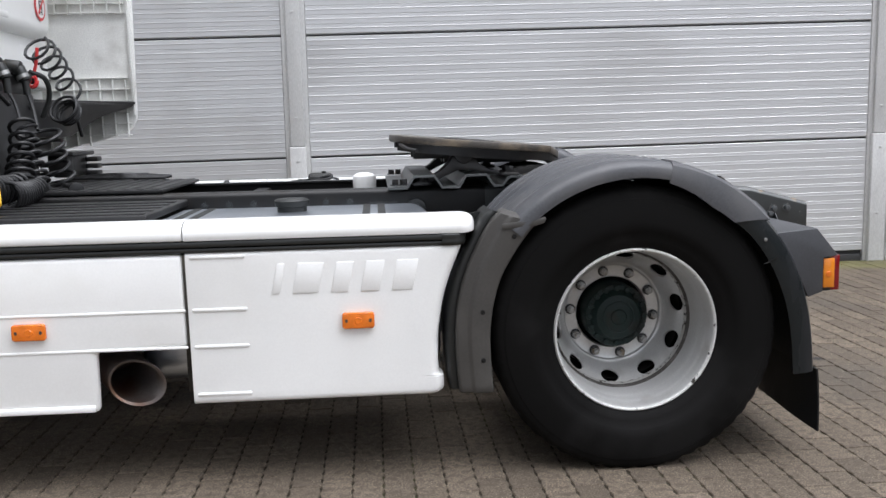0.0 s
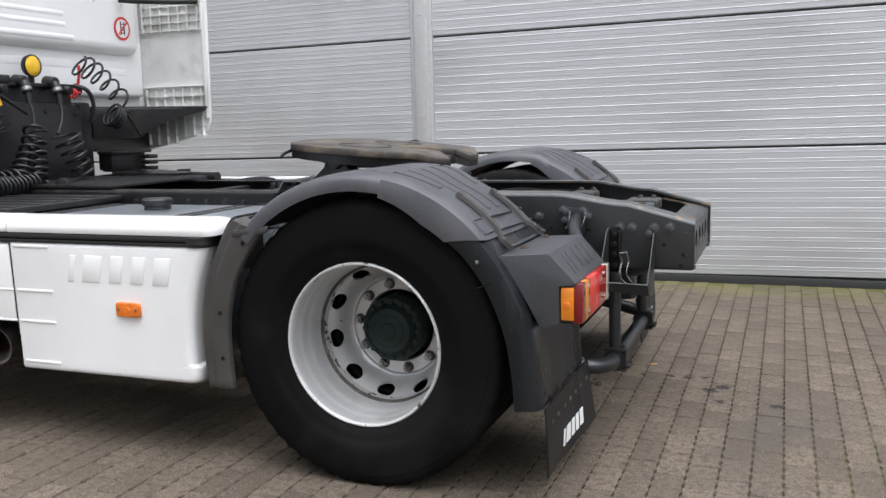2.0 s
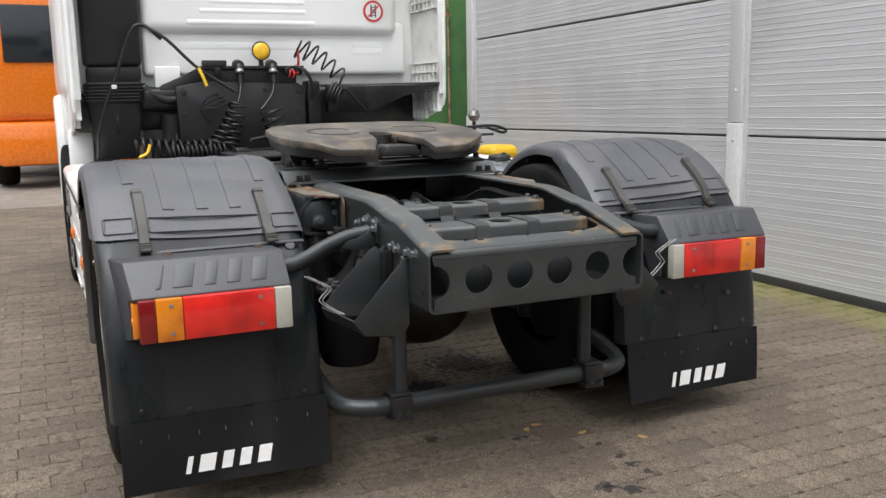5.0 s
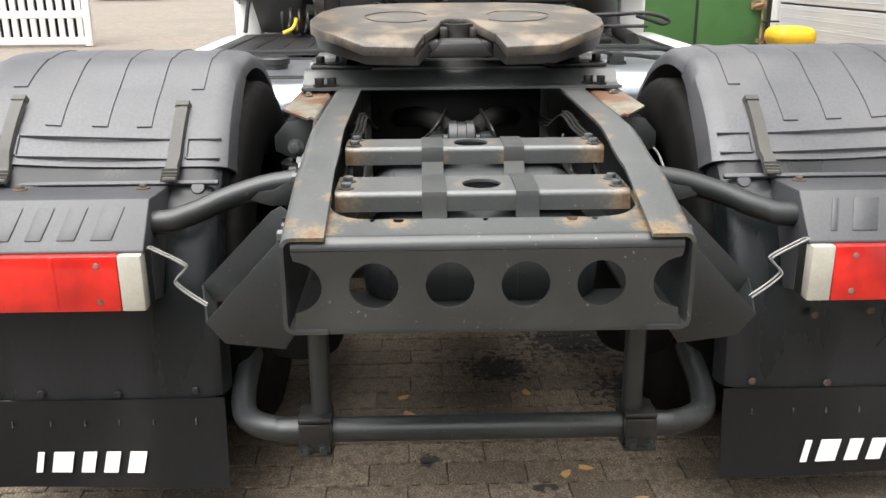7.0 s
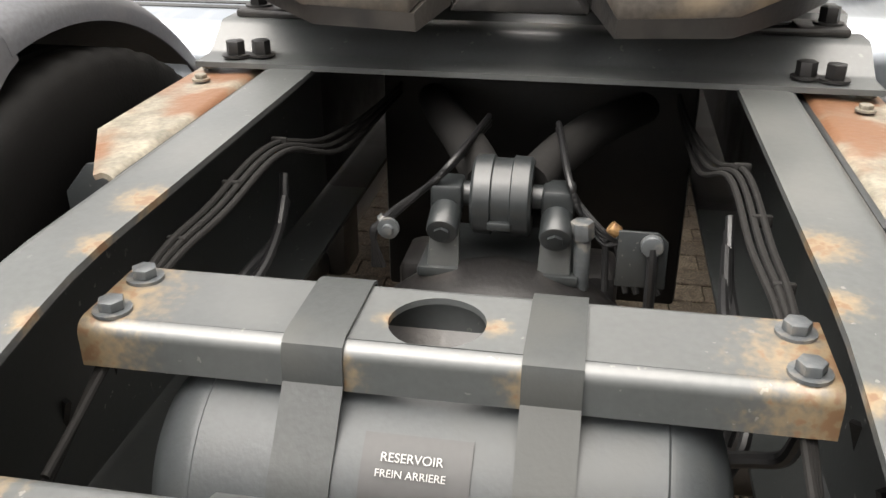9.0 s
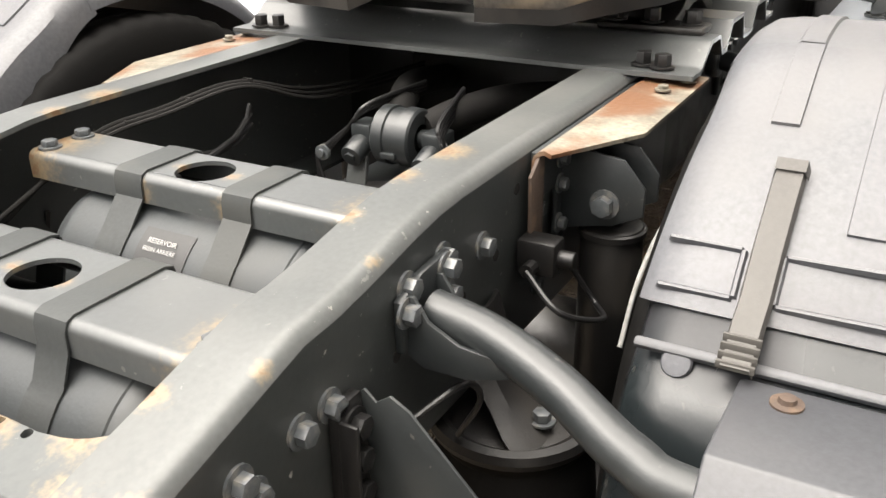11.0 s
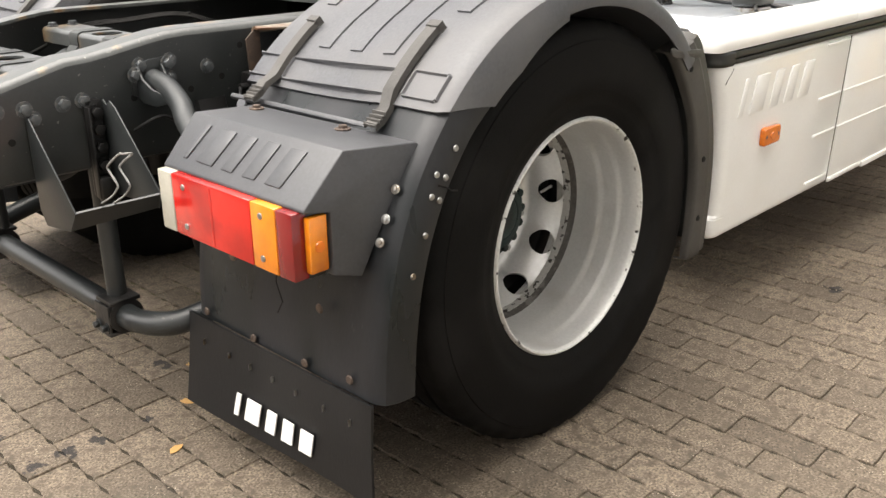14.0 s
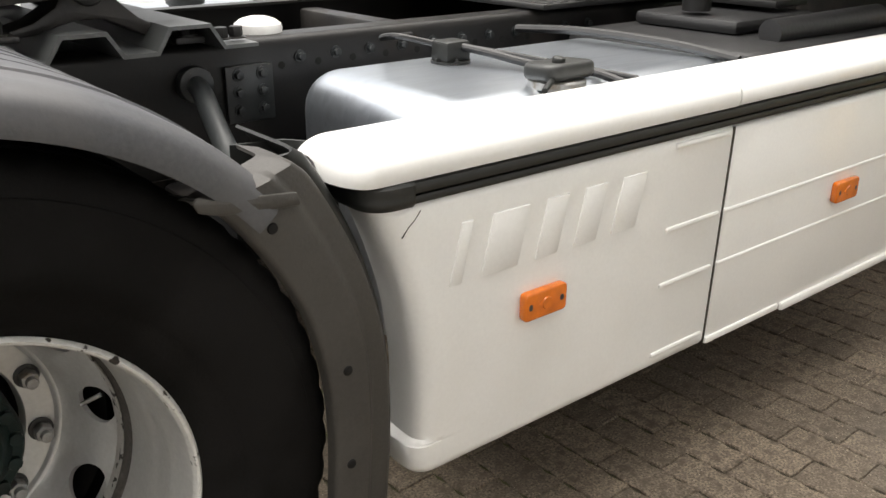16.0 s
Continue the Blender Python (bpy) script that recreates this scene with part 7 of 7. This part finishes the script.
# side fairings behind the cab
for s in SIDES:
    bm = blank()
    out = [(-2.88, 1.06), (-2.45, 1.155), (-2.30, 1.195), (-2.245, 1.225), (-2.222, 1.275), (-2.218, 1.34), (-2.205, 2.1), (-2.195, 3.2), (-2.88, 3.2)]
    prism(bm, out, 0.022, lambda a, b, d: (a, s * (1.150 + d), b), 0.008, 3)
    fa = part("side_fairing", bm, PLASTIC_WHITE if s > 0 else WHITE, truck, "white plastic fairing behind the cab")
    bm = blank()
    for z0, z1 in ((1.18, 1.50), (1.86, 2.12)):
        for i in range(7):
            x = -2.70 + 0.072 * i
            box(bm, (x - 0.003, s * 1.125, z0 if x > -2.42 or z0 > 1.5 else 1.13), (x + 0.003, s * 1.152, z1), 0.001, 1)
        for i in range(6):
            z = z0 + (z1 - z0) * i / 5 + 0.01
            box(bm, (-2.72, s * 1.125, z - 0.003), (-2.25, s * 1.152, z + 0.003), 0.001, 1)
    box(bm, (-2.235, s * 1.12, 1.30), (-2.222, s * 1.152, 3.15), 0.003)
    pieces("rib", bm, PLASTIC_WHITE, fa)
    if s > 0:
        bm = blank()
        prism(bm, [(-2.66, 0.42), (-2.56, 0.42), (-2.52, 0.60), (-2.225, 1.10), (-2.215, 1.125), (-2.66, 1.125)], 0.016, lambda a, b, d: (a, s * b, 1.360 + d), 0.005)
        prism(bm, [(0.44, 1.187), (0.74, 1.185), (0.80, 1.22), (0.91, 1.285), (1.125, 1.346), (1.125, 1.366), (0.44, 1.366)], 0.05, lambda a, b, d: (-2.60 + d + 0.62 * max(0.0, a - 0.60), s * a, b), 0.008)
        part("lower_arm", bm, BLACKSTEEL, fa, "black plastic fairing bracket")
    bm = blank()
    tube(bm, [(-2.56, s * 0.75, 2.035), (-2.50, s * 0.80, 2.03), (-2.35, s * 1.0, 2.035), (-2.25, s * 1.12, 2.045)], 0.022, 10)
    part("upper_arm", bm, TRIM, fa, "black fairing stay")
# cab underside and front arch
bm = blank()
box(bm, (-2.9, -1.15, 1.10), (-2.70, 1.15, 1.34), 0.03)
box(bm, (-4.6, -0.62, 0.45), (-2.75, 0.62, 1.32), 0.05)
part("cab_floor", bm, BLACKSTEEL, truck, "black engine and cab underside")
for s in SIDES:
    bm = blank()
    ln = [(-3.65 + 0.60 * math.cos(radians(a)), HUBZ + 0.60 * math.sin(radians(a))) for a in range(0, 181, 12)]
    grid(bm, [[(x, s * 0.86, z) for x, z in ln], [(x, s * 1.15, z) for x, z in ln]], 0.012)
    part("front_mudguard", bm, TRIM, truck, "black front mudguard")
    bm = blank()
    box(bm, (-2.88, s * 1.04, 0.83), (-2.79, s * 1.19, 1.12), 0.02)
    box(bm, (-4.72, s * 1.05, 0.45), (-4.30, s * 1.22, 1.35), 0.04)
    pieces("cab_skirt", bm, WHITE, truck)

# air intake stack
bm = blank()
box(bm, (-2.86, -1.075, 1.50), (-2.57, -0.735, 3.1), 0.03, 3)
box(bm, (-2.85, -1.06, 1.40), (-2.585, -0.745, 1.50), 0.02)
rings_bm = blank()
for k in range(6):
    box(rings_bm, (-2.865, -1.085, 1.285 + 0.020 * k), (-2.565, -0.725, 1.297 + 0.020 * k), 0.005)
box(bm, (-2.85, -1.07, 1.26), (-2.58, -0.74, 1.41), 0.02)
rows = []
for z, y0, y1, x1 in ((1.27, -1.065, -0.745, -2.575), (1.10, -1.05, -0.77, -2.58), (0.98, -1.02, -0.80, -2.59), (0.93, -1.01, -0.80, -2.60)):
    rows.append([(-2.84, y0, z), (x1 - 0.02, y0, z), (x1, y0 + 0.03, z), (x1, y1 - 0.03, z), (x1 - 0.02, y1, z), (-2.84, y1, z)])
grid(bm, rows, 0.004)
prism(bm, [(-0.915, 1.20), (-0.895, 1.20), (-0.90, 1.09), (-0.91, 1.09)], 0.006, lambda a, b, d: (-2.575 + d, a, b), 0.002)
stack = part("air_intake", bm, TRIM, truck, "black plastic air intake stack with bellows")
pieces("bellows_ring", rings_bm, TRIM, stack)
bm = blank()
tube(bm, smooth_line([(-2.52, -0.62, 1.66), (-2.50, -0.72, 1.74), (-2.50, -0.80, 1.70), (-2.48, -0.90, 1.45), (-2.42, -1.02, 1.15), (-2.35, -1.05, 0.95)], 8), 0.011, 10)
tube(bm, smooth_line([(-2.50, -0.72, 1.74), (-2.47, -0.60, 1.66), (-2.44, -0.42, 1.48), (-2.40, -0.20, 1.33)], 8), 0.010, 10)
pieces("black_hose", bm, HOSE, truck)
bm = blank()
box(bm, (-2.465, -0.935, 1.36), (-2.450, -0.905, 1.385), 0.002)
part("white_tag", bm, PAINTWHITE, truck)

# connector board between cab and deck
bm = blank()
prism(bm, [(-0.545, 0.95), (0.26, 0.95), (0.265, 1.355), (0.22, 1.385), (-0.40, 1.40), (-0.56, 1.37), (-0.56, 1.30)], 0.03, lambda a, b, d: (-2.50 + d, a, b), 0.008)
prism(bm, [(-0.385, 1.385), (0.215, 1.385), (0.215, 1.455), (0.17, 1.485), (-0.36, 1.485), (-0.385, 1.46)], 0.022, lambda a, b, d: (-2.51 + d, a, b), 0.006)
box(bm, (-2.52, -0.40, 1.475), (-2.46, 0.26, 1.495), 0.004)
box(bm, (-2.50, -0.39, 1.49), (-2.45, -0.24, 1.53), 0.006)
prism(bm, [(-0.66, 1.30), (-0.56, 1.31), (-0.36, 1.41), (-0.36, 1.50), (-0.42, 1.48), (-0.52, 1.43), (-0.64, 1.38)], 0.02, lambda a, b, d: (-2.545 + d, a, b), 0.005)
box(bm, (-2.58, -0.545, 0.95), (-2.50, -0.505, 1.36), 0.01)
for y in (-0.515, 0.222):
    for z in (1.0, 1.20, 1.335):
        lathe(bm, [(0.0, 0.020), (0.006, 0.018), (0.008, 0.0)], (-2.47, y, z), (1, 0, 0), 14)
lathe(bm, [(0.0, 0.014), (0.006, 0.012), (0.008, 0.0)], (-2.47, 0.0, 1.345), (1, 0, 0), 14)
board = part("connector_board", bm, DECK, truck, "black plastic board with air and power couplings")
for y in (-0.168, 0.046):
    bm = blank()
    cyl(bm, (-2.50, y, 1.505), (-2.43, y, 1.495), 0.034, seg=18, bevel=0.006)
    cyl(bm, (-2.44, y, 1.50), (-2.415, y, 1.44), 0.026, seg=16, bevel=0.004)
    cyl(bm, (-2.415, y, 1.44), (-2.41, y, 1.38), 0.016, seg=12)
    part("coupling", bm, TRIM, board, "black coupling with a steel collar")
    bm = blank()
    cyl(bm, (-2.428, y, 1.466), (-2.421, y, 1.450), 0.0285, seg=18)
    part("collar", bm, STEEL, board)
for y in (-0.30, 0.15, 0.22):
    bm = blank()
    cyl(bm, (-2.50, y, 1.47), (-2.43, y, 1.455), 0.024, seg=14, bevel=0.004)
    part("coupling", bm, TRIM, board)
bm = blank()
tube(bm, smooth_line([(-2.45, 0.20, 1.49), (-2.40, 0.25, 1.46), (-2.40, 0.29, 1.38), (-2.44, 0.30, 1.28)], 6), 0.012, 8)
part("hose", bm, TRIM, board)
bm = blank()
tube(bm, smooth_line([(-2.40, -0.425, 1.48), (-2.385, -0.405, 1.43), (-2.38, -0.385, 1.37)], 6), 0.010, 8)
part("yellow_sleeve", bm, YELLOWPAINT, board)
bm = blank()
tube(bm, smooth_line([(-2.44, 0.215, 1.47), (-2.42, 0.215, 1.54), (-2.41, 0.208, 1.60)], 6), 0.008, 8)
tube(bm, coil((-2.43, 0.15, 1.45), (-2.43, 0.20, 1.43), 0.024, 2), 0.005, 8)
part("red_line", bm, REDPRINT, board)
# round work lamp over the board
bm = blank()
lathe(bm, [(-0.045, 0.0), (-0.045, 0.030), (-0.02, 0.056), (0.006, 0.062), (0.012, 0.060), (0.012, 0.054)], (-2.545, 0.002, 1.592), (1, 0, 0), 32)
box(bm, (-2.565, -0.013, 1.49), (-2.545, 0.017, 1.545), 0.004)
wl_ob = part("work_lamp", bm, TRIM, truck, "round work lamp with a yellow lens")
bm = blank()
lathe(bm, [(0.008, 0.055), (0.016, 0.046), (0.020, 0.025), (0.021, 0.0)], (-2.545, 0.002, 1.592), (1, 0, 0), 32)
part("lens", bm, YELLOW, wl_ob, "yellow lens")
# coiled lines
bm = blank()
tube(bm, coil((-2.32, -0.84, 1.015), (-2.32, -0.36, 1.0), 0.055, 11, 0.015), 0.0085, 8)
tube(bm, coil((-2.32, -0.37, 1.0), (-2.35, -0.21, 1.26), 0.050, 7, 0.03), 0.0085, 8)
tube(bm, smooth_line([(-2.36, -0.20, 1.27), (-2.38, -0.18, 1.33), (-2.41, -0.168, 1.39)], 5), 0.0075, 8)
part("coiled_line", bm, HOSE, truck, "black coiled air line")
bm = blank()
tube(bm, coil((-2.26, -0.66, 0.975), (-2.27, -0.30, 0.985), 0.046, 13, 0.01), 0.0075, 8)
tube(bm, coil((-2.27, -0.30, 0.985), (-2.34, -0.20, 1.24), 0.045, 6, 0.03), 0.0075, 8)
part("coiled_line", bm, HOSE, truck, "black coiled air line")
bm = blank()
tube(bm, coil((-2.34, -0.01, 1.22), (-2.29, 0.06, 0.99), 0.062, 5.0, 0.0), 0.0085, 8)
tube(bm, smooth_line([(-2.41, 0.046, 1.39), (-2.38, 0.02, 1.31), (-2.34, -0.06, 1.22)], 5), 0.0085, 8)
tube(bm, smooth_line([(-2.29, 0.06, 0.98), (-2.24, -0.06, 0.975), (-2.16, -0.20, 0.97)], 6), 0.010, 8)
cyl(bm, (-2.16, -0.20, 0.97), (-2.12, -0.29, 0.968), 0.024, 0.032, seg=14, bevel=0.004)
part("coiled_line", bm, HOSE, truck, "black coiled electric line with a plug")
bm = blank()
tube(bm, coil((-2.42, 0.205, 1.605), (-2.36, 0.50, 1.39), 0.058, 5.5, -0.04), 0.007, 8)
tube(bm, coil((-2.38, 0.40, 1.33), (-2.36, 0.47, 1.29), 0.065, 4, 0.0), 0.007, 8)
tube(bm, smooth_line([(-2.36, 0.50, 1.35), (-2.37, 0.58, 1.27), (-2.38, 0.66, 1.19)], 5), 0.009, 8)
part("coiled_line", bm, HOSE, truck, "black coiled line hanging behind the cab")
bm = blank()
for k in range(6):
    y = -0.58 + 0.03 * k
    tube(bm, smooth_line([(-2.55, y, 1.20), (-2.50, y + 0.01, 1.08), (-2.46, y - 0.02 * (k % 2), 0.98), (-2.35, y - 0.1, 0.945)], 5), 0.008, 8)
for k in range(4):
    tube(bm, smooth_line([(-2.46, -0.30 + 0.02 * k, 1.32 - 0.02 * k), (-2.42, -0.38 + 0.02 * k, 1.30 - 0.02 * k), (-2.43, -0.42, 1.22), (-2.45, -0.36, 1.14)], 5), 0.005, 8)
    tube(bm, smooth_line([(-2.35, 0.35 + 0.06 * k, 0.985), (-2.1, 0.30, 0.985 + 0.006 * k), (-1.9, 0.36 + 0.04 * k, 0.98)], 5), 0.008, 8)
pieces("loose_line", bm, HOSE, truck)
bm = blank()
tube(bm, smooth_line([(-2.25, -0.76, 1.03), (-2.24, -0.78, 0.98), (-2.22, -0.83, 0.955)], 5), 0.010, 8)
part("yellow_sleeve", bm, YELLOWPAINT, truck)
bm = blank()
box(bm, (-2.62, -0.76, 1.22), (-2.52, -0.40, 1.37), 0.04, 3)
cyl(bm, (-2.56, -0.58, 1.20), (-2.56, -0.58, 0.96), 0.07)
tube(bm, smooth_line([(-2.56, -0.74, 1.36), (-2.54, -0.62, 1.29), (-2.54, -0.50, 1.30), (-2.55, -0.42, 1.38)], 6), 0.032, 12)
box(bm, (-2.66, 0.29, 0.95), (-2.50, 0.38, 1.40), 0.02)
box(bm, (-2.46, 0.36, 1.00), (-2.36, 0.44, 1.10), 0.01)
for z in (1.0, 1.035, 1.07):
    box(bm, (-2.40, 0.62, z - 0.012), (-2.30, 0.70, z + 0.012), 0.006)
box(bm, (-2.44, 0.36, 0.99), (-2.36, 0.66, 1.10), 0.012)
box(bm, (-2.45, 0.34, 1.095), (-2.33, 0.68, 1.112), 0.004)
box(bm, (-2.45, 0.36, 0.955), (-2.28, 0.82, 0.975), 0.004)
cyl(bm, (-2.1, 0.68, 0.95), (-2.1, 0.68, 0.99), 0.04)
pieces("cab_mount", bm, RAILBLACK, truck)


# ---- pavers: wavy-edged concrete stones, long side across the truck ----
PW, PL = 0.1055, 0.2110


def stone_outline(inset):
    w, l = PW / 2 - 0.0024 - inset, PL / 2 - 0.0010 - 0.6 * inset
    k = 0.0036
    side = [(-1.0, 0), (-0.84, 1), (-0.50, -1), (-0.16, 1), (0.16, -1), (0.50, 1), (0.84, -1), (1.0, 0)]
    right = [(w + k * d, l * u) for u, d in side]
    left = [(-w + k * d, l * u) for u, d in side[::-1]]
    top = [(w * 0.35, l + k * 0.4), (-w * 0.35, l - k * 0.4)]
    bot = [(-w * 0.35, -l - k * 0.4), (w * 0.35, -l + k * 0.4)]
    return right + top + left + bot


O1, O2 = stone_outline(0.0), stone_outline(0.0032)
NV = len(O1)


def stone_points(rng):
    z = rng.uniform(-0.0016, 0.0016)
    tx, ty, a = rng.uniform(-0.010, 0.010), rng.uniform(-0.006, 0.006), rng.uniform(-0.006, 0.006)
    ca, sa = math.cos(a), math.sin(a)
    pts = []
    for loop, zz in ((O1, -0.018), (O1, -0.0030), (O2, 0.0)):
        for x, y in loop:
            pts.append((x * ca - y * sa, x * sa + y * ca, zz + z + tx * x + ty * y))
    return pts


def stone_faces(base):
    out = []
    for r in range(2):
        for k in range(NV):
            a, b = base + r * NV + k, base + r * NV + (k + 1) % NV
            out.append((a, b, b + NV, a + NV))
    out.append(tuple(base + 2 * NV + k for k in range(NV)))
    return out


paving = tagged(new("pavement"), "worn brown-grey wavy-edged concrete pavers in rows", "paving", kind="structure")
rng = random.Random(4)
verts, faces, singles = [], [], []
variants = []
for v in range(8):
    me = bpy.data.meshes.new("paver")
    me.from_pydata(stone_points(rng), [], stone_faces(0))
    me.materials.append(PAVER)
    variants.append(me)
for i in range(int((5.2 + 9.0) / PW)):
    x = -9.0 + (i + 0.5) * PW
    for j in range(int((3.0 + 6.0) / PL) + 1):
        y = -6.0 + (j + (0.5 if i % 2 else 0.0)) * PL + 0.03
        if y > 2.98:
            continue
        if 0.62 < x < 2.1 and -0.35 < y < 2.9 and len(singles) < 300:
            singles.append((x, y))
            continue
        base = len(verts)
        verts += [(x + p[0], y + p[1], p[2]) for p in stone_points(rng)]
        faces += stone_faces(base)
me = bpy.data.meshes.new("paver_field")
me.from_pydata(verts, [], faces)
me.materials.append(PAVER)
field = new("paver_field", me)
field.parent = paving
tagged(field, kind="stuff")
for x, y in singles:
    o = new("paver", variants[rng.randrange(8)])
    o.parent, o.location = paving, (x, y, rng.uniform(-0.001, 0.001))

# dry leaves on the stones
for x, y, a in LEAVES:
    bm = blank()
    loop = [(0.020 * math.cos(u) * (1 + 0.25 * math.sin(3 * u + a)), 0.012 * math.sin(u)) for u in [2 * math.pi * k / 14 for k in range(14)]]
    prism(bm, loop, 0.0006, lambda c, d, e: (x + c * math.cos(a) - d * math.sin(a), y + c * math.sin(a) + d * math.cos(a), 0.002 + e + 3.0 * c * c + 2.0 * d * d))
    tagged(part("leaf", bm, LEAF, None), "small dry ochre leaf on the pavers", "leaf", group="dry leaves")
